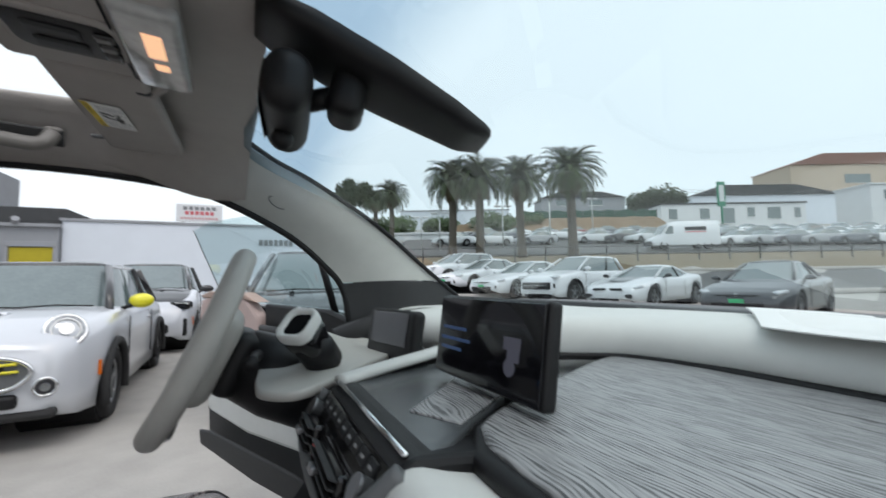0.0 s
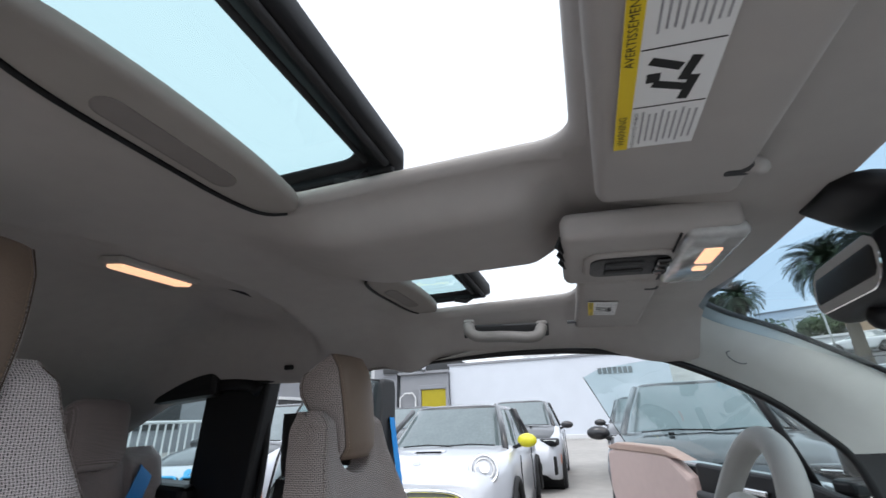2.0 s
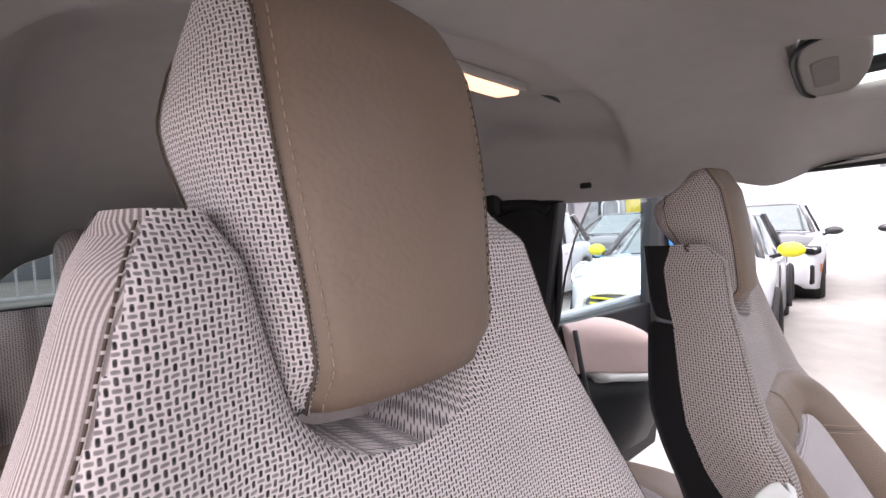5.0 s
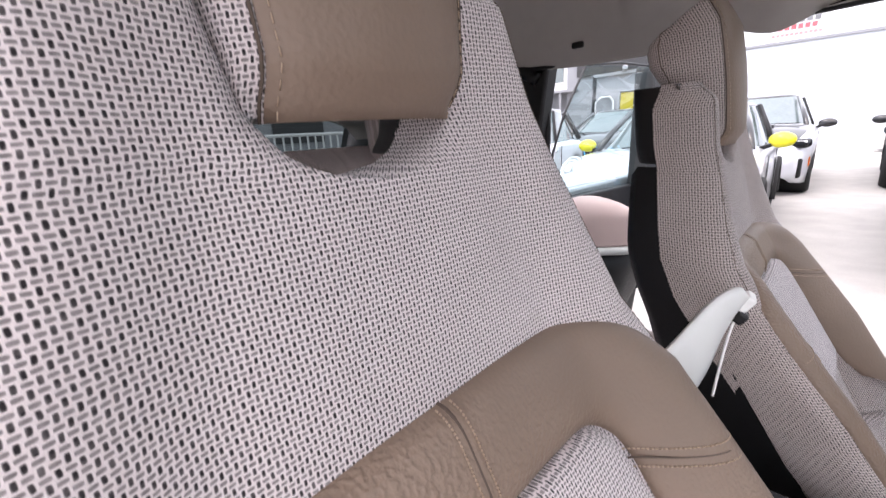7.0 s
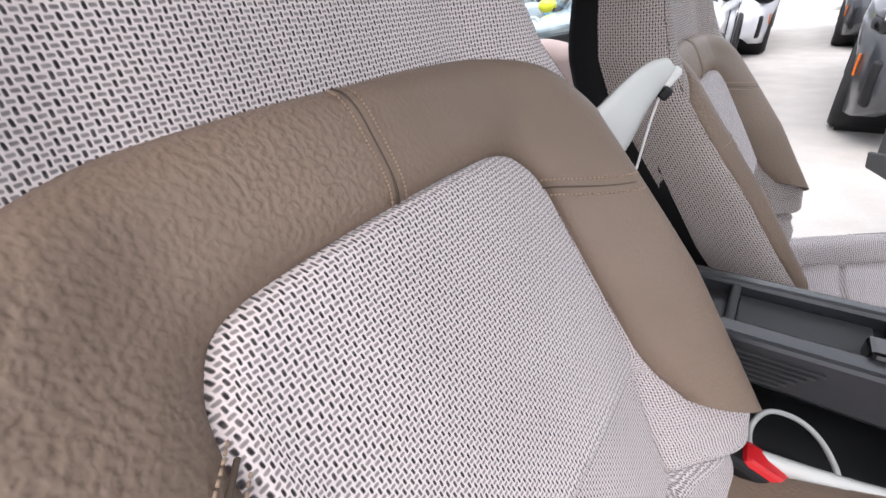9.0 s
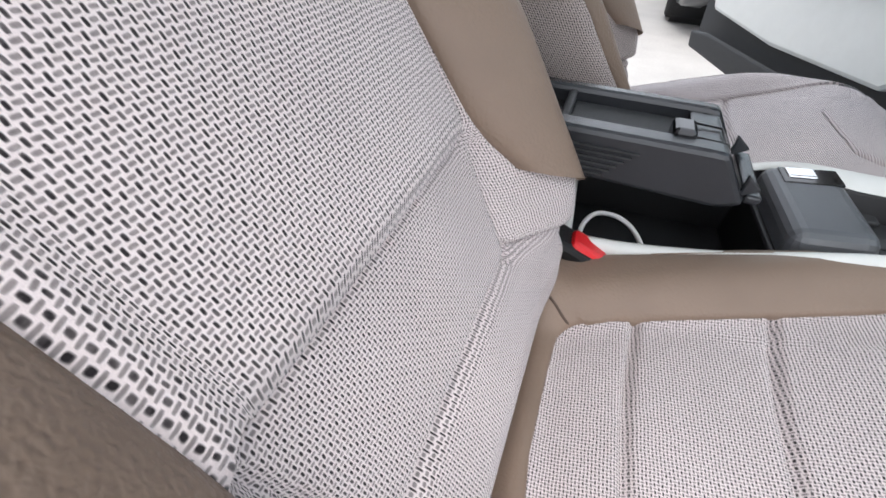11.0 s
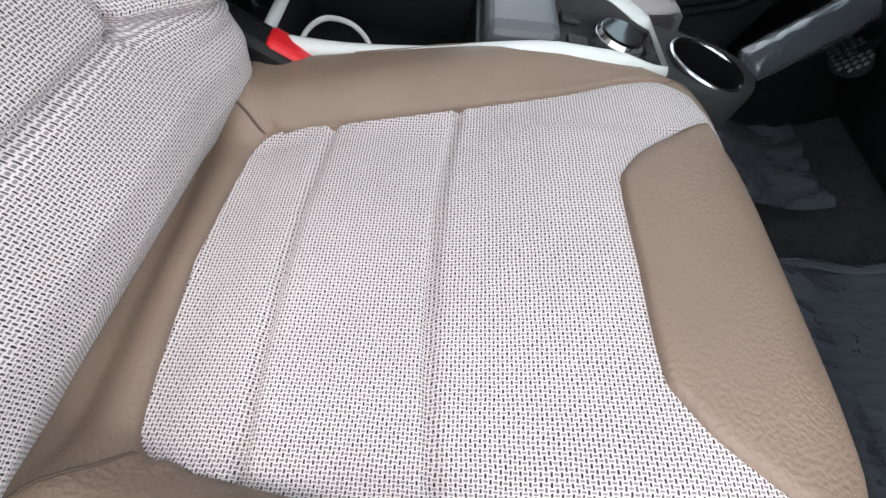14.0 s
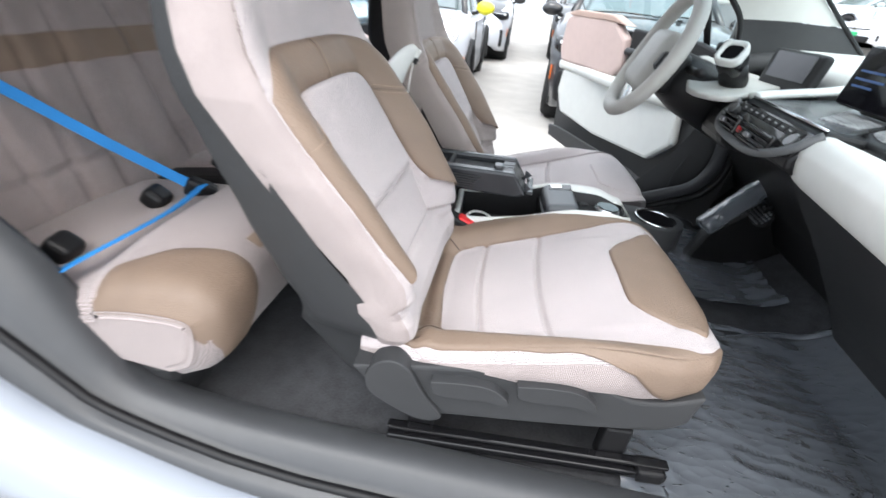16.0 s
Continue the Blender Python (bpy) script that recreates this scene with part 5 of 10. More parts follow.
for sd, nm in ((1, "driver"), (-1, "passenger")):
    def mir(p):
        return (p[0], CY + sd * (p[1] - CY), p[2])
    inn = [mir(p) for p in ((0.575, 0.49, 1.487), (0.64, 0.545, 1.462), (0.74, 0.566, 1.418), (0.907, 0.592, 1.319), (1.05, 0.62, 1.21), (1.194, 0.645, 1.101), (1.26, 0.66, 1.05))]
    out = [mir(p) for p in ((0.36, 0.620, 1.425), (0.44, 0.622, 1.408), (0.54, 0.624, 1.375), (0.683, 0.628, 1.298), (0.77, 0.634, 1.225), (0.826, 0.638, 1.157), (0.835, 0.64, 1.053))]
    if sd > 0:
        post_o = [(0.85, 0.64, 1.06), (0.82, 0.67, 0.80), (0.70, 0.70, 0.58), (0.52, 0.705, 0.455)]
        post_i = [(0.97, 0.62, 1.06), (0.95, 0.63, 0.80), (0.90, 0.65, 0.55), (0.80, 0.66, 0.42)]
        band("post_cover", post_i, post_o, M_DGREY, bulge=0.015, towards=(-0.4, -1, 0), label="dark windscreen post foot")
        band("pillar_trim", inn[:5] + [(1.11, 0.63, 1.166)], out[:5] + [(0.822, 0.6375, 1.165)], M_PILLAR, label="pale grey windscreen pillar trim", towards=(-0.2, -sd, 0.2))
        band("pillar_foot", [(1.112, 0.628, 1.164), (1.194, 0.640, 1.101), (1.26, 0.65, 1.05), (1.30, 0.65, 1.0)], [(0.822, 0.636, 1.163), (0.828, 0.637, 1.130), (0.838, 0.638, 1.053), (0.86, 0.638, 1.0)], M_DGREY, label="dark grey pillar foot", bulge=0.02, towards=(-0.2, -1, 0.2))
        # oval airbag badge
        lp = [(0.650 + 0.020 * math.cos(a) + 0.004 * math.sin(a), 0.589 + 0.006 * math.cos(a), 1.372 - 0.011 * math.cos(a) + 0.010 * math.sin(a)) for a in np.linspace(0, 2 * math.pi, 25)[:-1]]
        tube_ob("badge_rim", lp, 0.0014, M_MGREY, car, 6, closed=True)
        edge = [Vector(p) + Vector((0.004, -0.004, 0.004)) for p in curve_pts(inn, 30)]
        tube_ob("windscreen_seal", edge, 0.006, M_BLACK, car, 8)
        edge = [Vector(p) + Vector((0.0, 0.004, -0.004)) for p in curve_pts([mir(p) for p in ((-0.75, 0.60, 1.40), (-0.45, 0.612, 1.418), (-0.15, 0.618, 1.426), (0.1, 0.62, 1.432), (0.281, 0.62, 1.426), (0.44, 0.622, 1.406), (0.54, 0.624, 1.373), (0.683, 0.628, 1.296), (0.77, 0.634, 1.222), (0.826, 0.638, 1.152), (0.845, 0.64, 1.03), (0.85, 0.66, 0.8), (0.80, 0.69, 0.50), (0.72, 0.70, 0.435))], 70)]
        tube_ob("door_seal", edge, 0.009, M_BLACK, car, 8)
    # join headlining edge to the door frame
    low = [mir(p) for p in ((-0.80, 0.60, 1.395), (-0.45, 0.612, 1.415), (-0.15, 0.616, 1.42), (0.1, 0.62, 1.43), (0.281, 0.62, 1.425), (0.40, 0.621, 1.415))]
    up = [(p[0], CY + sd * 0.585, roof_z(p[0], CY + 0.585) + 0.012) for p in low]
    band("roof_edge_trim", up, low, M_LINER, bulge=0.006, towards=(0, -sd, 0))
    lo2 = [(p[0], p[1] + sd * 0.05, p[2] + 0.015) for p in low]
    band("roof_rail", low, lo2, M_BLACK, bulge=0.0)
    # front door frame of the body: sill to screen post
    v_o = [mir(p) for p in ((0.85, 0.64, 1.06), (0.85, 0.67, 0.80), (0.80, 0.70, 0.50), (0.74, 0.705, 0.43))]
    v_i = [mir(p) for p in ((0.98, 0.60, 1.06), (0.98, 0.60, 0.80), (0.95, 0.60, 0.50), (0.90, 0.60, 0.40))]
    band("kick_panel", v_i, v_o, M_BLACK, bulge=0.01, towards=(-1, 0, 0))

prism("footwell_side", [(0.78, 0.40), (0.80, 0.62), (0.90, 0.98), (1.42, 0.98), (1.42, 0.40)], "y", 0.655, 0.685, M_DGREY, car, "dark grey footwell side panel", bevel=0.006)

# black pillar and trim behind the driver's rear door
for sd in (1, -1):
    def mir(p):
        return (p[0], CY + sd * (p[1] - CY), p[2])
    # unseen mirrored copy, added to close the shell and darken the cabin
    if sd < 0:
        out = [(-0.95, 1.46), (-0.72, 1.45), (-0.74, 1.40), (-0.80, 1.20), (-0.86, 1.0), (-0.90, 0.78), (-0.98, 0.78), (-0.98, 1.10), (-0.96, 1.35)]
        prism("rear_pillar_trim", out, "y", -0.635, -0.575, M_BLACK, car, "black rear pillar trim", bevel=0.008)
        block("rear_window_top_trim", (0.62, 0.10, 0.10), pose(-1.17, -0.585, 1.392, 0, -4, 0), M_BLACK, car, 0.02)
        block("rear_window_sill", (0.62, 0.12, 0.09), pose(-1.24, -0.59, 1.075, 0, 3, 0), M_BLACK, car, 0.03, seg=3)
        block("rear_side_panel", (0.60, 0.08, 0.56), pose(-1.25, -0.63, 0.78), M_BLACK, car, 0.02)
        q = mesh_ob("rear_quarter_window", [mir(p) for p in ((-0.96, 0.685, 1.10), (-0.96, 0.675, 1.36), (-1.36, 0.66, 1.33), (-1.45, 0.68, 1.13))], [(3, 2, 1, 0)], M_SIDEGLASS, car)
        q.visible_shadow = False
    if sd > 0:
        out = [(-0.93, 1.46), (-0.64, 1.45), (-0.66, 1.40), (-0.69, 1.20), (-0.72, 1.0), (-0.78, 0.78), (-0.93, 0.78), (-0.93, 1.10), (-0.915, 1.35)]
        prism("rear_pillar_trim", out, "y", 0.615, 0.675, M_BLACK, car, "black rear pillar trim", bevel=0.008)
        block("rear_window_top_trim", (0.62, 0.10, 0.10), pose(-1.15, 0.625, 1.392, 0, -4, 0), M_BLACK, car, 0.02)
        block("rear_window_sill", (0.62, 0.12, 0.09), pose(-1.20, 0.63, 1.075, 0, 3, 0), M_BLACK, car, 0.03, seg=3)
        block("rear_side_panel", (0.66, 0.08, 0.56), pose(-1.18, 0.66, 0.78), M_BLACK, car, 0.02)
        q = mesh_ob("rear_quarter_window", [(-0.92, 0.685, 1.10), (-0.92, 0.675, 1.36), (-1.36, 0.66, 1.33), (-1.45, 0.68, 1.13)], [(0, 1, 2, 3)], M_SIDEGLASS, car)
        q.visible_shadow = False
        tube_ob("rear_pillar_cap", curve_pts([(-0.69, 0.610, 1.370), (-0.73, 0.607, 1.392), (-0.82, 0.605, 1.398), (-0.95, 0.606, 1.393), (-1.10, 0.610, 1.378)], 30), 0.020, M_BLACK, car, 12)
        block("upper_hook", (0.03, 0.012, 0.015), pose(-0.55, 0.56, 1.43), M_BLACK, car, 0.004)

# grab handle over the driver's door
gh = thing("grab_handle", "grey plastic grab handle fixed over the door", "handle")
hp = curve_pts([(0.046, 0.487, 1.488), (0.052, 0.478, 1.466), (0.075, 0.485, 1.455), (0.135, 0.495, 1.452), (0.195, 0.505, 1.446), (0.218, 0.508, 1.452), (0.226, 0.522, 1.474)], 32)
tube_ob("grip", hp, 0.0150, M_GRAB, gh, 14, flat=0.8)
bm = rbox(bmesh.new(), (0.215, 0.010, 0.034), pose(0.136, 0.512, 1.470, 28, 2, 8), 0.004, 3)
part("backing", bm, M_DGREY, gh, "dark recess behind the grip")
for p in ((0.046, 0.490, 1.492), (0.226, 0.524, 1.478)):
    block("mount", (0.030, 0.02, 0.020), pose(*p, 30, 0, 8), M_GRAB, gh, 0.006)
block("pocket_clip", (0.022, 0.008, 0.008), pose(0.30, 0.515, 1.476, 30, 0, 0), M_MGREY, car, 0.003)


# sun visors with airbag labels
def visor(label, flip, y_in, y_out, x0, x1, z):
    vz = thing("sun_visor", label, "sun visor", (0, 0, 0), "sun visors")
    bm = bmesh.new()
    w = abs(y_out - y_in)
    rbox(bm, (x1 - x0, w, 0.024), None, 0.011, 4)
    for v in bm.verts:
        # rounded rear inner corner, raked front edge
        if v.co.x < 0 and v.co.y * flip < -w * 0.2:
            v.co.x += 0.02 * smooth01(-v.co.y * flip, w * 0.35, w * 0.5)
        v.co.z -= 0.10 * v.co.x
    m = pose((x0 + x1) / 2, (y_in + y_out) / 2, z)
    bmesh.ops.transform(bm, matrix=m, verts=bm.verts)
    part("panel", bm, M_LINER, vz, smooth=True)
    yi = y_in + flip * 0.055
    tube_ob("pivot_arm", [(x1 - 0.005, y_in + flip * 0.05, z - 0.014), (x1 + 0.012, y_in + flip * 0.03, z - 0.008), (x1 + 0.02, y_in + flip * 0.005, z + 0.012), (x1 + 0.01, y_in - flip * 0.02, z + 0.03)], 0.008, M_LINER, vz, 10)
    block("clip", (0.030, 0.020, 0.016), pose(x1 - 0.012, y_in + flip * 0.045, z - 0.011, 0, 6, 0), M_DGREY, vz, 0.007)
    return vz


v1 = visor("pale grey sun visor folded up, with yellow-edged warning label", -1, -0.135, -0.565, 0.332, 0.478, 1.475)
v2 = visor("pale grey sun visor folded up, small warning label", 1, 0.155, 0.572, 0.306, 0.452, 1.475)


def airbag_label(vz, x0, x1, y0, y1, z, flip):
    """White card with a yellow edge strip, printed lines and a seat pictogram."""
    cx, cy = (x0 + x1) / 2, (y0 + y1) / 2
    tilt = -5.7
    base = Matrix.Translation((cx, cy, z)) @ pose(0, 0, 0, 0, -tilt, 0)
    block("label_card", (x1 - x0, abs(y1 - y0), 0.0008), base, M_WHITE, vz, 0)
    block("label_strip", (0.010, abs(y1 - y0), 0.0008), base @ pose(-(x1 - x0) / 2 + 0.005, 0, -0.0009), M_YELLOW, vz, 0)
    down = pose(0, 0, 0, 180, 0, 0)
    turn = pose(0, 0, 0, 0, 0, 90 if flip < 0 else -90)
    half = abs(y1 - y0) / 2
    for name, yy in (("WARNING", half * 0.68), ("AVERTISSEMENT", -half * 0.52)):
        text_part("label_word", name, 0.0075, base @ pose(-(x1 - x0) / 2 + 0.005, yy if flip < 0 else yy, -0.0016) @ down @ turn, M_INK, vz)
    text_part("label_line", "WITH ADVANCED AIR BAGS", 0.0034, base @ pose(-(x1 - x0) / 2 + 0.0135, half * 0.70, -0.0012) @ down @ turn, M_INK, vz)
    k = 0
    for row in range(9):
        xx = -(x1 - x0) / 2 + 0.018 + row * 0.0042
        ln = half * (0.42 if row % 3 else 0.50)
        for yy in (half * 0.68, -half * 0.66):
            block("label_print", (0.0012, ln * (0.8 if yy < 0 else 1.0), 0.0003), base @ pose(xx, yy, -0.0007), M_GREYINK, vz, 0)
    block("label_rule", (x1 - x0 - 0.012, 0.0008, 0.0003), base @ pose(0.005, half * 0.36, -0.0007), M_INK, vz, 0)
    block("label_rule", (x1 - x0 - 0.012, 0.0008, 0.0003), base @ pose(0.005, -half * 0.32, -0.0007), M_INK, vz, 0)
    # pictogram as plain shapes
    for dx, dy, sx, sy, rot in ((-0.002, 0.014, 0.020, 0.006, 20), (0.010, 0.018, 0.006, 0.022, 10), (-0.006, -0.004, 0.020, 0.006, 25), (0.008, 0.002, 0.006, 0.020, 15), (-0.012, 0.006, 0.008, 0.008, 0)):
        block("label_mark", (sx, sy, 0.0003), base @ pose(dx + 0.004, (dy - 0.006) * 1.1, -0.0007, 0, 0, rot), M_INK, vz, 0)


airbag_label(v1, 0.361, 0.417, -0.402, -0.246, 1.4615, -1)
airbag_label(v2, 0.338, 0.392, 0.278, 0.395, 1.4615, 1)

# overhead console
oc = thing("overhead_console", "grey overhead console with sunroof switches and lit map lamp", "console")
bm = rbox(bmesh.new(), (0.205, 0.205, 0.040), pose(0.408, 0.047, 1.480, 0, 3, 2), 0.013, 4)
part("housing", bm, M_LINER, oc, smooth=True)
SP = pose(0.395, 0.05, 1.4590, 0, 3, 2)
v, f = loft([[SP @ Vector((x * k, y * k, z)) for x, y in rr_loop(-0.058, 0.050, -0.046, 0.046, 0.022)] for k, z in ((1.08, 0.002), (1.06, -0.002), (1.0, -0.0030))], cap=True)
mesh_ob("switch_surround", v, f, M_LINER, oc)
v, f = loft([[SP @ Vector((x * k, y * k, z)) for x, y in rr_loop(-0.054, 0.048, -0.040, 0.040, 0.018)] for k, z in ((1.0, -0.002), (0.98, -0.0045), (0.95, -0.0050))], cap=True)
mesh_ob("switch_plate", v, f, M_BLACK, oc)
for yy in (0.034, 0.066):
    block("switch", (0.052, 0.018, 0.006), pose(0.386, yy, 1.4535, 0, 3, 2), M_DGREY, oc, 0.003)
for yy in (0.028, 0.050, 0.072):
    block("switch", (0.018, 0.016, 0.008), pose(0.434, yy, 1.4505, 0, 3, 2), M_GLOSS, oc, 0.003)
bm = rbox(bmesh.new(), (0.068, 0.196, 0.022), pose(0.480, 0.050, 1.4585, 0, 4, 2), 0.010, 4)
part("lens", bm, M_LENS, oc, "clear glossy lamp lens", smooth=True)
tube_ob("lens_gap", [(0.4445, -0.046, 1.4575), (0.4430, 0.050, 1.4545), (0.4415, 0.142, 1.4575)], 0.0016, M_BLACK, oc, 6)
block("lit_bulb", (0.016, 0.016, 0.004), pose(0.484, 0.072, 1.4470, 0, 4, 2), M_LAMP, oc, 0.002)
block("lit_bulb", (0.020, 0.055, 0.004), pose(0.484, 0.020, 1.4470, 0, 4, 2), M_LAMP, oc, 0.002, "glowing warm map lamp")
for r in range(3):
    for k in range(7):
        block("slot", (0.004, 0.0034, 0.016), pose(0.3045 + 0.0010 * k, -0.030 + r * 0.034 + k * 0.0042, 1.4755, 0, 30, 2), M_BLACK, oc, 0)

dome = thing("dome_lamp", "warm lit oblong dome lamp in the headlining", "lamp")
block("lens", (0.048, 0.140, 0.012), pose(-0.452, -0.004, roof_z(-0.436, 0) - 0.012, 0, 9, -4), M_LAMP, dome, 0.005)
block("bezel", (0.064, 0.160, 0.014), pose(-0.452, -0.004, roof_z(-0.436, 0) - 0.004, 0, 9, -4), M_LINER, dome, 0.004)

# rear-view mirror
rv = thing("rear_view_mirror", "black rear-view mirror on a windscreen mount", "mirror")
RM = pose(0.630, 0.005, 1.393, 0, 8, -5)
bm = rbox(bmesh.new(), (0.056, 0.195, 0.074), RM, 0.027, 6)
part("shell", bm, M_BLACK, rv, smooth=True)
mm = plain("mirror_silver", (0.9, 0.9, 0.9), 0.03, 1.0, 0.01)
lp = [RM @ Vector((-0.0262, y, z)) for y, z in rr_loop(-0.084, 0.084, -0.029, 0.029, 0.026)]
lq = [RM @ Vector((-0.0272, y, z)) for y, z in rr_loop(-0.083, 0.083, -0.028, 0.028, 0.025)]
v, f = loft([lp, lq], cap=True)
mesh_ob("mirror_glass", v, f, mm, rv, "silvered mirror glass", smooth=False)
bm = rbox(bmesh.new(), (0.046, 0.080, 0.080), pose(0.703, -0.020, 1.412, 0, 14, -10), 0.018, 4)
part("mount", bm, M_BLACK, rv, smooth=True)
tube_ob("stalk", [(0.645, 0.005, 1.400), (0.69, -0.015, 1.410)], 0.014, M_BLACK, rv, 10)
bm = ball(bmesh.new(), 0.014, RM @ pose(0.0, 0.0, -0.043))
part("knob", bm, M_BLACK, rv, smooth=True)


# ---- dashboard ----
dash = thing("dashboard", "pale grey dashboard with grey open-pored wood panel", "dashboard")


def slab(name, outline, z_fn, thick, mat, parent, label="", edge=0.012, uv=False):
    """A padded sheet over an outline in plan, with rounded edges; z_fn gives its top."""
    o = np.array(outline)
    c = o.mean(0)
    n = len(o)
    vs, fs = [], []
    steps = [(0, -thick), (0, -edge)] + [(edge * (1 - math.cos(a)), -edge * (1 - math.sin(a))) for a in np.linspace(0, math.pi / 2, 5)[1:]]
    for ins, dz in steps:
        for k in range(n):
            p = o[k]
            d = c - p
            q = p + d / max(np.linalg.norm(d), 1e-6) * ins
            vs.append((q[0], q[1], z_fn(p[0], p[1]) + dz))
    base = len(steps) - 1
    for s in np.linspace(0, 1, 9)[1:]:
        for k in range(n):
            p = o[k]
            d = c - p
            q0 = p + d / max(np.linalg.norm(d), 1e-6) * edge
            q = q0 + (c - q0) * s * 0.999
            vs.append((q[0], q[1], z_fn(q[0], q[1])))
    tot = len(vs) // n
    for r in range(tot - 1):
        for k in range(n):
            k2 = (k + 1) % n
            fs.append((r * n + k, r * n + k2, (r + 1) * n + k2, (r + 1) * n + k))
    fs.append(tuple(range(n))[::-1])
    return mesh_ob(name, vs, fs, mat, parent, label)


def dense(pts, per=8):
    out = []
    for a, b in zip(pts, pts[1:] + pts[:1]):
        for k in range(per):
            out.append((a[0] + (b[0] - a[0]) * k / per, a[1] + (b[1] - a[1]) * k / per))
    return out


# grey scuttle at the foot of the windscreen
slab("scuttle", dense([(1.44, -0.66), (1.60, -0.50), (1.66, 0.0), (1.60, 0.54), (1.44, 0.70), (1.50, 0.0)]), lambda x, y: 1.104 - 0.02 * (x - 1.2), 0.05, M_MGREY, dash, "mid grey ribbed scuttle")
# pale padded top behind the wood
rings = []
for p in curve_pts([(1.29, -0.665), (1.29, -0.45), (1.29, -0.25), (1.285, -0.08), (1.25, 0.045), (1.16, 0.125), (1.06, 0.19), (0.99, 0.27), (0.965, 0.38), (0.965, 0.52), (0.98, 0.64)], 70):
    prof = curve_pts([(0.05, 0.985), (-0.005, 1.012), (-0.022, 1.035), (-0.020, 1.062), (0.0, 1.082), (0.04, 1.092), (0.12, 1.093), (0.45, 1.090)], 24)
    rings.append([(p[0] + min(q[0], 1.62 - p[0]), p[1], q[1]) for q in prof])
v, f = loft(rings, closed_ring=False)
mesh_ob("upper_pad", v, [q[::-1] for q in f], M_LGREY, dash, "pale grey padded dashboard top")
# wood panel
wood = slab("wood_panel", [tuple(p) for p in curve_pts([(0.82, -0.14), (0.80, -0.20), (0.795, -0.35), (0.80, -0.60), (0.86, -0.66)], 24)] + [tuple(p) for p in curve_pts([(0.90, -0.665), (1.20, -0.65), (1.26, -0.62)], 12)] +
            [tuple(p) for p in curve_pts([(1.275, -0.55), (1.275, -0.30), (1.27, 0.0), (1.255, 0.06), (1.20, 0.06)], 24)] + [tuple(p) for p in curve_pts([(1.16, 0.045), (1.0, -0.03), (0.88, -0.095), (0.835, -0.125)], 20)],
            lambda x, y: 1.014 + 0.012 * (x - 0.8), 0.022, M_WOOD, dash, "grey open-pored wood panel", 0.008)
tube_ob("pale_ridge", curve_pts([(0.722, 0.136, 1.012), (0.76, 0.148, 1.017), (0.82, 0.168, 1.023), (0.90, 0.195, 1.030), (0.97, 0.225, 1.038)], 24), 0.019, M_LGREY, dash, 12, flat=0.5)
slab("deck", dense([(0.724, 0.128), (0.724, -0.185), (0.775, -0.165), (0.83, -0.115), (0.92, -0.05), (0.96, 0.05), (0.97, 0.215), (0.83, 0.165)], 6), lambda x, y: 1.0095 + 0.02 * (x - 0.73), 0.02, M_DECK, dash, "smooth dark grey dash deck", 0.004)
tube_ob("wood_edge", [(0.795, -0.62, 0.994), (0.790, -0.35, 0.994), (0.797, -0.19, 0.994), (0.827, -0.133, 0.995), (0.88, -0.094, 0.996), (1.0, -0.029, 1.0), (1.16, 0.046, 1.0)], 0.0145, M_BLACK, dash, 10)
tube_ob("pad_piping", curve_pts([(1.272, -0.65, 1.016), (1.272, -0.2, 1.018), (1.268, -0.06, 1.018), (1.235, 0.05, 1.018), (1.15, 0.125, 1.016), (1.06, 0.14, 1.012)], 40), 0.009, M_BLACK, dash, 8)
slab("left_wood_inset", dense([(0.769, -0.056), (0.803, -0.126), (0.915, -0.045), (0.925, 0.095)], 8), lambda x, y: 1.0120 + 0.02 * (x - 0.73), 0.004, M_WOOD, dash, "grey open-pored wood inset", 0.002)
# dark core behind and below
core = [(0.80, 0.975), (0.82, 0.93), (0.88, 0.82), (1.0, 0.66), (1.08, 0.52), (1.45, 0.50), (1.45, 0.97), (1.20, 0.97), (0.90, 0.975)]
prism("core", core, "y", -0.64, 0.66, M_BLACK, dash, "black dashboard core", bevel=0.01)
# white slab modelled in place of the bright reflection on the dash top
ps = thing("paper_sheet", "white sheet standing in for a bright reflection on the dashboard", "paper")
slab("sheet", dense([(1.26, -0.185), (1.38, -0.110), (1.48, -0.04), (1.56, -0.14), (1.54, -0.56), (1.28, -0.58), (1.24, -0.36)], 6), lambda x, y: 1.096 + 0.008 * math.exp(-((x - 1.42) / 0.2) ** 2) + 0.006 * math.sin(y * 9 + 1), 0.003, M_WHITE, ps, "", 0.001)
prism("lower_cover", [(0.760, 0.897), (0.80, 0.845), (0.90, 0.72), (1.00, 0.58), (1.06, 0.48), (1.20, 0.46), (1.20, 0.90)], "y", -0.66, -0.06, M_DGREY, dash, "dark grey lower dash cover", bevel=0.012)
# pale lower pad with raked rear face on the passenger side
rings = []
for y in np.linspace(-0.655, -0.150, 30):
    s = (y + 0.10) / -0.555
    xo = 0.70 - 0.03 * s + 0.02 * max(0, 1 - s * 6)
    zl = 0.945 - 0.015 * s
    prof = [(0.80, 0.985), (0.76, 0.995), (xo + 0.03, 1.005), (xo + 0.008, 0.998), (xo - 0.004, 0.98), (xo - 0.008, 0.965), (xo - 0.004, zl - 0.005), (xo + 0.012, zl - 0.030), (xo + 0.05, zl - 0.044), (0.80, zl - 0.046)]
    rings.append([(p[0], y, p[1]) for p in curve_pts(prof, 26)])
v, f = loft(rings, closed_ring=False)
mesh_ob("lower_pad", v, f, M_LGREY, dash, "pale grey lower dash pad")
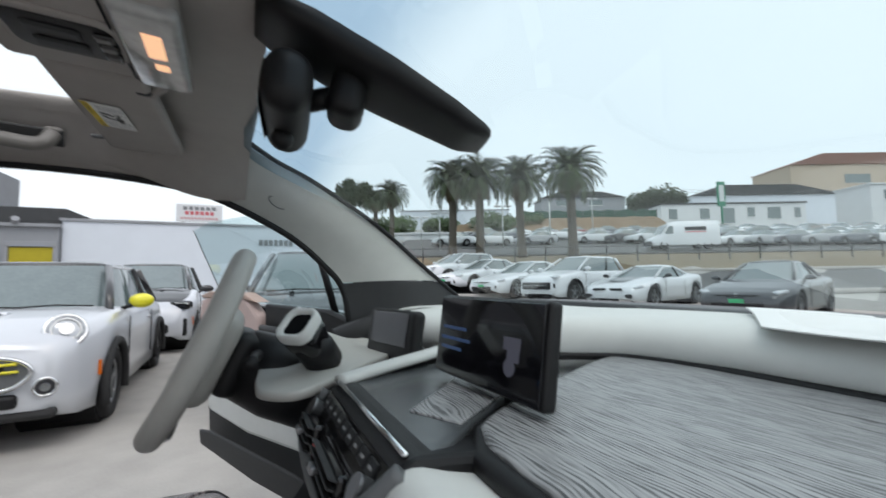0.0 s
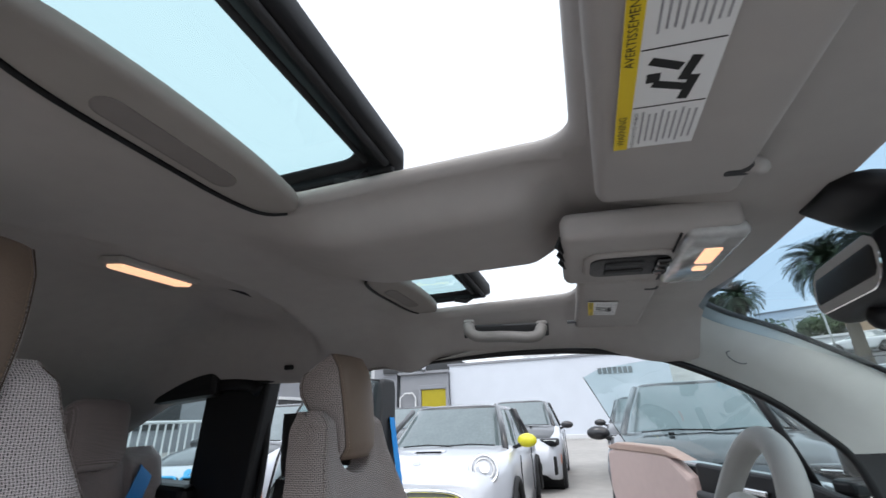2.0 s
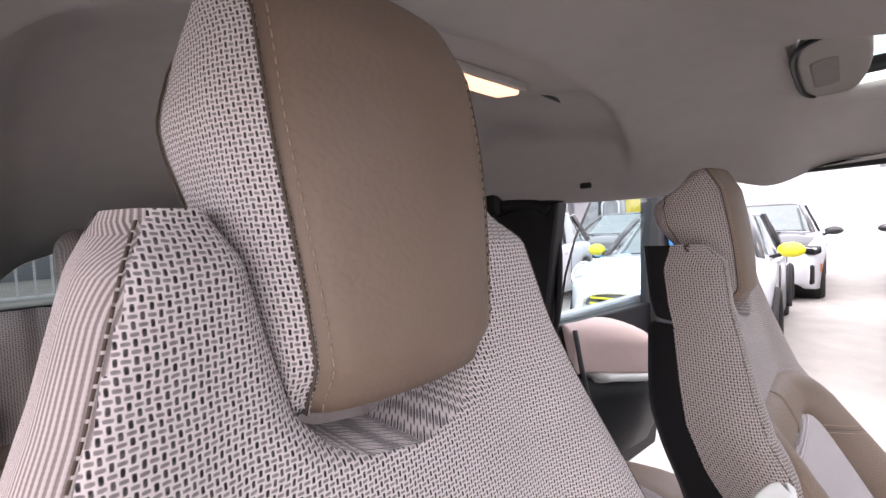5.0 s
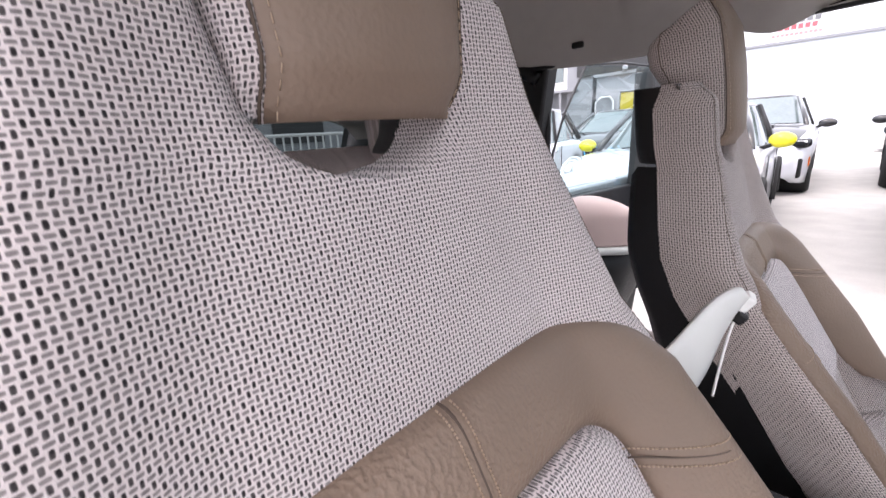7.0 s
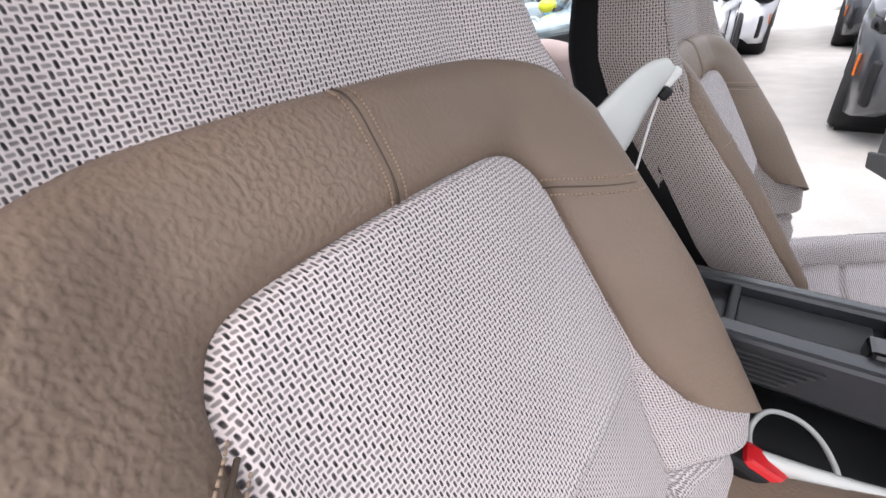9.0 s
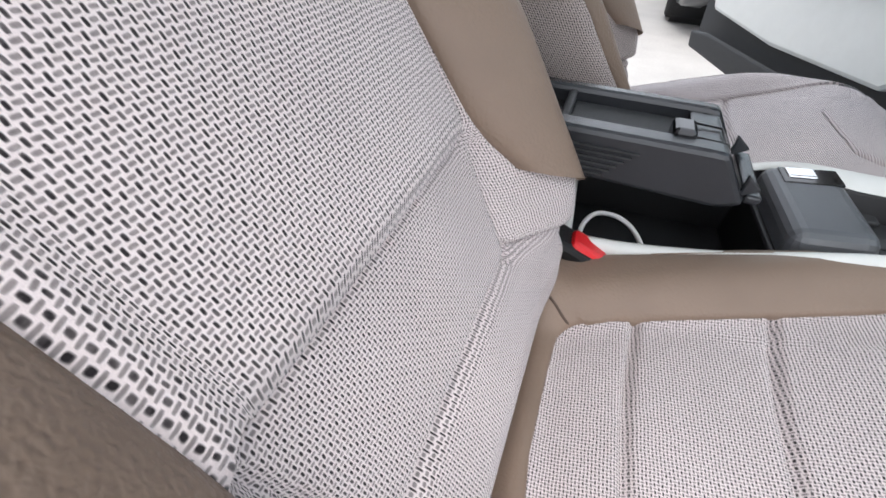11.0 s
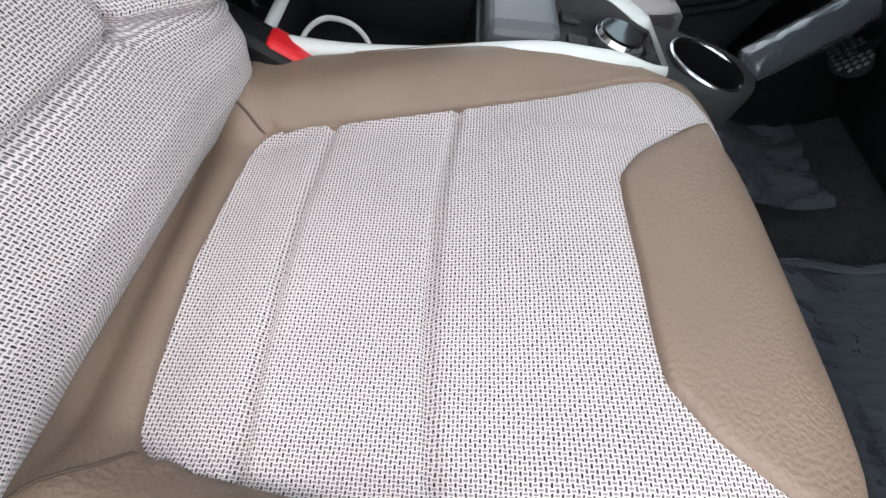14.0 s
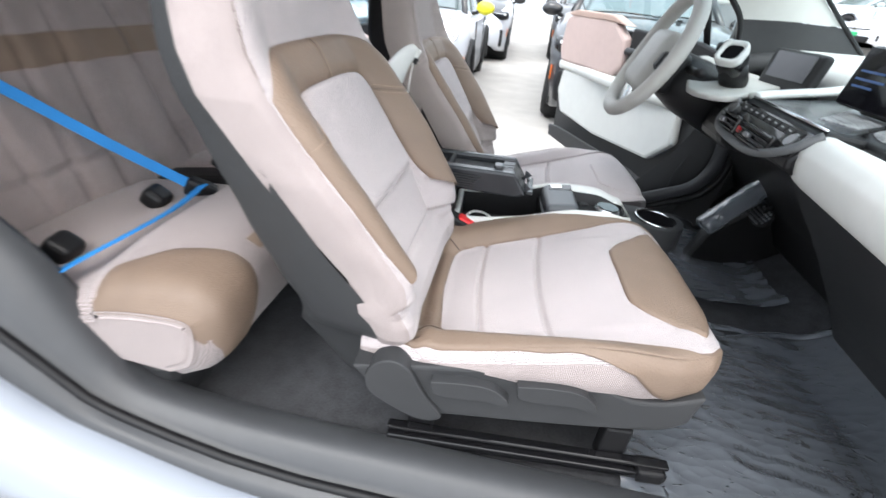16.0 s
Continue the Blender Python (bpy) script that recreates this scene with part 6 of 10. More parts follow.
# centre stack: vents, switches, chrome bar
stack = thing("centre_stack", "", "")
stack.parent = dash
tagged(stack, "black centre stack with air vents and chrome trim")
prism("housing", [(0.712, 0.918), (0.678, 0.934), (0.674, 0.955), (0.712, 1.006), (0.728, 1.012), (0.80, 1.004), (0.86, 0.985), (0.88, 0.90)], "y", -0.190, 0.140, M_BLACK, stack, bevel=0.008)
rim = curve_pts([(0.704, 0.150, 0.998), (0.676, 0.150, 0.962), (0.668, 0.132, 0.938), (0.664, 0.05, 0.930), (0.664, -0.06, 0.932), (0.667, -0.135, 0.950), (0.680, -0.178, 0.975), (0.710, -0.196, 1.006)], 50)
tube_ob("trim_rim", rim, 0.009, M_MGREY, stack, 10)
for vy, vw in ((0.088, 0.085), (-0.052, 0.130)):
    mv = pose(0.674, vy, 0.956, 0, 14, 0)
    block("vent_frame", (0.014, vw, 0.042), mv, M_GLOSS, stack, 0.005)
    for k in range(4):
        block("vent_slat", (0.020, vw - 0.008, 0.0024), mv @ pose(-0.006, 0, -0.0145 + 0.0096 * k, 0, 15, 0), M_DGREY, stack, 0.001)
    block("vent_tab", (0.012, 0.022, 0.010), mv @ pose(-0.016, 0.01, 0), M_STEEL, stack, 0.003)
block("hazard_switch", (0.008, 0.014, 0.014), pose(0.671, 0.028, 0.955, 0, 4, 0), M_RED, stack, 0.003)
face_m = pose(0.693, -0.025, 0.981, 0, -56.8, 0)
block("switch_panel", (0.050, 0.315, 0.003), face_m, M_GLOSS, stack, 0.001)
tube_ob("chrome_bar", [(0.720, -0.180, 1.0125), (0.720, 0.128, 1.0125)], 0.0035, M_CHROME, stack, 8)
for k in range(9):
    block("button", (0.016, 0.026, 0.004), face_m @ pose(0.012, -0.120 + 0.030 * k, 0.002), M_BLACK, stack, 0.0015)
    block("button_mark", (0.003, 0.010, 0.0006), face_m @ pose(0.012, -0.120 + 0.030 * k, 0.0043), M_GREYINK, stack, 0)
for yy in (0.140, -0.135):
    part("rotary_knob", cyl(bmesh.new(), 0.012, 0.016, face_m @ pose(-0.004, yy, 0.008), 24), M_DGREY, stack)
    part("knob_rim", cyl(bmesh.new(), 0.0125, 0.003, face_m @ pose(-0.004, yy, 0.0155), 24), M_STEEL, stack)
# driver side: pale shelf round the column and dark binnacle
slab("driver_shelf", [tuple(p) for p in curve_pts([(0.600, 0.24), (0.605, 0.175), (0.635, 0.132), (0.668, 0.126), (0.72, 0.170), (0.785, 0.236), (0.848, 0.292), (0.862, 0.312), (0.872, 0.40), (0.875, 0.52), (0.85, 0.58), (0.79, 0.58), (0.71, 0.52), (0.645, 0.42), (0.608, 0.31)], 72)][:-1], lambda x, y: 1.008 + 0.06 * (x - 0.66) + 0.05 * smooth01(y, 0.22, 0.42) * smooth01(x, 0.85, 0.70), 0.014, M_BEIGE, dash, "pale grey shelf round the steering column", 0.005)
block("binnacle", (0.22, 0.46, 0.12), pose(0.80, 0.36, 0.922, 0, 4, 0), M_BLACK, dash, 0.05, "black knee cover", 4)
tube_ob("end_bolster", [(0.80, 0.60, 1.015), (0.90, 0.58, 1.045), (1.02, 0.52, 1.06), (1.12, 0.45, 1.06)], [0.03, 0.035, 0.035, 0.03], M_DGREY, dash, 14)

# displays
cs = thing("centre_display", "wide black centre display standing on the dashboard", "display")
sm = pose(0.878, -0.046, 1.085, 0, 8, 2)
block("housing", (0.020, 0.262, 0.122), sm @ pose(0.012, 0, 0), M_BLACK, cs, 0.006, "", 3)
block("screen", (0.003, 0.254, 0.114), sm @ pose(-0.0012, 0, 0), M_SCREEN, cs, 0.001)
M_DIMBLUE = glow("dim_blue_light", (0.03, 0.07, 0.18), 0.10)
for k, (yy, zz, w) in enumerate(((0.075, 0.012, 0.07), (0.07, -0.004, 0.085), (0.08, -0.018, 0.06))):
    block("menu_line", (0.001, w, 0.0045), sm @ pose(-0.0034, yy, zz), M_DIMBLUE, cs, 0)
# a dim car picture as plain shapes
M_DIMGREY = glow("dim_grey_light", (0.06, 0.06, 0.08), 0.25)
block("picture_body", (0.001, 0.034, 0.016), sm @ pose(-0.0034, -0.072, 0.006), M_DIMGREY, cs, 0)
block("picture_body", (0.001, 0.024, 0.014), sm @ pose(-0.0034, -0.076, -0.008), M_DIMGREY, cs, 0)
part("picture_wheel", cyl(bmesh.new(), 0.011, 0.001, sm @ pose(-0.0036, -0.070, -0.022, 0, 90, 0), 20), M_DIMGREY, cs)
block("stand", (0.05, 0.16, 0.09), pose(0.93, -0.03, 1.03, 0, 20, 4), M_BLACK, cs, 0.02)
ic = thing("instrument_display", "black slab instrument display behind the steering wheel", "display")
im = pose(0.850, 0.304, 1.066, 0, 10, 12)
block("housing", (0.028, 0.190, 0.104), im @ pose(0.020, 0, -0.006), M_BLACK, ic, 0.012, "", 4)
block("screen", (0.003, 0.140, 0.066), im @ pose(0.0046, 0.0, 0.006), plain("dim_lcd", (0.10, 0.10, 0.11), 0.2, vary=0.05), ic, 0.001)
block("foot", (0.06, 0.12, 0.06), pose(0.885, 0.305, 1.005, 0, 0, 12), M_BLACK, ic, 0.015)

# ---- steering wheel ----
sw = thing("steering_wheel", "pale grey leather steering wheel with dark hub", "steering wheel")
W_M = pose(0.515, 0.345, 1.060, 0, -65, 0)  # local z is the wheel's axis
ring = [W_M @ Vector((0.168 * math.cos(a), 0.168 * math.sin(a), 0.006 * math.cos(2 * a))) for a in np.linspace(0, 2 * math.pi, 73)[:-1]]
M_WHEEL = plain("grey_wheel_leather", (0.40, 0.39, 0.365), 0.55, vary=0.06, bump=0.3, bump_scale=900)
v, f = tube(ring, 0.0205, 16, closed=True)
mesh_ob("rim", v, f, M_WHEEL, sw, "pale grey leather rim")
bm = rbox(bmesh.new(), (0.17, 0.19, 0.070), W_M @ pose(-0.01, 0, -0.014), 0.030, 4)
part("airbag_pad", bm, M_WHEEL, sw, smooth=True)
bm = rbox(bmesh.new(), (0.12, 0.13, 0.05), W_M @ pose(-0.01, 0, -0.062), 0.022, 4)
part("hub", bm, M_BLACK, sw, smooth=True)
for dy in (-1, 1):
    bm = rbox(bmesh.new(), (0.050, 0.11, 0.022), W_M @ pose(0.0, dy * 0.12, -0.008, -8 * dy, 0, 0), 0.009, 3)
    part("spoke", bm, M_DGREY, sw, smooth=True)
    block("spoke_buttons", (0.038, 0.035, 0.006), W_M @ pose(0.0, dy * 0.095, 0.006), M_BLACK, sw, 0.003)
bm = rbox(bmesh.new(), (0.10, 0.05, 0.02), W_M @ pose(-0.12, 0, -0.010, 0, -8, 0), 0.009, 3)
part("spoke", bm, M_CHROME, sw, smooth=True)
part("badge", cyl(bmesh.new(), 0.02, 0.004, W_M @ pose(-0.005, 0, 0.017), 24), M_CHROME, sw)
sc = thing("steering_column", "black steering column with stalks and ring-topped selector", "steering column")
tube_ob("column", [W_M @ Vector((-0.01, 0, -0.07)), W_M @ Vector((-0.012, 0, -0.14)), W_M @ Vector((-0.012, 0, -0.30))], [0.065, 0.078, 0.08], M_BLACK, sc, 20)
tube_ob("stalk", [W_M @ Vector((0.02, -0.05, -0.09)), W_M @ Vector((0.02, -0.14, -0.08)), W_M @ Vector((0.022, -0.19, -0.075))], [0.010, 0.009, 0.012], M_BLACK, sc, 10)
tube_ob("stalk", [W_M @ Vector((0.02, 0.05, -0.09)), W_M @ Vector((0.02, 0.17, -0.08))], 0.009, M_BLACK, sc, 10)
# selector: thick arm with a pale ring on top
tube_ob("selector_arm", [(0.72, 0.27, 1.02), (0.70, 0.25, 1.05), (0.682, 0.232, 1.070)], [0.034, 0.034, 0.030], M_BLACK, sc, 16)
SM = look((0.665, 0.215, 1.098), (0.20, -0.22, 1.75))
sq = rr_loop(-0.028, 0.028, -0.029, 0.029, 0.017)
v, f = loft([[SM @ Vector((x * k, y * k, z)) for x, y in sq] for k, z in ((1.05, 0.022), (1.14, 0.012), (1.16, 0.002), (1.12, -0.005), (0.98, -0.006), (0.80, -0.002), (0.74, 0.004))])
mesh_ob("selector_rim", v, f, M_LGREY, sc, "pale grey rim of the drive selector")
v, f = loft([[SM @ Vector((x * k, y * k, z)) for x, y in sq] for k, z in ((0.80, 0.006), (0.78, 0.001), (0.70, 0.001))], cap=True)
mesh_ob("selector_face", v, f, M_MATT, sc)
v, f = loft([[SM @ Vector((x * k, y * k, z)) for x, y in sq] for k, z in ((0.70, 0.075), (0.98, 0.055), (1.12, 0.030), (1.10, 0.016), (1.0, 0.012))], cap=True)
mesh_ob("selector_pod", v, f, M_GLOSS, sc, "black selector pod")
tube_ob("selector_tip", [SM @ Vector((0.028, 0.030, 0.012)), SM @ Vector((0.034, 0.046, 0.014))], [0.014, 0.006], M_LGREY, sc, 10)

# ---- centre console ----
con = thing("centre_console", "centre console, pale rim, black bin, control knob and cup holder", "console")
C_M = pose(0.30, -0.01, 0, 0, 0, 4) @ pose(-0.30, 0.01, 0)


def con_w(x):
    return float(np.interp(x, [-0.05, 0.05, 0.3, 0.42, 0.50, 0.56], [0.085, 0.095, 0.098, 0.088, 0.060, 0.035]))


rim_o = [(x, -0.018 - con_w(x)) for x in np.linspace(0.03, 0.47, 24)]
rim_o2 = [(x, -0.018 + con_w(x)) for x in np.linspace(0.47, 0.03, 24)]
lo = rim_o + rim_o2
def rim_ring(off, z):
    rr = []
    for x, y in lo:
        k = 1 if y > -0.018 else -1
        wider = 1 + 2.4 * smooth01(x, 0.28, 0.35) * (k > 0)
        up = 0.012 * smooth01(x, 0.1, 0.35) + 0.013 * smooth01(x, 0.20, 0.34) - 0.016 * smooth01(x, 0.40, 0.47) - 0.026 * (1 - smooth01(x, 0.05, 0.34)) * (z > 0.65)
        rr.append(C_M @ Vector((max(x, 0.036 + 1.0 * off), y - k * off * wider, z + up)))
    return rr


v, f = loft([rim_ring(*q) for q in ((0.0, 0.60), (0.0, 0.718), (0.003, 0.725), (0.008, 0.728), (0.013, 0.726), (0.015, 0.721))])
mesh_ob("pale_rim", v, f, M_LGREY, con, "pale grey console rim")
v, f = loft([rim_ring(*q) for q in ((0.0152, 0.7205), (0.016, 0.718), (0.018, 0.60))])
mesh_ob("bin_lining", v, f, M_BLACK, con, "black console bin lining")
block("bin_floor", (0.27, 0.165, 0.01), C_M @ pose(0.14, -0.018, 0.628), M_BLACK, con, 0.002)
block("bin_front", (0.02, 0.16, 0.08), C_M @ pose(0.270, -0.018, 0.670), M_BLACK, con, 0.004)
dk = curve_pts([(0.335, -0.094), (0.40, -0.089), (0.46, -0.080), (0.52, -0.066), (0.58, -0.058), (0.622, -0.036), (0.640, 0.002), (0.628, 0.038), (0.592, 0.060), (0.54, 0.062), (0.48, 0.050), (0.42, 0.036), (0.335, 0.030)], 60)
mid = Vector((0.48, -0.012, 0))
rings = []
for ins, z in ((0.94, 0.640), (1.0, 0.655), (1.0, 0.710), (0.985, 0.716), (0.96, 0.718)):
    rings.append([C_M @ Vector((mid.x + (p[0] - mid.x) * ins, mid.y + (p[1] - mid.y) * ins, z - 0.014 * smooth01(p[0], 0.44, 0.60))) for p in dk])
hub = Vector((0.566, 0.0003, 0))
for r, dz in ((0.051, 0.0), (0.048, -0.004), (0.043, -0.050), (0.012, -0.052)):
    ring = []
    for p in dk:
        d = (Vector((p[0], p[1], 0)) - hub).normalized()
        ring.append(C_M @ Vector((hub.x + r * d.x, hub.y + 0.95 * r * d.y, 0.7055 + dz)))
    rings.append(ring)
v, f = loft(rings)
cut = 6 * len(dk)
mesh_ob("control_deck", v, [q for q in f if min(q) < cut - len(dk)], M_DGREY, con, "dark grey control deck with a round well")
mesh_ob("cup_well", v, [q for q in f if min(q) >= cut - len(dk)], M_MATT, con, "black lining of the cup well")
# folding lid block with a latch window
bm = rbox(bmesh.new(), (0.082, 0.148, 0.050), C_M @ pose(0.306, -0.013, 0.724, 0, -6, 0), 0.016, 4)
part("phone_box", bm, plain("soft_grey_trim", (0.085, 0.090, 0.098), 0.36, vary=0.08, bump=0.15, bump_scale=1400), con, "grey lidded phone box")
block("latch_window", (0.060, 0.034, 0.003), C_M @ pose(0.308, 0.034, 0.7492, 0, -6, 0), M_GLOSS, con, 0.001)
block("latch", (0.030, 0.020, 0.004), C_M @ pose(0.299, 0.038, 0.7500, 0, -6, 0), M_CHROME, con, 0.002)
# control knob
kn = thing("control_knob", "", "")
kn.parent = con
tagged(kn, "silver-ringed rotary control knob")
km = C_M @ pose(0.4274, -0.0229, 0.712, 0, 5, 0)
part("skirt", cyl(bmesh.new(), 0.033, 0.018, km @ pose(0, 0, 0.006), 36, 0.031), M_CHROME, kn)
part("cap", cyl(bmesh.new(), 0.026, 0.006, km @ pose(0, 0, 0.020), 36), M_GLOSS, kn)
part("rim", cyl(bmesh.new(), 0.030, 0.006, km @ pose(0, 0, 0.017), 36, 0.027), M_CHROME, kn)
for k in range(4):
    block("button", (0.012, 0.020, 0.006), C_M @ pose(0.482 - 0.004 * k, -0.052 + 0.018 * k, 0.7165), M_DGREY, con, 0.002)
for k in range(4):
    block("button_line", (0.011, 0.0016, 0.001), C_M @ pose(0.478, -0.058 + 0.012 * k, 0.7205), M_WHITE, con, 0)
for xx, yy in ((0.374, -0.060), (0.374, 0.012), (0.378, -0.036)):
    block("button", (0.024, 0.020, 0.006), C_M @ pose(xx, yy, 0.7195), M_DGREY, con, 0.002)
# cup holder
cup = thing("cup_holder", "", "")
cup.parent = con
tagged(cup, "black cup holder with chrome ring")
um = C_M @ pose(0.566, 0.0003, 0.7045, 0, 6, 0)
rg = [um @ Vector((0.052 * math.cos(a), 0.049 * math.sin(a), 0.001)) for a in np.linspace(0, 2 * math.pi, 49)[:-1]]
tube_ob("ring", rg, 0.0035, M_CHROME, cup, 8, closed=True)
part("floor", cyl(bmesh.new(), 0.043, 0.003, um @ pose(0, 0, -0.050), 32), M_RUBBER, cup)

# armrest box between the seats
arm = thing("armrest_box", "dark grey armrest box with open tray top and slatted side", "armrest")
M_ARM = plain("satin_dark_trim", (0.026, 0.028, 0.032), 0.20, vary=0.1, bump=0.15, bump_scale=1400)
AY0, AY1 = -0.086, 0.036


def arm_side(top):
    return [(-0.14, 0.760), (0.19, 0.752), (0.214, 0.762), (0.180 + (0.812 - top) * 0.6, top), (0.165, top + 0.0006), (-0.14, top)]


prism("body", arm_side(0.797), "y", AY0 + 0.001, AY1 - 0.001, M_ARM, arm, bevel=0.006)
prism("tray_side", arm_side(0.813), "y", AY0, AY0 + 0.030, M_ARM, arm, bevel=0.006)
prism("tray_side", arm_side(0.816), "y", AY1 - 0.022, AY1, M_ARM, arm, bevel=0.006)
prism("tray_end", [(0.150, 0.79), (0.192, 0.79), (0.178, 0.811), (0.146, 0.8115)], "y", AY0 + 0.02, AY1 - 0.02, M_ARM, arm, bevel=0.004)
block("tray_end", (0.010, 0.08, 0.020), pose(0.015, -0.022, 0.802), M_DGREY, arm, 0.003)
block("tray_floor", (0.118, 0.066, 0.004), pose(0.080, -0.022, 0.799), M_DGREY, arm, 0.0015)
block("latch", (0.024, 0.034, 0.024), pose(0.138, -0.046, 0.808), M_GLOSS, arm, 0.005)
tube_ob("latch_loop", [(0.150, -0.060, 0.8135), (0.176, -0.060, 0.8125), (0.176, -0.028, 0.8135), (0.150, -0.028, 0.8145)], 0.0012, M_BLACK, arm, 6)
block("hinge", (0.016, 0.10, 0.010), pose(0.222, -0.025, 0.764), M_ARM, arm, 0.003)
for yy in (-0.07, 0.02):
    prism("hinge_ear", [(0.208, 0.764), (0.226, 0.776), (0.208, 0.790)], "y", yy - 0.004, yy + 0.004, M_ARM, arm, bevel=0.002)
for k in range(6):
    block("slat", (0.105 - 0.006 * k, 0.004, 0.0022), pose(0.048 - 0.003 * k, AY0 - 0.0012, 0.796 - 0.0062 * k), M_DGREY, arm, 0.0006)
block("post", (0.12, 0.10, 0.16), pose(-0.085, -0.02, 0.69), M_BLACK, arm, 0.01)
block("base", (0.46, 0.15, 0.22), pose(0.10, -0.012, 0.508, 0, 0, 4), M_BLACK, arm, 0.01)

# driver's belt: grey webbing flap with its tongue, hooked beside the seat
fa = thing("seat_belt_stalk", "pale grey belt loop with metal tongue hung beside the driver seat", "seat belt")
one = curve_pts([(-0.162, -0.118, 0.995), (-0.138, -0.092, 1.033), (-0.119, -0.035, 1.060), (-0.105, 0.006, 1.065), (-0.098, 0.018, 1.055)], 24)
two = curve_pts([(-0.132, -0.078, 0.945), (-0.117, -0.045, 0.985), (-0.111, -0.012, 1.014), (-0.104, 0.014, 1.034), (-0.099, 0.022, 1.038)], 24)
rings = []
for a, b in zip(one, two):
    a, b = Vector(a), Vector(b)
    out = Vector((0.9, -0.35, 0.3)).normalized()
    arch = [a + (b - a) * k / 6 + out * 0.006 * math.sin(math.pi * k / 6) for k in range(7)]
    rings.append(arch + [p - out * 0.004 for p in arch[::-1]])
v, f = loft(rings, cap=True)
mesh_ob("loop", v, f, M_LGREY, fa, "pale grey broad webbing flap")
block("tongue", (0.010, 0.026, 0.020), pose(-0.099, 0.026, 1.043, 0, 35, 10), M_WHITE, fa, 0.003, "white tongue")
block("tongue_cover", (0.012, 0.030, 0.014), pose(-0.103, 0.024, 1.028, 0, 35, 10), M_BLACK, fa, 0.003)
wr = thing("white_wire", "thin white wire hanging beside the driver seat", "cable")
tube_ob("cord", curve_pts([(-0.106, 0.014, 1.026), (-0.110, 0.004, 0.995), (-0.114, -0.012, 0.940)], 20), 0.0015, M_WHITE, wr, 8)

# red belt buckle and white cable
bk = thing("belt_buckle", "black seat belt buckle with red release button", "belt buckle")
BM = pose(0.060, -0.130, 0.693, 0, 24, 4)
block("body", (0.095, 0.040, 0.030), BM @ pose(-0.012, 0, -0.006), M_BLACK, bk, 0.007)
block("button", (0.046, 0.030, 0.018), BM @ pose(0.018, 0, 0.006), M_RED, bk, 0.006, "red release button")
block("stem", (0.03, 0.02, 0.10), pose(0.03, -0.123, 0.635, 0, -10, 0), M_BLACK, bk, 0.004)
cb = thing("white_cable", "thin white cable loop lying in the console bin", "cable")
tube_ob("cord", curve_pts([(0.085, -0.095, 0.645), (0.070, -0.072, 0.660), (0.072, -0.045, 0.666), (0.086, -0.022, 0.668), (0.112, -0.017, 0.666), (0.134, -0.028, 0.660), (0.150, -0.048, 0.650), (0.160, -0.070, 0.638)], 40), 0.0032, M_WHITE, cb, 10)


# ---- floor, sills, rear seat ----
fl = thing("cabin_floor", "black carpeted cabin floor with clear protective film", "floor", kind="structure")
gx, gy = np.linspace(-0.75, 1.40, 60), np.linspace(-0.64, 0.66, 40)


def floor_z(x, y):
    z = 0.415 + 0.20 * smooth01(x, 0.95, 1.30)
    return z + 0.03 * math.exp(-((y / 0.12) ** 2)) * (x < 0.6)


vs = [(x, y, floor_z(x, y)) for x in gx for y in gy]
fs = [(i * 40 + j, (i + 1) * 40 + j, (i + 1) * 40 + j + 1, i * 40 + j + 1) for i in range(59) for j in range(39)]
mesh_ob("carpet", vs, fs, M_CARPET, fl, "black cabin carpet")
mesh_ob("underbody", [(x, y, 0.30) for x, y in ((-0.8, -0.7), (1.4, -0.7), (1.4, 0.72), (-0.8, 0.72))], [(3, 2, 1, 0)], M_BLACK, fl)
rng = random.Random(11)


def film(name, x0, x1, y0, y1, lift, label):
    ob = thing(name, label, "floor film")
    nx, ny = 90, 80
    vs = []
    for i in range(nx):
        for j in range(ny):
            x, y = x0 + (x1 - x0) * i / (nx - 1), y0 + (y1 - y0) * j / (ny - 1)
            h = noise.fractal(Vector((x * 9, y * 9, 3.1)), 1.0, 2.0, 4) * 0.003
            h += 0.004 * (1 - min(1.0, abs(noise.noise(Vector((x * 8 + 3, y * 13, 1.7)))) * 2.2)) ** 4
            h += 0.03 * abs(noise.noise(Vector((x * 5, y * 14, 0)))) * smooth01(min(i, nx - 1 - i, j, ny - 1 - j), 16, 0)
            vs.append((x + 0.01 * noise.noise(Vector((y * 7, 1, 0))), y + 0.01 * noise.noise(Vector((x * 7, 2, 0))), floor_z(x, y) + lift + max(h, -0.003)))
    fs = [(i * ny + j, (i + 1) * ny + j, (i + 1) * ny + j + 1, i * ny + j + 1) for i in range(nx - 1) for j in range(ny - 1)]
    mesh_ob("sheet", vs, fs, M_FILM, ob)
    return ob


f1 = film("protective_film_sheet", 0.46, 1.15, -0.62, -0.055, 0.012, "crinkled clear protective film over the black passenger carpet")
film("protective_film_sheet", 0.48, 1.03, 0.09, 0.60, 0.016, "crinkled clear protective film over the black driver carpet")
for x, y, rot, txt in ((0.790, -0.452, -10, "DEALER MUST REMOVE"), (0.768, -0.484, -10, "PROTECTIVE COVER"), (0.908, -0.413, -92, "DEALER MUST REMOVE"), (0.943, -0.404, -92, "PROTECTIVE COVER"),
                       (0.823, -0.262, -3, "DEALER MUST REMOVE"), (0.812, -0.292, -3, "PROTECTIVE COVER"), (0.80, -0.105, 0, "DEALER MUST REMOVE")):
    text_part("printed_word", txt, 0.0175, pose(x, y, floor_z(x, y) + 0.022, 0, 0, rot), M_PRINT, f1)
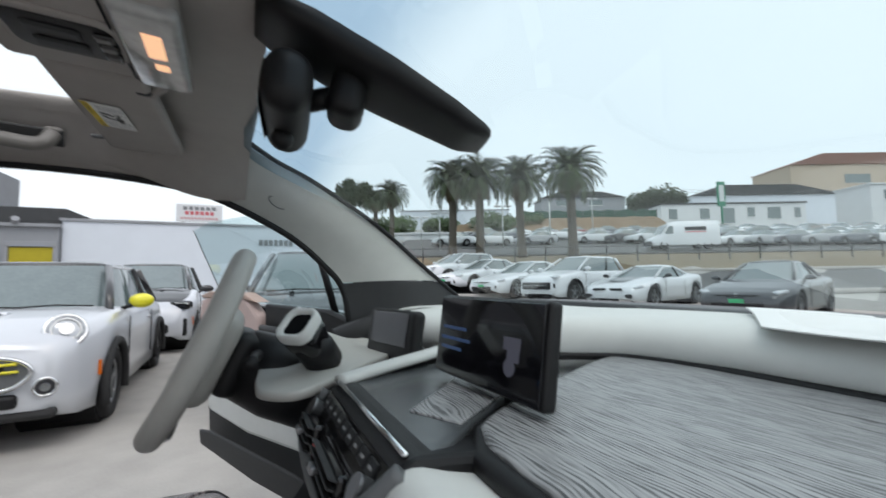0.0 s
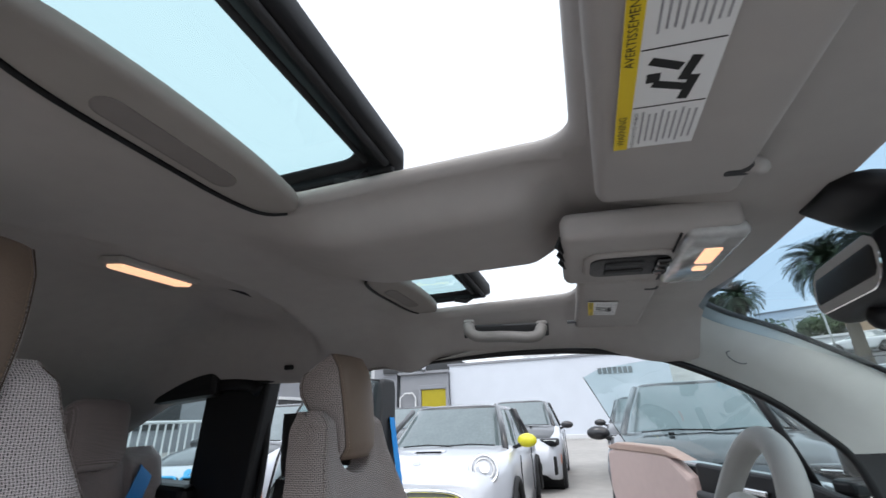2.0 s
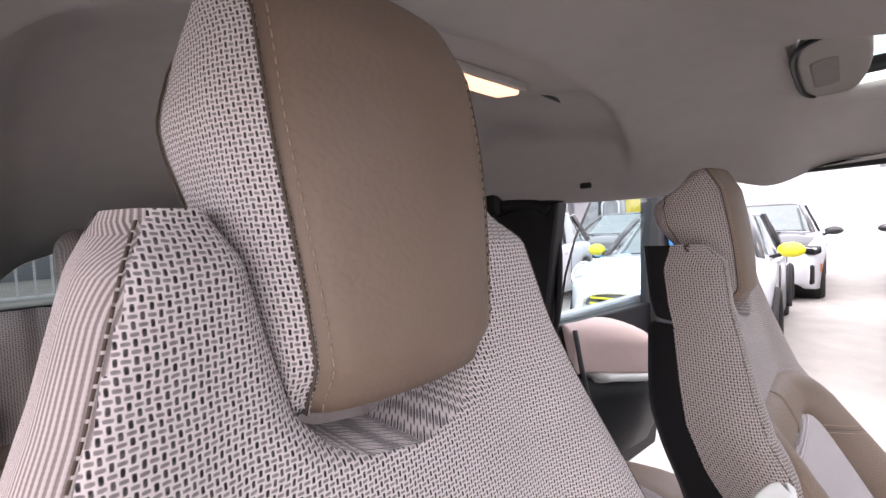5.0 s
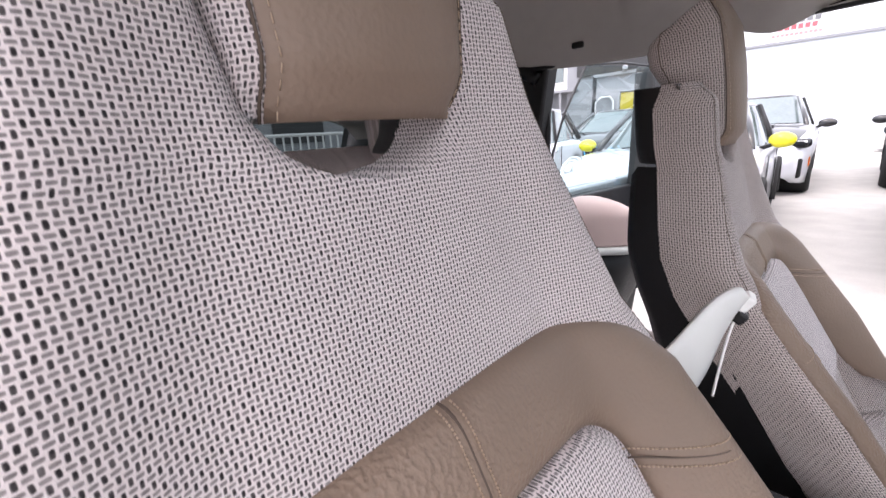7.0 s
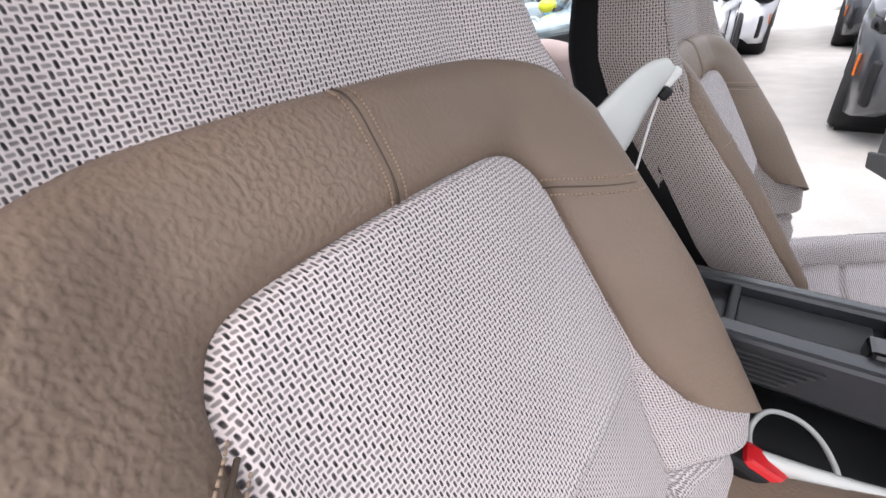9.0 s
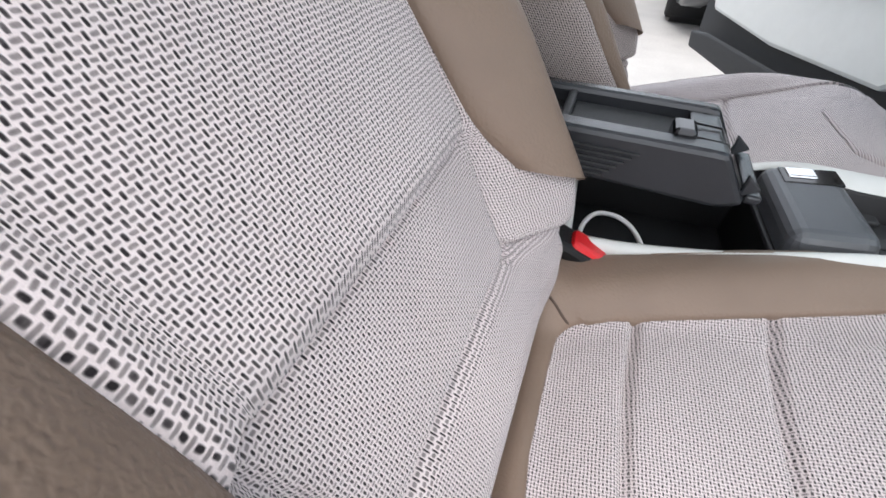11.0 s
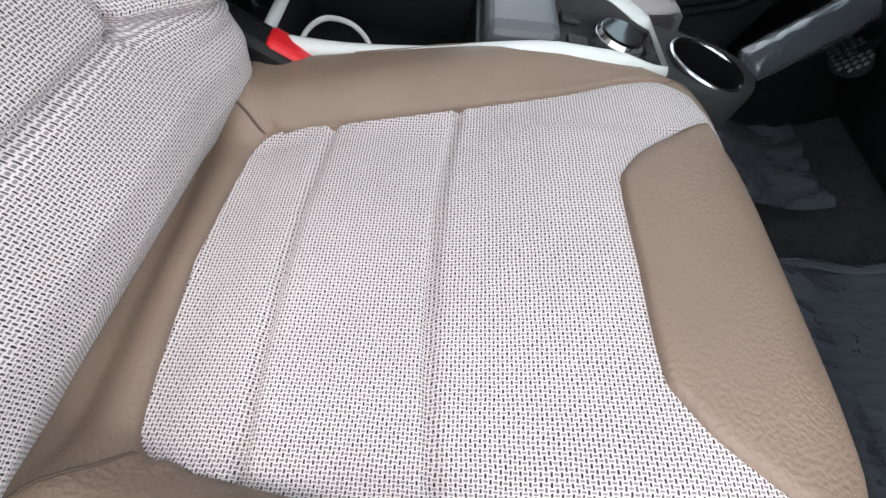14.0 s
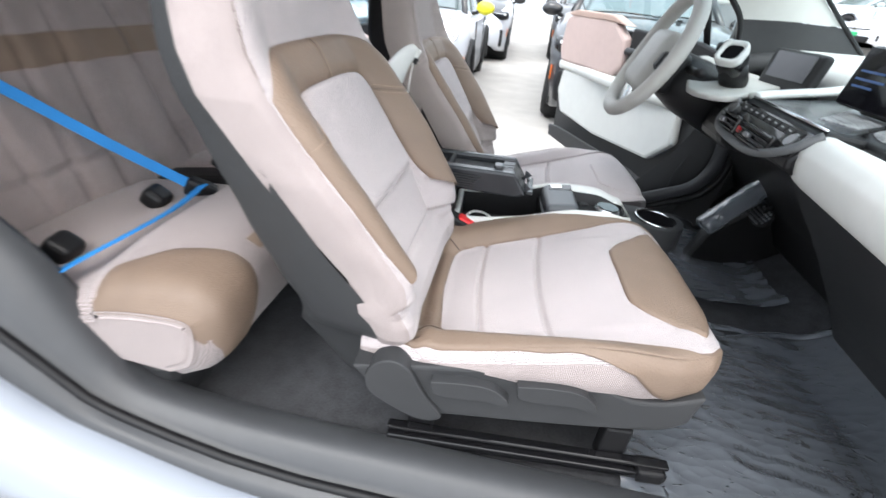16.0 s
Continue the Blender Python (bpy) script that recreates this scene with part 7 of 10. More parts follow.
# the passenger film's loose edge curls up along the tunnel
fold = [(x, -0.045 + 0.020 * noise.noise(Vector((x * 9, 4, 0))), floor_z(x, -0.045) + 0.024 + 0.010 * noise.noise(Vector((x * 14, 7, 0)))) for x in np.linspace(0.74, 1.14, 60)]
tube_ob("edge_fold", fold, 0.011, M_FILM, f1, 10, flat=0.6, label="curled film edge")
# film hump over the middle tunnel
hump = thing("wrapped_footrest", "black footrest wrapped in clear glossy film", "footrest")
line = curve_pts([(0.828, 0.326, 0.560), (0.87, 0.335, 0.607), (0.925, 0.350, 0.665), (1.0, 0.372, 0.742), (1.10, 0.40, 0.84)], 46)
v, f = tube(line[:34], [0.028, 0.036] + [0.039] * 32, 36, flat=0.85)
v = [p + Vector((0, 0, 0.005 * abs(noise.noise(Vector((p.x * 9, p.y * 45, p.z * 45)))) + 0.002 * noise.noise(Vector((p.x * 50, p.y * 30, p.z * 30))))) for p in v]
mesh_ob("wrap", v, f, M_FILM, hump, "clear wrinkled film")
v, f = tube(line[30:], [0.033] * len(line[30:]), 18, flat=0.85)
mesh_ob("rubber_pad", v, f, M_RUBBER, hump, "ribbed black rubber pad")
prism("foot", [(0.82, 0.40), (0.86, 0.53), (0.98, 0.66), (1.24, 0.80), (1.24, 0.40)], "y", 0.345, 0.40, M_BLACK, hump, "black bracket", bevel=0.01)
pd = thing("brake_pedal", "studded metal brake pedal", "pedal")
PM = pose(0.97, 0.30, 0.64, 0, 38, 0)
part("pad", cyl(bmesh.new(), 0.5, 0.012, PM @ pose(0, 0, 0, 0, 90, 0) @ Matrix.Diagonal((0.062, 0.098, 1, 1)), 32), M_RUBBER, pd)
for i in range(7):
    for j in range(5):
        yy, zz = -0.039 + 0.013 * i, -0.022 + 0.011 * j
        if (yy / 0.046) ** 2 + (zz / 0.028) ** 2 < 1:
            block("stud", (0.004, 0.0085, 0.0065), PM @ pose(-0.0075, yy, zz, 45, 0, 0), M_STEEL, pd, 0.0015)
tube_ob("arm", [(0.975, 0.30, 0.65), (1.03, 0.30, 0.76), (1.05, 0.30, 0.85)], 0.010, M_BLACK, pd, 8)

M_SILLPAINT = car_paint("silver_paint", (0.28, 0.30, 0.335), 0.75, 0.28)
M_ACCENT = plain("blue_accent", (0.02, 0.16, 0.45), 0.4)
# sills: inner ledge, black tread, pale outer skin
for sd in (-1, 1):
    prof = [(0.58, 0.30), (0.585, 0.43), (0.60, 0.452), (0.635, 0.458), (0.665, 0.452), (0.680, 0.425), (0.695, 0.415), (0.72, 0.412), (0.735, 0.395), (0.74, 0.33)]
    # on the passenger's side the sill sweeps up into the door opening's rear corner
    def rise(x, out):
        if sd > 0:
            return 0.30 * float(smooth01(-x, 0.60, 1.25)) + 0.03 * float(smooth01(-x, 0.3, 0.6))
        near = float(np.interp(-x, [0.25, 0.38, 0.46, 0.50, 0.56, 0.61, 0.68, 0.86, 1.35], [0, 0.01, 0.03, 0.07, 0.20, 0.30, 0.38, 0.55, 0.75]))
        far = float(np.interp(-x, [0.12, 0.25, 0.36, 0.51, 0.60, 0.75, 1.0, 1.35], [0, 0.02, 0.055, 0.11, 0.185, 0.32, 0.50, 0.70]))
        return near + (far - near) * out

    rings = []
    for x in np.linspace(-1.35, 0.98, 90):
        rings.append([(x, sd * (p[0] + 0.015 * float(smooth01(-x, 0.75, 1.3))) + 0.01, p[1] + rise(x, (p[0] - 0.58) / 0.16) * (p[1] > 0.35)) for p in prof])
    v, f = loft(rings, closed_ring=False)
    mesh_ob("door_sill", v, f, M_SILL, car, "satin grey plastic door sill")
    tube_ob("sill_seal", [(x, sd * 0.700 + 0.01, 0.418 + rise(x, 0.75)) for x in np.linspace(-1.2, 0.95, 60)], 0.009, M_BLACK, car, 8)
    rings = []
    for x in np.linspace(-1.35, 1.05, 70):
        rings.append([(x, sd * p[0] + 0.01, p[1] + rise(x, 1.0) * (p[1] > 0.34)) for p in ((0.735, 0.392), (0.765, 0.388), (0.835, 0.37), (0.868, 0.325), (0.865, 0.24), (0.82, 0.19))])
    v, f = loft(rings, closed_ring=False)
    mesh_ob("outer_sill", v, f, M_SILLPAINT, car, "silver painted outer sill")
    rings = [[(x, sd * p[0] + 0.01, p[1] + 0.6 * rise(x, 1.0)) for p in ((0.85, 0.262), (0.876, 0.255), (0.878, 0.23), (0.85, 0.22))] for x in np.linspace(-1.2, 0.9, 40)]
    v, f = loft(rings, closed_ring=False)
    mesh_ob("sill_accent", v, f, M_ACCENT, car, "blue accent strip")

# trim that bends from the driver's sill up the front pillar
pt = thing("pillar_foot_trim", "satin grey trim curving from the sill up the pillar", "trim", kind="structure")
rings = []
for p in curve_pts([(0.50, 0.615, 0.475), (0.64, 0.615, 0.500), (0.77, 0.613, 0.548), (0.865, 0.610, 0.596), (0.912, 0.607, 0.680), (0.912, 0.603, 0.790), (0.90, 0.60, 0.93)], 40):
    rings.append(Vector(p))
v, f = tube(rings, 0.026, 14, flat=0.5, up=(0, 1, 0))
mesh_ob("trim", v, f, M_SILL, pt)
v, f = tube([p + Vector((0.034, -0.012, -0.022)) for p in rings], 0.012, 10)
mesh_ob("seal", v, f, M_BLACK, pt, "black rubber seal")

# rear bench
rb = thing("rear_bench_seat", "two-place rear seat in rose-grey cloth with brown leather bands", "rear seat")


def pad(name, cx, cy, cz, sx, sy, sz, rx, ry, mat, parent, puff=0.02, label=""):
    """A soft padded block."""
    bm = bmesh.new()
    rbox(bm, (sx, sy, sz), None, min(0.045, sz * 0.45), 4)
    bmesh.ops.subdivide_edges(bm, edges=[e for e in bm.edges if e.calc_length() > 0.12], cuts=5, use_grid_fill=True)
    for v in bm.verts:
        v.co.z += puff * (1 - (2 * v.co.x / sx) ** 2) * (1 - (2 * v.co.y / sy) ** 2) * (v.co.z > 0)
    me = bpy.data.meshes.new(name)
    layer_m = pose(cx, cy, cz, rx, ry, 0)
    bmesh.ops.recalc_face_normals(bm, faces=bm.faces)
    uvl = bm.loops.layers.uv.new("UVMap")
    for face in bm.faces:
        for lp in face.loops:
            lp[uvl].uv = (lp.vert.co.x + lp.vert.co.z * 0.7, lp.vert.co.y + lp.vert.co.z * 0.3)
    bmesh.ops.transform(bm, matrix=layer_m, verts=bm.verts)
    bm.to_mesh(me)
    bm.free()
    me.materials.append(mat)
    me.polygons.foreach_set("use_smooth", [True] * len(me.polygons))
    ob = new(name, me)
    ob.parent = parent
    if label:
        tagged(ob, label)
    return ob


CUSH_R = curve_pts([(-0.93, 0.60), (-0.88, 0.640), (-0.80, 0.652), (-0.66, 0.662), (-0.585, 0.668), (-0.555, 0.690), (-0.46, 0.710), (-0.37, 0.715), (-0.325, 0.700), (-0.305, 0.665), (-0.312, 0.60), (-0.345, 0.535), (-0.40, 0.50)], 60)


def rear_cush(k, y, sd, lift=0.0):
    """Point k along the cushion's section, at a distance y from the middle line."""
    x, z = CUSH_R[k]
    a, b = CUSH_R[max(k - 1, 0)], CUSH_R[min(k + 1, 59)]
    d = math.hypot(b[0] - a[0], b[1] - a[1])
    nx, nz = -(b[1] - a[1]) / d, (b[0] - a[0]) / d
    e = min((y - 0.045) / 0.05, (0.615 - y) / 0.07, 1.0)
    h = lift - 0.055 * (1 - math.sqrt(max(0.0, 1 - (1 - max(e, 0.0)) ** 2))) + 0.012 * math.sin(math.pi * min(max((y - 0.05) / 0.58, 0), 1))
    x += 0.10 * max(0.0, y - 0.42) * (k > 20)  # the outer corner reaches forward
    return Vector((x + nx * h, sd * y, z + nz * h))


def rear_sheet(name, k0, k1, y_of, n, sd, mat, lift, label=""):
    rings, uvs = [], []
    for k in range(k0, k1 + 1):
        lo, hi = y_of(k)
        ring = []
        for j in range(n):
            y = lo + (hi - lo) * j / (n - 1)
            e = min(j, n - 1 - j, k - k0, k1 - k) / 1.5
            ring.append(rear_cush(k, y, sd, lift if lift == 0 else -0.004 + (lift + 0.004) * min(1.0, e)))
            uvs.append((k * 0.016, y))
        rings.append(ring)
    v, f = loft(rings, closed_ring=False)
    return mesh_ob(name, v, f if sd > 0 else [q[::-1] for q in f], mat, rb, label, uvs=uvs)


def rear_back(y, z):
    """x of the rear backrest's padded face."""
    x = -0.965 - 0.287 * (z - 0.918)
    a = abs(y)
    for g in (0.10, 0.215, 0.345, 0.475):
        x -= 0.014 * math.exp(-(((a - g - 0.10 * (0.95 - z) * (g < 0.3)) / 0.009) ** 2))
    if z < 0.95:
        x -= 0.012 * math.exp(-(((z - 0.735) / 0.008) ** 2)) * (a > 0.10)
    x += 0.010 * math.sin(a * 24) ** 2
    return x - 0.06 * float(smooth01(a, 0.56, 0.65)) ** 2 - 0.04 * float(smooth01(z, 1.16, 1.22)) ** 2


for sd in (-1, 1):
    rear_sheet("seat_cushion", 0, 59, lambda k: (0.045, 0.615), 34, sd, M_FAB_REAR, 0.0, "rose-grey cloth rear cushion")
    ends = [rear_cush(k, 0.6125, sd) for k in range(60)]
    hub = sum(ends, Vector()) / 60
    v = ends + [hub + (p - hub) * 0.4 for p in ends] + [hub]
    f = [(k, k + 1, 61 + k, 60 + k) for k in range(59)] + [(60 + k, 61 + k, 120) for k in range(59)] + [(59, 0, 60, 119), (119, 60, 120)]
    mesh_ob("cushion_end", v, f if sd > 0 else [q[::-1] for q in f], M_FAB_REAR, rb, "rose-grey cloth end of the cushion", uvs=[(p.x, p.z) for p in v])
    rear_sheet("leather_corner", 25, 54, lambda k: (0.495 - 0.05 * math.sin(math.pi * (k - 25) / 29) + 0.05 * max(0.0, 30 - k) / 5, 0.613 - 0.045 * float(smooth01(k, 46, 54))), 12, sd, M_LEATHER, 0.005, "brown leather cushion corner")
    rear_sheet("leather_strip", 36, 41, lambda k: (0.20, 0.42), 14, sd, M_LEATHER, 0.004)
    yy, zz_ = np.linspace(0.0, 0.65, 66), np.linspace(0.60, 1.22, 64)
    v, f = loft([[(rear_back(sd * y, z), sd * y, z) for y in yy] for z in zz_], closed_ring=False)
    mesh_ob("seat_back", v, f if sd > 0 else [q[::-1] for q in f], M_FAB_REAR, rb, "rose-grey cloth rear backrest with upright ribs", uvs=[(y, z) for z in zz_ for y in yy])
    zb = np.linspace(0.952, 1.026, 12)
    v, f = loft([[(rear_back(sd * y, z) + 0.005 * math.sin(math.pi * min(max((z - 0.952) / 0.074, 0.0), 1.0)) ** 0.5 - 0.001, sd * y, z) for y in yy] for z in zb], closed_ring=False)
    mesh_ob("leather_band", v, f if sd > 0 else [q[::-1] for q in f], M_LEATHER, rb, "brown leather band")
    pad("headrest", -1.035, sd * 0.365, 1.262, 0.19, 0.17, 0.09, 0, -98, M_FAB_REAR, rb, 0.01, "rear headrest in rose-grey cloth")
block("bench_base", (0.40, 1.20, 0.14), pose(-0.62, 0, 0.46), M_DGREY, rb, 0.02)
block("middle_tray", (0.50, 0.10, 0.06), pose(-0.64, 0, 0.640, 0, -8, 0), M_BLACK, rb, 0.015)
block("rear_wall", (0.05, 1.30, 0.80), pose(-1.33, 0, 0.80, 0, -14, 0), M_BLACK, car, 0.01)
block("rear_shelf", (0.35, 1.16, 0.04), pose(-1.38, 0, 1.10, 0, 0, 0), M_BLACK, car, 0.01)
# tailgate window
q = mesh_ob("tailgate_window", [(-1.62, -0.55, 1.12), (-1.62, 0.57, 1.12), (-1.40, 0.52, 1.40), (-1.40, -0.50, 1.40)], [(0, 1, 2, 3)], glass("privacy_glass", (0.16, 0.19, 0.19)), car)
q.visible_shadow = False
for sd in (1, -1):
    prism("tailgate_side", [(-1.50, 1.44), (-1.34, 1.44), (-1.45, 1.05), (-1.70, 1.05)], "y", sd * 0.60 - 0.03, sd * 0.60 + 0.03, M_BLACK, car, bevel=0.008)
block("tailgate_lower", (0.06, 1.24, 0.60), pose(-1.66, 0.01, 0.82), M_BLACK, car, 0.02)


def webbing(name, pts, width, mat, parent, across, thick=0.0016):
    rings = []
    for k, p in enumerate(pts):
        a = Vector(across[k] if isinstance(across, list) else across).normalized() * width / 2
        d = Vector(pts[min(k + 1, len(pts) - 1)]) - Vector(pts[max(k - 1, 0)])
        n = d.cross(a).normalized() * thick
        p = Vector(p)
        rings.append([p - a + n, p + a + n, p + a - n, p - a - n])
    v, f = loft(rings, cap=True)
    return mesh_ob(name, v, f, mat, parent, smooth=False)


# blue belts
b1 = thing("seat_belt", "bright blue rear seat belt drawn across the rear seat", "seat belt", group="rear seat belts")
webbing("webbing", curve_pts([(-1.10, -0.375, 1.06), (-0.948, -0.30, 0.934), (-0.80, -0.235, 0.81), (-0.64, -0.165, 0.685)], 20), 0.026, M_BLUE, b1, (0.148, 0.341, 0.357))
webbing("lap_webbing", curve_pts([(-0.600, -0.19, 0.710), (-0.590, -0.30, 0.702), (-0.585, -0.42, 0.706), (-0.60, -0.54, 0.702), (-0.62, -0.63, 0.690)], 16), 0.030, M_BLUE, b1, (0.55, 0.05, 0.22))
block("buckle", (0.075, 0.045, 0.05), pose(-0.635, -0.16, 0.68, 0, 30, 30), M_BLACK, b1, 0.012)
b2 = thing("seat_belt", "bright blue rear seat belt hanging beside the rear seat", "seat belt", group="rear seat belts")
webbing("webbing", curve_pts([(-1.16, 0.61, 1.11), (-1.09, 0.58, 1.158), (-1.025, 0.54, 1.150), (-0.985, 0.495, 1.113), (-0.955, 0.45, 1.06), (-0.915, 0.36, 0.94), (-0.85, 0.21, 0.79), (-0.74, 0.10, 0.71)], 30), 0.05, M_BLUE, b2, (0.1, 0.78, -0.62))
block("buckle", (0.06, 0.05, 0.06), pose(-0.74, 0.10, 0.70, 0, 20, 20), M_BLACK, b2, 0.012)
for (x, y, z) in ((-0.690, -0.250, 0.688), (-0.69, 0.02, 0.690), (-0.685, -0.50, 0.690)):
    an = thing("anchor_cover", "black plastic child seat anchor cover on the rear seat", "anchor cover", group="anchor covers")
    block("cap", (0.05, 0.06, 0.055), pose(x, y, z, 0, -50, 10), M_BLACK, an, 0.016, "", 4)


# ---- driver-side doors, standing open ----
M_SILVER = car_paint("silver_body_paint", (0.52, 0.53, 0.55), 0.5, 0.35)
fd = thing("front_door", "open front car door with rose panel and pale grey armrest", "car door")
fd.matrix_basis = pose(0.97, 0.775, 0, 0, 0, -65)


def door_sheet(name, outline, y0, y1, mat, parent, label="", bevel=0.01):
    return prism(name, outline, "y", y0, y1, mat, parent, label, bevel)


door_sheet("outer_skin", [(0.0, 0.36), (0.02, 0.70), (0.0, 1.00), (-0.25, 1.06), (-1.30, 1.085), (-1.37, 0.80), (-1.33, 0.40), (-1.2, 0.34), (-0.2, 0.32)], 0.035, 0.075, M_SILVER, fd, "silver door skin", 0.012)
door_sheet("inner_frame", [(0.0, 0.37), (0.0, 1.00), (-0.25, 1.05), (-1.29, 1.075), (-1.35, 0.80), (-1.31, 0.41), (-1.18, 0.36)], -0.005, 0.034, M_DGREY, fd, "dark grey door frame", 0.006)
door_sheet("lower_panel", [(-0.32, 0.55), (-0.19, 0.66), (-0.22, 0.80), (-0.55, 0.83), (-1.26, 0.80), (-1.28, 0.67), (-1.20, 0.55), (-0.8, 0.525)], -0.050, -0.006, M_LGREY, fd, "pale grey lower door panel", 0.016)
door_sheet("map_pocket", [(-0.06, 0.385), (-0.05, 0.44), (-0.40, 0.475), (-1.15, 0.47), (-1.27, 0.45), (-1.25, 0.385), (-0.7, 0.365)], -0.070, -0.052, M_DGREY, fd, "grey door pocket", 0.014)
door_sheet("rose_panel", [(-0.68, 0.90), (-0.70, 1.03), (-0.82, 1.105), (-1.20, 1.110), (-1.315, 1.085), (-1.335, 0.92), (-1.30, 0.84), (-0.75, 0.845)], -0.060, -0.006, M_PINK, fd, "rose-beige upper door panel", 0.018)
door_sheet("top_cap", [(-0.70, 1.085), (-0.84, 1.125), (-1.20, 1.128), (-1.30, 1.108), (-1.28, 1.095), (-0.85, 1.095)], -0.064, -0.002, plain("tan_cap", (0.42, 0.30, 0.25), 0.6), fd, "tan top cap", 0.006)
door_sheet("front_panel", [(-0.03, 0.80), (-0.02, 1.02), (-0.25, 1.07), (-0.69, 1.08), (-0.68, 0.84)], -0.035, -0.006, M_BLACK, fd, "black front door panel", 0.010)
rings = []
for x in np.linspace(-0.22, -1.30, 24):
    s = (x + 0.22) / -1.08
    d = 0.05 + 0.035 * math.sin(math.pi * min(1, s * 1.3))
    rings.append([(x, -0.01, 0.80), (x, -d, 0.80), (x, -d - 0.012, 0.815), (x, -d - 0.010, 0.838), (x, -d, 0.850), (x, -0.01, 0.855)])
v, f = loft(rings, cap=True)
mesh_ob("armrest", v, f, M_LGREY, fd, "pale grey door armrest")
tube_ob("pull_handle", [(-0.30, -0.03, 0.92), (-0.34, -0.075, 0.955), (-0.50, -0.08, 0.985), (-0.64, -0.07, 0.985), (-0.70, -0.03, 0.97)], 0.014, M_DGREY, fd, 10)
block("lever", (0.10, 0.012, 0.02), pose(-0.42, -0.042, 1.02), M_CHROME, fd, 0.005)
# frameless side window with slanted rear edge and black divider
gl = thing("side_window", "", "")
gl.parent = fd
tagged(gl, "frameless tinted side window")
q = mesh_ob("pane", [(-0.25, 0.015, 1.05), (-1.22, 0.015, 1.09), (-1.52, -0.03, 1.46), (-1.30, -0.035, 1.485), (-0.80, -0.035, 1.47), (-0.36, -0.03, 1.395)], [(5, 4, 3, 2, 1, 0)], M_SIDEGLASS, gl, smooth=False)
q.visible_shadow = False
q = mesh_ob("quarter_pane", [(-0.03, 0.015, 1.05), (-0.25, 0.015, 1.05), (-0.36, -0.03, 1.385), (-0.18, -0.015, 1.24)], [(3, 2, 1, 0)], M_SIDEGLASS, gl, smooth=False)
q.visible_shadow = False
tube_ob("divider", [(-0.255, 0.015, 1.05), (-0.31, -0.005, 1.22), (-0.375, -0.03, 1.40)], 0.013, M_BLACK, gl, 8)
tube_ob("front_frame", [(-0.0, 0.02, 1.03), (-0.09, 0.005, 1.14), (-0.20, -0.015, 1.26), (-0.375, -0.03, 1.40)], 0.014, M_BLACK, gl, 8)
tube_ob("edge_line", [(-1.22, 0.015, 1.09), (-1.52, -0.03, 1.46)], 0.0025, M_DGREY, gl, 6)
# door mirror
dm = thing("door_mirror", "", "")
dm.parent = fd
tagged(dm, "black door mirror")
bm = rbox(bmesh.new(), (0.10, 0.20, 0.135), pose(-0.20, 0.19, 1.13, 0, 0, -12), 0.045, 5)
part("shell", bm, M_BLACK, dm, smooth=True)
block("glass", (0.004, 0.16, 0.105), pose(-0.20, 0.19, 1.13, 0, 0, -12) @ pose(-0.05, 0, 0), mm, dm, 0.001)
block("arm", (0.06, 0.14, 0.04), pose(-0.18, 0.08, 1.06), M_BLACK, dm, 0.012)

# rear door, hinged at its rear edge
rd = thing("rear_door", "open rear-hinged car door with black belt post", "car door")
rd.matrix_basis = pose(-0.74, 0.72, 0, 0, 0, 80)
door_sheet("outer_skin", [(0.0, 0.46), (0.0, 1.02), (0.66, 1.03), (0.70, 0.70), (0.62, 0.40), (0.2, 0.38)], 0.035, 0.075, M_SILVER, rd, "silver door skin", 0.012)
door_sheet("inner_frame", [(0.0, 0.47), (0.0, 1.00), (0.66, 1.0), (0.69, 0.70), (0.61, 0.41), (0.2, 0.39)], -0.01, 0.034, M_BLACK, rd, "black door frame", 0.006)
door_sheet("belt_post", [(0.575, 0.55), (0.585, 1.0), (0.60, 1.435), (0.62, 1.455), (0.700, 1.450), (0.712, 1.41), (0.715, 0.95), (0.69, 0.55)], -0.045, 0.035, M_DGREY, rd, "dark belt post at the door's edge", 0.012)
# bulging inner panel: rose pad over a pale ledge, black below
rings = []
for x in np.linspace(0.02, 0.345, 26):
    q = (x - 0.02) / 0.325
    d = 0.05 + 0.165 * float(smooth01(q, 0.0, 0.75)) * (1 - 0.3 * float(smooth01(q, 0.88, 1.0)))
    top = 1.000 - 0.070 * float(smooth01(q, 0.55, 1.0))
    low = 0.845
    rings.append([(x, p[0], p[1]) for p in curve_pts([(-0.01, top), (-0.35 * d, top + 0.004), (-0.75 * d, top - 0.012), (-0.97 * d, top - 0.045), (-d, (top + low) / 2), (-0.985 * d, low + 0.006), (-0.93 * d, low)], 18)])
v, f = loft(rings, cap=False)
n = len(rings[0])
f = [q for q in f if not any(i % n == 0 for i in q) or not any(i % n == n - 1 for i in q)]
f += [tuple(range(n))[::-1], tuple(range((len(rings) - 1) * n, len(rings) * n))]
mesh_ob("rose_panel", v, f, M_PINK, rd, "rose-beige bulging door panel")
rings = []
for x in np.linspace(0.10, 0.355, 14):
    q = (x - 0.10) / 0.255
    d = 0.13 + 0.095 * float(smooth01(q, 0.0, 0.6)) * (1 - 0.25 * float(smooth01(q, 0.88, 1.0)))
    rings.append([(x, -0.01, 0.842), (x, -d + 0.008, 0.842), (x, -d, 0.836), (x, -d + 0.004, 0.822), (x, -d + 0.03, 0.812), (x, -0.01, 0.80)])
v, f = loft(rings, cap=True)
mesh_ob("armrest", v, f, M_LGREY, rd, "pale grey armrest ledge")
rings = []
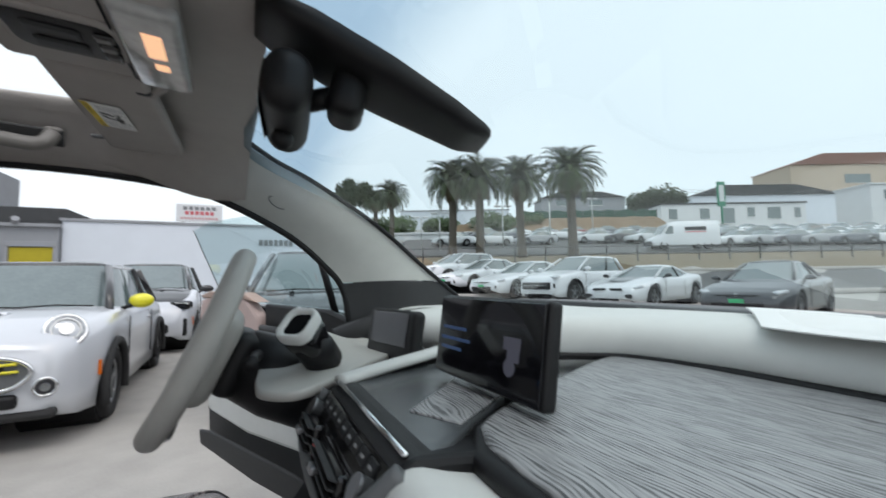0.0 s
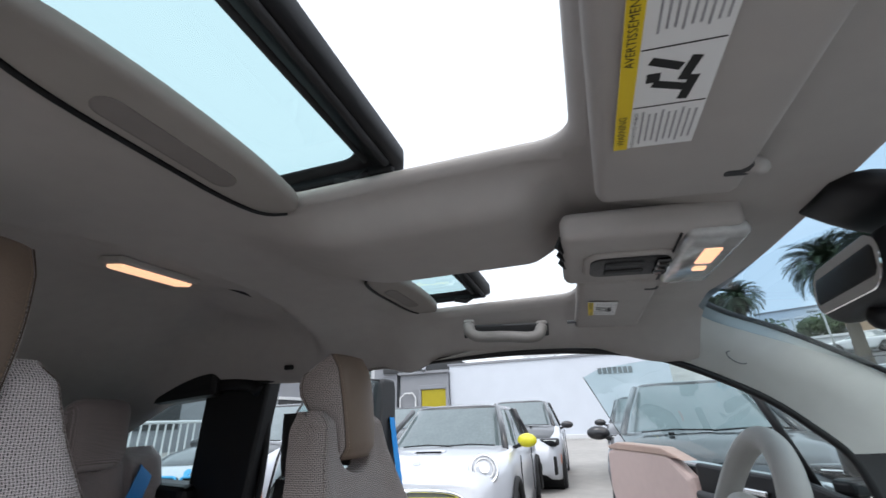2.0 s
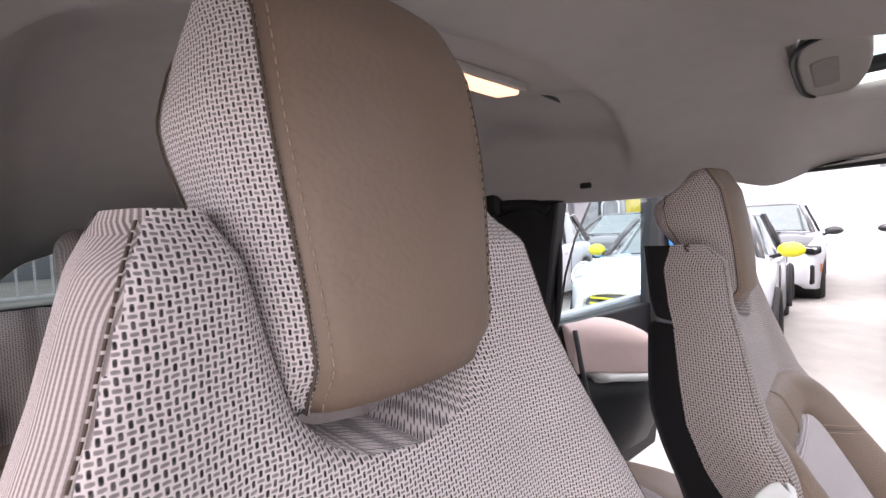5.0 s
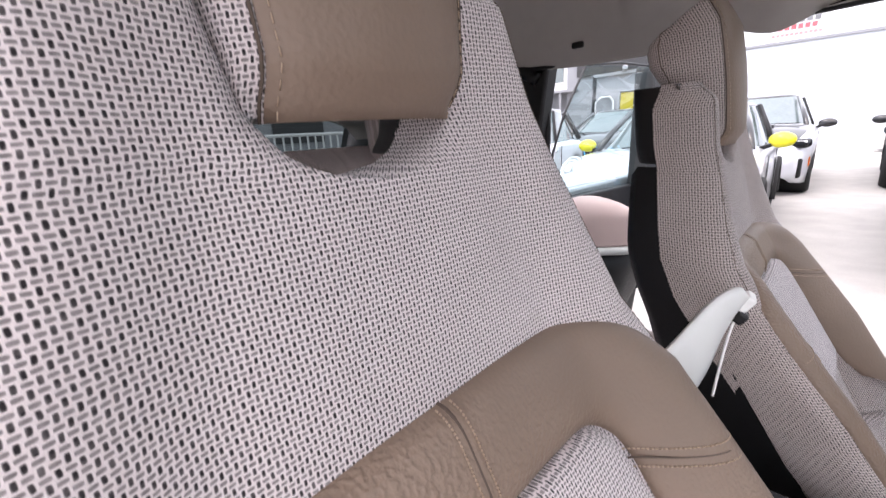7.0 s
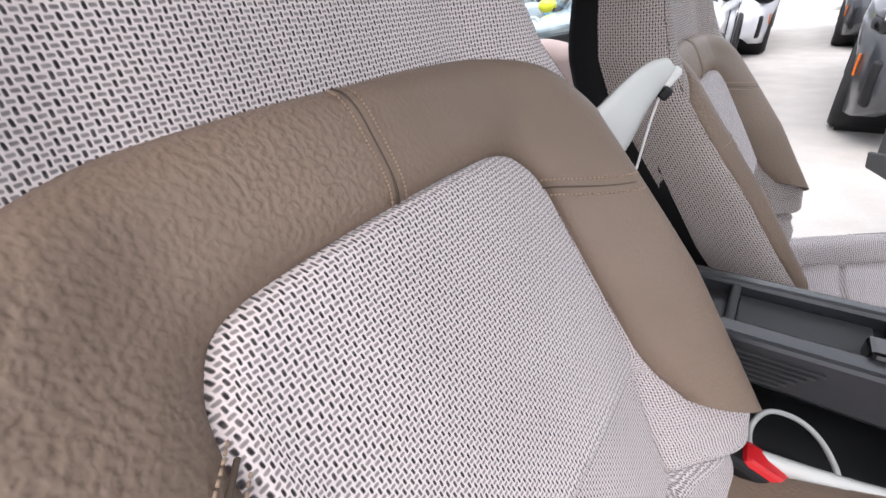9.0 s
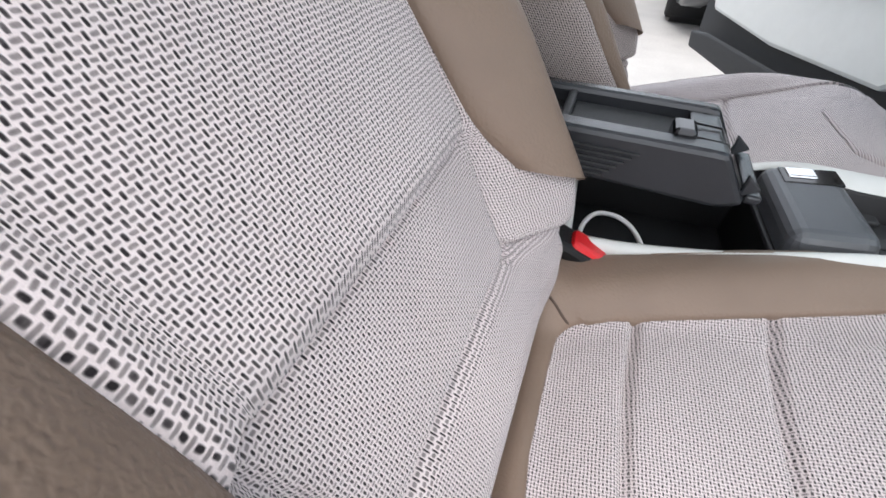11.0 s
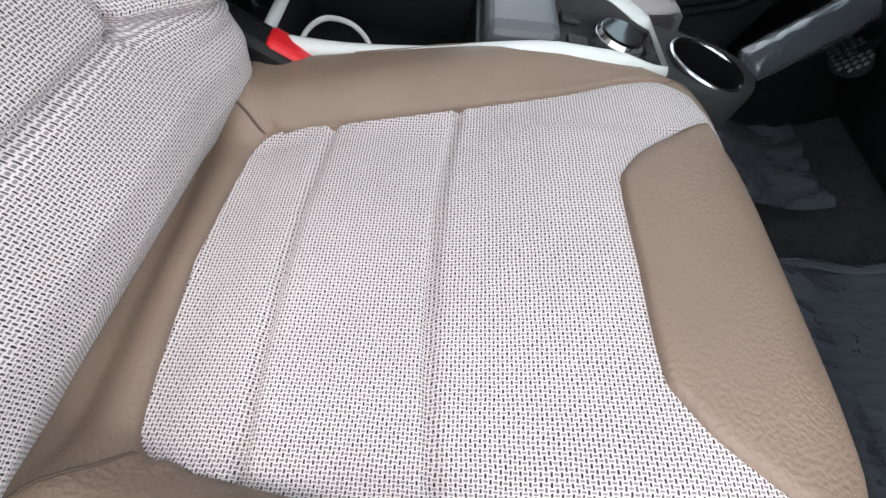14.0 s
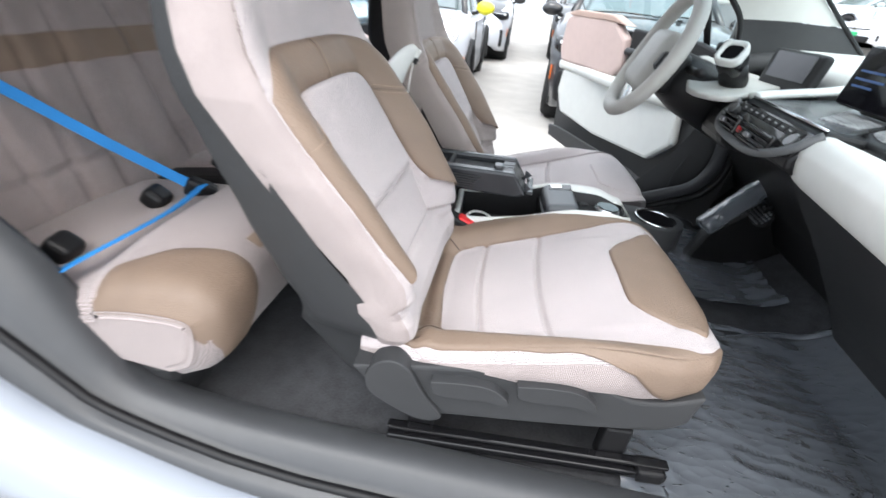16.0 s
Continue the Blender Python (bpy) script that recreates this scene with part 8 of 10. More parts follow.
for x in np.linspace(0.015, 0.46, 22):
    q = (x - 0.015) / 0.445
    d = 0.045 + 0.12 * float(smooth01(q, 0.0, 0.6)) * (1 - 0.6 * float(smooth01(q, 0.8, 1.0)))
    rings.append([(x, -0.01, 0.835), (x, -d, 0.812), (x, -d - 0.004, 0.74), (x, -0.85 * d, 0.64), (x, -0.6 * d, 0.54), (x, -0.01, 0.47)])
v, f = loft(rings, cap=True)
mesh_ob("lower_panel", v, f, M_BLACK, rd, "black lower door panel")
tube_ob("latch_rod", curve_pts([(0.03, -0.055, 0.99), (0.035, -0.075, 0.86), (0.06, -0.085, 0.74), (0.09, -0.08, 0.62)], 20), 0.008, M_DGREY, rd, 8)
block("hinge_plate", (0.05, 0.05, 0.09), pose(0.025, -0.035, 0.66), M_DGREY, rd, 0.006)
gl = thing("side_window", "", "")
gl.parent = rd
tagged(gl, "tinted rear side window")
q = mesh_ob("pane", [(0.03, 0.01, 1.0), (0.59, 0.01, 1.0), (0.605, -0.02, 1.44), (0.20, -0.02, 1.43), (0.10, -0.012, 1.28)], [(0, 1, 2, 3, 4)], M_SIDEGLASS, gl, smooth=False)
q.visible_shadow = False
tube_ob("frame", [(0.03, 0.01, 1.0), (0.06, 0.0, 1.16), (0.10, -0.012, 1.28), (0.20, -0.02, 1.43), (0.40, -0.022, 1.445), (0.605, -0.02, 1.445)], 0.004, M_DGREY, gl, 8)
part("belt_slot", cyl(bmesh.new(), 0.016, 0.01, pose(0.665, -0.047, 1.27, 90, 0, 0), 20), M_BLACK, rd)
b3 = thing("seat_belt", "bright blue front seat belt hanging down the rear door post", "seat belt")
b3.matrix_basis = rd.matrix_basis.copy()
webbing("webbing", curve_pts([(0.665, -0.055, 1.28), (0.675, -0.065, 1.17), (0.675, -0.10, 0.95), (0.66, -0.12, 0.75), (0.645, -0.10, 0.58)], 20), 0.046, M_BLUE, b3, (1, 0.15, 0))
block("tongue", (0.05, 0.012, 0.03), pose(0.665, -0.115, 0.83), M_CHROME, b3, 0.004)
# door aperture trims round the rear opening
tube_ob("door_seal", curve_pts([(-0.70, 0.655, 1.39), (-0.685, 0.66, 1.25), (-0.70, 0.665, 1.05), (-0.745, 0.67, 0.85), (-0.70, 0.68, 0.62), (-0.60, 0.69, 0.47)], 30), 0.010, M_BLACK, car, 8)


# ---- parked cars ----
M_TYRE = plain("tyre", (0.018, 0.018, 0.019), 0.85, vary=0.2, scale=60)
M_RIM = plain("alloy_rim", (0.38, 0.39, 0.40), 0.35, 0.8, 0.08)
M_DARKRIM = plain("dark_rim", (0.05, 0.05, 0.055), 0.4, 0.5, 0.1)
# dark panes with some of the reflected sky put into the base colour
M_SKYGLASS = plain("car_glass", (0.13, 0.165, 0.17), 0.04, vary=0.15, spec=1.0)
M_WHITEPAINT = car_paint("white_car_paint", (0.72, 0.74, 0.77))
M_SILVERWHITE = car_paint("silver_white_paint", (0.60, 0.62, 0.66), 0.15)
M_CHARCOAL = car_paint("charcoal_paint", (0.045, 0.048, 0.055), 0.3)
M_BLACKPAINT = car_paint("black_paint", (0.012, 0.012, 0.014), 0.1)
M_HEADLAMP = plain("headlamp_lens", (0.55, 0.57, 0.60), 0.08, 0.3, 0.1)
M_ORANGE = plain("orange_reflector", (0.75, 0.16, 0.01), 0.3)
M_SIGNALYELLOW = plain("yellow_gloss", (0.72, 0.66, 0.02), 0.3, coat=0.5)
M_ICEBLUE = plain("ice_blue_trim", (0.08, 0.42, 0.75), 0.35)
M_GREENBAR = plain("green_print", (0.02, 0.45, 0.16), 0.5)


def random_paint(name):
    """Paint whose colour differs from car to car."""
    m, nt, b = nodes_of(name)
    n, l = nt.nodes, nt.links
    oi = n.new("ShaderNodeObjectInfo")
    r = n.new("ShaderNodeValToRGB")
    r.color_ramp.interpolation = "CONSTANT"
    cols = ((0.0, (0.72, 0.73, 0.75)), (0.38, (0.35, 0.36, 0.38)), (0.55, (0.035, 0.036, 0.04)), (0.72, (0.12, 0.13, 0.15)), (0.84, (0.60, 0.62, 0.64)), (0.94, (0.20, 0.02, 0.02)))
    for i, (p, c) in enumerate(cols):
        e = r.color_ramp.elements[i] if i < 2 else r.color_ramp.elements.new(p)
        e.position, e.color = p, (*c, 1)
    l.new(oi.outputs["Random"], r.inputs[0])
    l.new(r.outputs[0], b.inputs["Base Color"])
    b.inputs["Roughness"].default_value = 0.3
    b.inputs["Coat Weight"].default_value = 0.7
    return m


M_ANYPAINT = random_paint("assorted_car_paint")


def wheel(parent, x, y, r, side, dark=False, detail=True):
    """Tyre and spoked rim; side is the sign of y outwards."""
    w = 0.20
    n = 28 if detail else 16
    prof = [(r * 0.64, -w / 2), (r * 0.92, -w / 2), (r * 0.99, -w * 0.38), (r, -w * 0.2), (r, w * 0.2), (r * 0.99, w * 0.38), (r * 0.92, w / 2), (r * 0.64, w / 2), (r * 0.60, w * 0.3)]
    rings = [[(x + q[0] * math.cos(a), y + side * q[1], r + q[0] * math.sin(a)) for q in prof] for a in np.linspace(0, 2 * math.pi, n + 1)[:-1]]
    v, f = loft(rings + [rings[0]], closed_ring=False)
    wh = thing("wheel", "", "", (0, 0, 0))
    wh.parent = parent
    mesh_ob("tyre", v, f, M_TYRE, wh)
    mt = M_DARKRIM if dark else M_RIM
    bm = cyl(bmesh.new(), r * 0.62, 0.02, pose(x, y + side * w * 0.12, r, 90, 0, 0), n)
    part("rim_disc", bm, M_BLACK, wh)
    bm = bmesh.new()
    for k in range(5):
        a = 72 * k + 20
        for off in ((-7, 7) if detail else (0,)):
            rbox(bm, (r * 0.60, 0.025, r * (0.07 if detail else 0.14)), pose(x, y + side * w * 0.32, r, 0, -(a + off), 0) @ pose(r * 0.33, 0, 0), 0)
    cyl(bm, r * 0.12, 0.03, pose(x, y + side * w * 0.34, r, 90, 0, 0), 14)
    rg = [[(x + rr * math.cos(a), y + side * yy, r + rr * math.sin(a)) for rr, yy in ((r * 0.56, w * 0.36), (r * 0.64, w * 0.42), (r * 0.655, w * 0.40), (r * 0.60, w * 0.30))] for a in np.linspace(0, 2 * math.pi, n + 1)[:-1]]
    v, f = loft(rg + [rg[0]])
    part("rim", bm, mt, wh)
    mesh_ob("rim_lip", v, f, mt, wh)
    return wh


def car_shape(name, label, L, W, H, prof, glass_base, glass_top, wheel_r, wx, paint, roof_paint=None, hood_paint=None, detail=True, group="", dark_rim=False, belt=None, clad=None):
    """A car facing +x, standing at its middle. prof: (x, height) along bonnet, screen foot and tail for the lower body;
    glass_base and glass_top: (x rear, x front, half width, z) of the cabin's foot and roof."""
    c = thing(name, label, "car", group=group)
    hw = W / 2
    ns = 64 if detail else 30
    xs = np.linspace(-L / 2, L / 2, ns)
    px, pz = [p[0] for p in prof], [p[1] for p in prof]
    rings, hood_rings = [], []
    for x in xs:
        e = abs(x) / (L / 2)
        w = hw * (1 - 0.16 * smooth01(e, 0.72, 1.0) - 0.10 * smooth01(e, 0.93, 1.0))
        top = float(np.interp(x, px, pz))
        zb = 0.20 + 0.10 * smooth01(e, 0.90, 1.0)
        arch = 0
        for xc in wx:
            rr = wheel_r * 1.14
            if abs(x - xc) < rr:
                arch = max(arch, wheel_r + math.sqrt(rr * rr - (x - xc) ** 2))
        zl = max(zb, arch)
        sh = top - 0.10
        sec = [(w * 0.80, min(zl, sh - 0.02)), (w * 0.975, min(zl, sh - 0.02)), (w * 0.995, min(max(zl + 0.02, 0.38), sh - 0.01)), (w, (max(zl, 0.38) + sh) / 2), (w * 0.985, sh), (w * 0.94, top - 0.035), (w * 0.86, top - 0.005), (w * 0.6, top + 0.018), (0, top + 0.026)]
        half = [(x + (0.06 * (1 - (p[0] / hw) ** 2) * (1 if x > 0 else -1) * smooth01(e, 0.85, 1.0)), p[0], p[1]) for p in sec]
        rings.append(half + [(p[0], -p[1], p[2]) for p in half[-2::-1]])
    v, f = loft(rings, closed_ring=False)
    n = len(rings[0])
    f.append(tuple(range(n))[::-1])
    f.append(tuple((ns - 1) * n + k for k in range(n)))
    mesh_ob("body", v, f, paint, c)
    if hood_paint:
        hr = []
        for r in rings:
            if r[8][0] > glass_base[1] - 0.05 and r[8][0] < L / 2 - 0.10:
                hr.append([(p[0], p[1] * 0.97, p[2] + 0.006) for p in r[5:12]])
        v, f = loft(hr, closed_ring=False)
        mesh_ob("bonnet", v, f, hood_paint, c)
    # cabin glass and roof
    (bx0, bx1, bw, bz), (tx0, tx1, tw, tz) = glass_base, glass_top

    def cabin_ring(s, grow=0.0):
        x0, x1 = bx0 + (tx0 - bx0) * s, bx1 + (tx1 - bx1) * s
        w = bw + (tw - bw) * s + grow
        z = bz + (tz - bz) * s
        out = []
        for k in range(40):
            a = 2 * math.pi * k / 40
            ca, sa = math.cos(a), math.sin(a)
            ex = math.copysign(abs(ca) ** 0.5, ca)
            ey = math.copysign(abs(sa) ** 0.42, sa)
            out.append(((x0 + x1) / 2 + (x1 - x0) / 2 * ex, w * ey, z - 0.03 * (abs(ey) > 0.9) * s))
        return out

    v, f = loft([cabin_ring(s) for s in np.linspace(-0.1, 1, 6)])
    mesh_ob("glasshouse", v, f, M_SKYGLASS, c)
    rr = [cabin_ring(1.0, 0.006)]
    r0 = rr[0]
    cx = (tx0 + tx1) / 2
    for s, dz in ((1.0, -0.02), (0.97, 0.022), (0.85, 0.042), (0.55, 0.056), (0.02, 0.062)):
        rr.append([(cx + (p[0] - cx) * s, p[1] * s, p[2] + dz) for p in r0])
    v, f = loft(rr[1:], cap=True)
    mesh_ob("roof", v, f, roof_paint or paint, c)
    if detail:
        for sy in (-1, 1):
            for s_k, mat in ((9.2, M_BLACK if not roof_paint else roof_paint), (10.8, paint)):
                pass
            a0 = Vector((bx1 - 0.02, sy * bw * 0.93, bz - 0.02))
            a1 = Vector((tx1 - 0.03, sy * tw * 0.93, tz - 0.015))
            tube_ob("pillar", [a0, a0.lerp(a1, 0.5) + Vector((0.02, sy * 0.01, 0.01)), a1], 0.035, roof_paint or paint, c, 8)
            m0 = Vector((0.5 * (bx0 + bx1) - 0.15, sy * (bw + 0.004), bz))
            m1 = Vector((0.5 * (tx0 + tx1) - 0.15, sy * (tw + 0.004), tz - 0.02))
            tube_ob("pillar", [m0, m1], 0.03, M_BLACK, c, 6)
            r1 = Vector((bx0 + 0.10, sy * bw * 0.92, bz))
            r2 = Vector((tx0 + 0.08, sy * tw * 0.92, tz - 0.02))
            tube_ob("pillar", [r1, r2], 0.05, roof_paint or paint, c, 8)
            # door cut lines and handle
            for xd in (bx1 - 0.25, 0.5 * (bx0 + bx1) - 0.2):
                tube_ob("door_gap", [(xd, sy * (hw + 0.001), 0.34), (xd - 0.02, sy * (hw + 0.002), bz - 0.08)], 0.006, M_BLACK, c, 5)
            block("door_handle", (0.16, 0.025, 0.025), pose(0.5 * (bx0 + bx1) - 0.02, sy * (hw + 0.006), bz - 0.16), M_CHROME if not dark_rim else paint, c, 0.008)
    for xc in wx:
        for sy in (-1, 1):
            wheel(c, xc, sy * (hw - 0.11), wheel_r, sy, dark_rim, detail)
            if clad:
                pts = [(xc + wheel_r * 1.14 * math.cos(a), sy * (hw + 0.002), wheel_r + wheel_r * 1.14 * math.sin(a)) for a in np.linspace(-0.35, math.pi + 0.35, 24)]
                tube_ob("arch_trim", pts, 0.035, clad, c, 8)
            inner = cyl(bmesh.new(), wheel_r * 1.12, 0.5, pose(xc, sy * (hw - 0.32), wheel_r, 90, 0, 0), 24)
            part("wheel_well", inner, M_BLACK, c)
    return c


def mirrors(c, x, y, z, mat, size=(0.12, 0.20, 0.12)):
    for sy in (-1, 1):
        mr = thing("door_mirror", "", "")
        mr.parent = c
        bm = bmesh.new()
        ball(bm, 0.5, pose(x, sy * (y + 0.02), z) @ Matrix.Diagonal((size[0], size[1], size[2], 1)))
        part("cap", bm, mat, mr, smooth=True)
        block("arm", (0.05, 0.10, 0.04), pose(x + 0.01, sy * (y - 0.10), z - 0.06, 20 * sy, 0, 0), M_BLACK, mr, 0.01)


def put(c, x, y, yaw, z=None):
    c.matrix_basis = pose(x, y, land_z(x, y) if z is None else z, 0, 0, yaw)
    return c


# small two-door hatch with round lamps and yellow accents
mini = car_shape("hatchback", "silver-white small hatchback with yellow mirror caps and grille stripes", 3.84, 1.73, 1.41,
                 [(-1.92, 0.80), (-1.85, 0.93), (-1.2, 0.95), (0.0, 0.94), (0.72, 0.955), (1.15, 0.935), (1.5, 0.888), (1.72, 0.835), (1.84, 0.780), (1.92, 0.715)],
                 (-1.72, 0.92, 0.80, 0.93), (-1.45, 0.22, 0.62, 1.375), 0.315, (1.17, -1.32), M_SILVERWHITE, roof_paint=M_BLACKPAINT, clad=M_RUBBER)
mirrors(mini, 0.60, 0.93, 1.0, M_SIGNALYELLOW, (0.14, 0.22, 0.15))
for sy in (-1, 1):
    lamp = thing("headlamp", "", "")
    lamp.parent = mini
    HM = look((1.728, sy * 0.652, 0.818), (2.70, sy * 0.99, 1.25))
    rg = [HM @ Vector((0.122 * math.cos(a), 0.122 * math.sin(a), -0.015)) for a in np.linspace(0, 2 * math.pi, 41)[:-1]]
    tube_ob("chrome_ring", rg, 0.016, M_CHROME, lamp, 8, closed=True)
    bm = bmesh.new()
    ball(bm, 0.115, HM @ Matrix.Diagonal((1, 1, 0.45, 1)))
    part("lens", bm, M_HEADLAMP, lamp, smooth=True)
    rg = [HM @ Vector((0.085 * math.cos(a), 0.085 * math.sin(a), -0.042)) for a in np.linspace(0, 2 * math.pi, 41)[:-1]]
    tube_ob("light_ring", rg, 0.007, M_WHITE, lamp, 6, closed=True)
    part("projector", cyl(bmesh.new(), 0.045, 0.02, HM @ pose(0, 0, -0.055), 24), M_CHROME, lamp)
    fog = thing("fog_lamp", "", "")
    fog.parent = mini
    FM = look((1.945, sy * 0.612, 0.455), (2.9, sy * 0.85, 0.455))
    rg = [FM @ Vector((0.062 * math.cos(a), 0.062 * math.sin(a), -0.01)) for a in np.linspace(0, 2 * math.pi, 31)[:-1]]
    tube_ob("ring", rg, 0.011, M_CHROME, fog, 8, closed=True)
    part("lens", cyl(bmesh.new(), 0.056, 0.02, FM, 24), M_DARKRIM, fog)
    part("bulb", cyl(bmesh.new(), 0.03, 0.02, FM @ pose(0, 0, -0.012), 20), M_CHROME, fog)
    block("side_marker", (0.03, 0.012, 0.12), pose(1.56, sy * 0.835, 0.50, 0, 0, -sy * 20), M_ORANGE, mini, 0.004)
gr = thing("grille", "", "")
gr.parent = mini
out = curve_pts([(0.0, 0.690), (0.30, 0.685), (0.46, 0.655), (0.54, 0.585), (0.50, 0.505), (0.38, 0.455), (0.0, 0.450)], 40)
loop = [(p[0], p[1]) for p in out] + [(-p[0], p[1]) for p in out[::-1]]
GX = lambda y, z: 1.980 - 0.085 * y * y
v = [(GX(y, z) + 0.012, y, z) for y, z in loop] + [(GX(y * s, 0.54 + (z - 0.54) * s) + 0.02, y * s, 0.54 + (z - 0.54) * s) for s in (0.6, 0.2) for y, z in loop]
n = len(loop)
f = [(r * n + k, r * n + (k + 1) % n, (r + 1) * n + (k + 1) % n, (r + 1) * n + k) for r in range(2) for k in range(n)] + [tuple(2 * n + k for k in range(n))]
mesh_ob("panel", v, f, M_MGREY, gr)
tube_ob("surround", [(GX(y, z) + 0.014, y, z) for y, z in loop], 0.017, M_CHROME, gr, 8, closed=True)
for zz, hw_ in ((0.632, 0.47), (0.580, 0.48)):
    tube_ob("stripe", [(GX(y, zz) + 0.030, y, zz) for y in np.linspace(-hw_, hw_, 20)], 0.011, M_SIGNALYELLOW, gr, 6)
tube_ob("slot", [(GX(y, 0.606) + 0.026, y, 0.606) for y in np.linspace(-0.40, 0.40, 20)], 0.010, M_BLACK, gr, 6)
part("badge", cyl(bmesh.new(), 0.040, 0.02, pose(2.018, 0.16, 0.606, 0, 90, 0), 24), M_SIGNALYELLOW, gr)
block("lower_intake", (0.06, 0.95, 0.10), pose(1.965, 0, 0.375), M_BLACK, mini, 0.03)
block("chin", (0.10, 1.35, 0.07), pose(1.92, 0, 0.265), M_RUBBER, mini, 0.03)
tube_ob("chin_line", [(1.992 - 0.2 * (y / 0.75) ** 2, y, 0.315) for y in np.linspace(-0.72, 0.72, 20)], 0.012, M_CHROME, mini, 6)
bm = rbox(bmesh.new(), (0.09, 0.34, 0.03), pose(1.28, 0, 0.945, 0, 8, 0), 0.012, 3)
part("bonnet_scoop", bm, M_SILVERWHITE, mini, smooth=True)
block("scoop_mouth", (0.02, 0.28, 0.016), pose(1.328, 0, 0.945, 0, 8, 0), M_BLACK, mini, 0.006)
part("bonnet_badge", cyl(bmesh.new(), 0.035, 0.01, pose(1.70, 0, 0.872, 0, 18, 0), 20), M_CHROME, mini)
pl = thing("dealer_plate", "", "")
pl.parent = mini
block("frame", (0.02, 0.34, 0.17), pose(2.012, -0.02, 0.462), M_BLACK, pl, 0.006)
for yy, zz, w, h, mt in ((-0.10, 0.46, 0.06, 0.07, M_GREENBAR), (0.05, 0.475, 0.16, 0.022, M_GREENBAR), (0.05, 0.445, 0.13, 0.010, M_GREENBAR), (-0.02, 0.525, 0.20, 0.012, M_WHITE), (-0.02, 0.385, 0.26, 0.014, M_WHITE)):
    block("printed_bar", (0.004, w, h), pose(2.024, -0.02 - yy, zz + 0.01), mt, pl, 0)
for sy, yy in ((1, 0.35), (-1, -0.15)):
    tube_ob("wiper", [(0.93, yy - 0.28, 0.975), (0.90, yy, 0.99), (0.93, yy + 0.28, 0.975)], 0.008, M_BLACK, mini, 6)
put(mini, -1.40, 5.32, -88)


def tall_hatch(paint, label, dark=False):
    """Tall electric hatch: black bonnet, twin closed grilles with ice-blue rims."""
    c = car_shape("electric_hatchback", label, 4.0, 1.78, 1.58,
                  [(-2.0, 0.85), (-1.9, 1.0), (-1.2, 1.03), (0.3, 1.0), (1.05, 1.06), (1.45, 0.98), (1.75, 0.88), (1.92, 0.76), (2.0, 0.60)],
                  (-1.85, 1.16, 0.80, 1.02), (-1.55, 0.15, 0.60, 1.53), 0.345, (1.28, -1.29), paint, roof_paint=M_BLACKPAINT, hood_paint=M_BLACKPAINT, dark_rim=False)
    mirrors(c, 0.78, 0.97, 1.06, M_BLACKPAINT, (0.12, 0.24, 0.14))
    for sy in (-1, 1):
        g = thing("grille", "", "")
        g.parent = c
        lp = rr_loop(0.03, 0.36, -0.07, 0.07, 0.05, 6)
        pts = [(2.068 - 0.06 * (y / 0.5) ** 2, sy * y, 0.70 + z) for y, z in lp]
        tube_ob("blue_rim", pts, 0.014, M_ICEBLUE, g, 8, closed=True)
        block("black_face", (0.03, 0.32, 0.13), pose(2.05, sy * 0.195, 0.70, 0, 0, -sy * 5), M_GLOSS, g, 0.03)
        hl = thing("headlamp", "", "")
        hl.parent = c
        bm = rbox(bmesh.new(), (0.16, 0.34, 0.13), pose(1.86, sy * 0.66, 0.80, 0, 10, -sy * 28), 0.04, 3)
        part("housing", bm, M_GLOSS, hl, smooth=True)
        block("light_bar", (0.02, 0.24, 0.03), pose(1.945, sy * 0.67, 0.825, 0, 10, -sy * 28), M_WHITE, hl, 0.008)
        bm = rbox(bmesh.new(), (0.10, 0.10, 0.30), pose(1.90, sy * 0.70, 0.43, 0, 0, -sy * 25), 0.03, 3)
        part("bumper_vent", bm, M_BLACK, c, smooth=True)
        block("side_marker", (0.02, 0.012, 0.14), pose(1.72, sy * 0.83, 0.52, 0, 0, -sy * 15), M_ORANGE, c, 0.004)
    block("lower_intake", (0.06, 1.0, 0.14), pose(2.045, 0, 0.42), M_BLACK, c, 0.03)
    part("badge", cyl(bmesh.new(), 0.042, 0.012, pose(1.95, 0, 0.80, 0, 55, 0), 24), M_ICEBLUE, c)
    block("number_plate", (0.015, 0.30, 0.11), pose(2.08, 0, 0.53), M_WHITE, c, 0.004)
    for yy in (0.35, -0.25):
        tube_ob("wiper", [(1.20, yy - 0.30, 1.075), (1.16, yy, 1.09), (1.18, yy + 0.30, 1.08)], 0.008, M_BLACK, c, 6)
    for yy in (-0.3, 0.3):
        block("washer_jet", (0.03, 0.05, 0.02), pose(1.28, yy, 1.06), M_BLACK, c, 0.006)
    return c


white_ev = put(tall_hatch(M_SILVERWHITE, "white electric hatchback with black bonnet, parked behind the small hatch"), -1.20, 9.75, -88)
dark_ev = put(tall_hatch(M_CHARCOAL, "charcoal electric hatchback with blue-rimmed grilles, facing the open door"), 1.42, 5.35, -96)
put(copy_thing(dark_ev, Matrix.Identity(4)), 1.50, 10.6, -93)
put(copy_thing(white_ev, Matrix.Identity(4)), -4.3, 5.6, -86)
put(copy_thing(dark_ev, Matrix.Identity(4)), -4.1, 10.4, -88)

# row of cars facing us at the yard's far edge
SALOON = [(-2.4, 0.72), (-2.3, 0.98), (-1.6, 1.0), (-0.4, 0.95), (0.75, 0.96), (1.4, 0.86), (2.0, 0.74), (2.3, 0.64), (2.4, 0.55)]


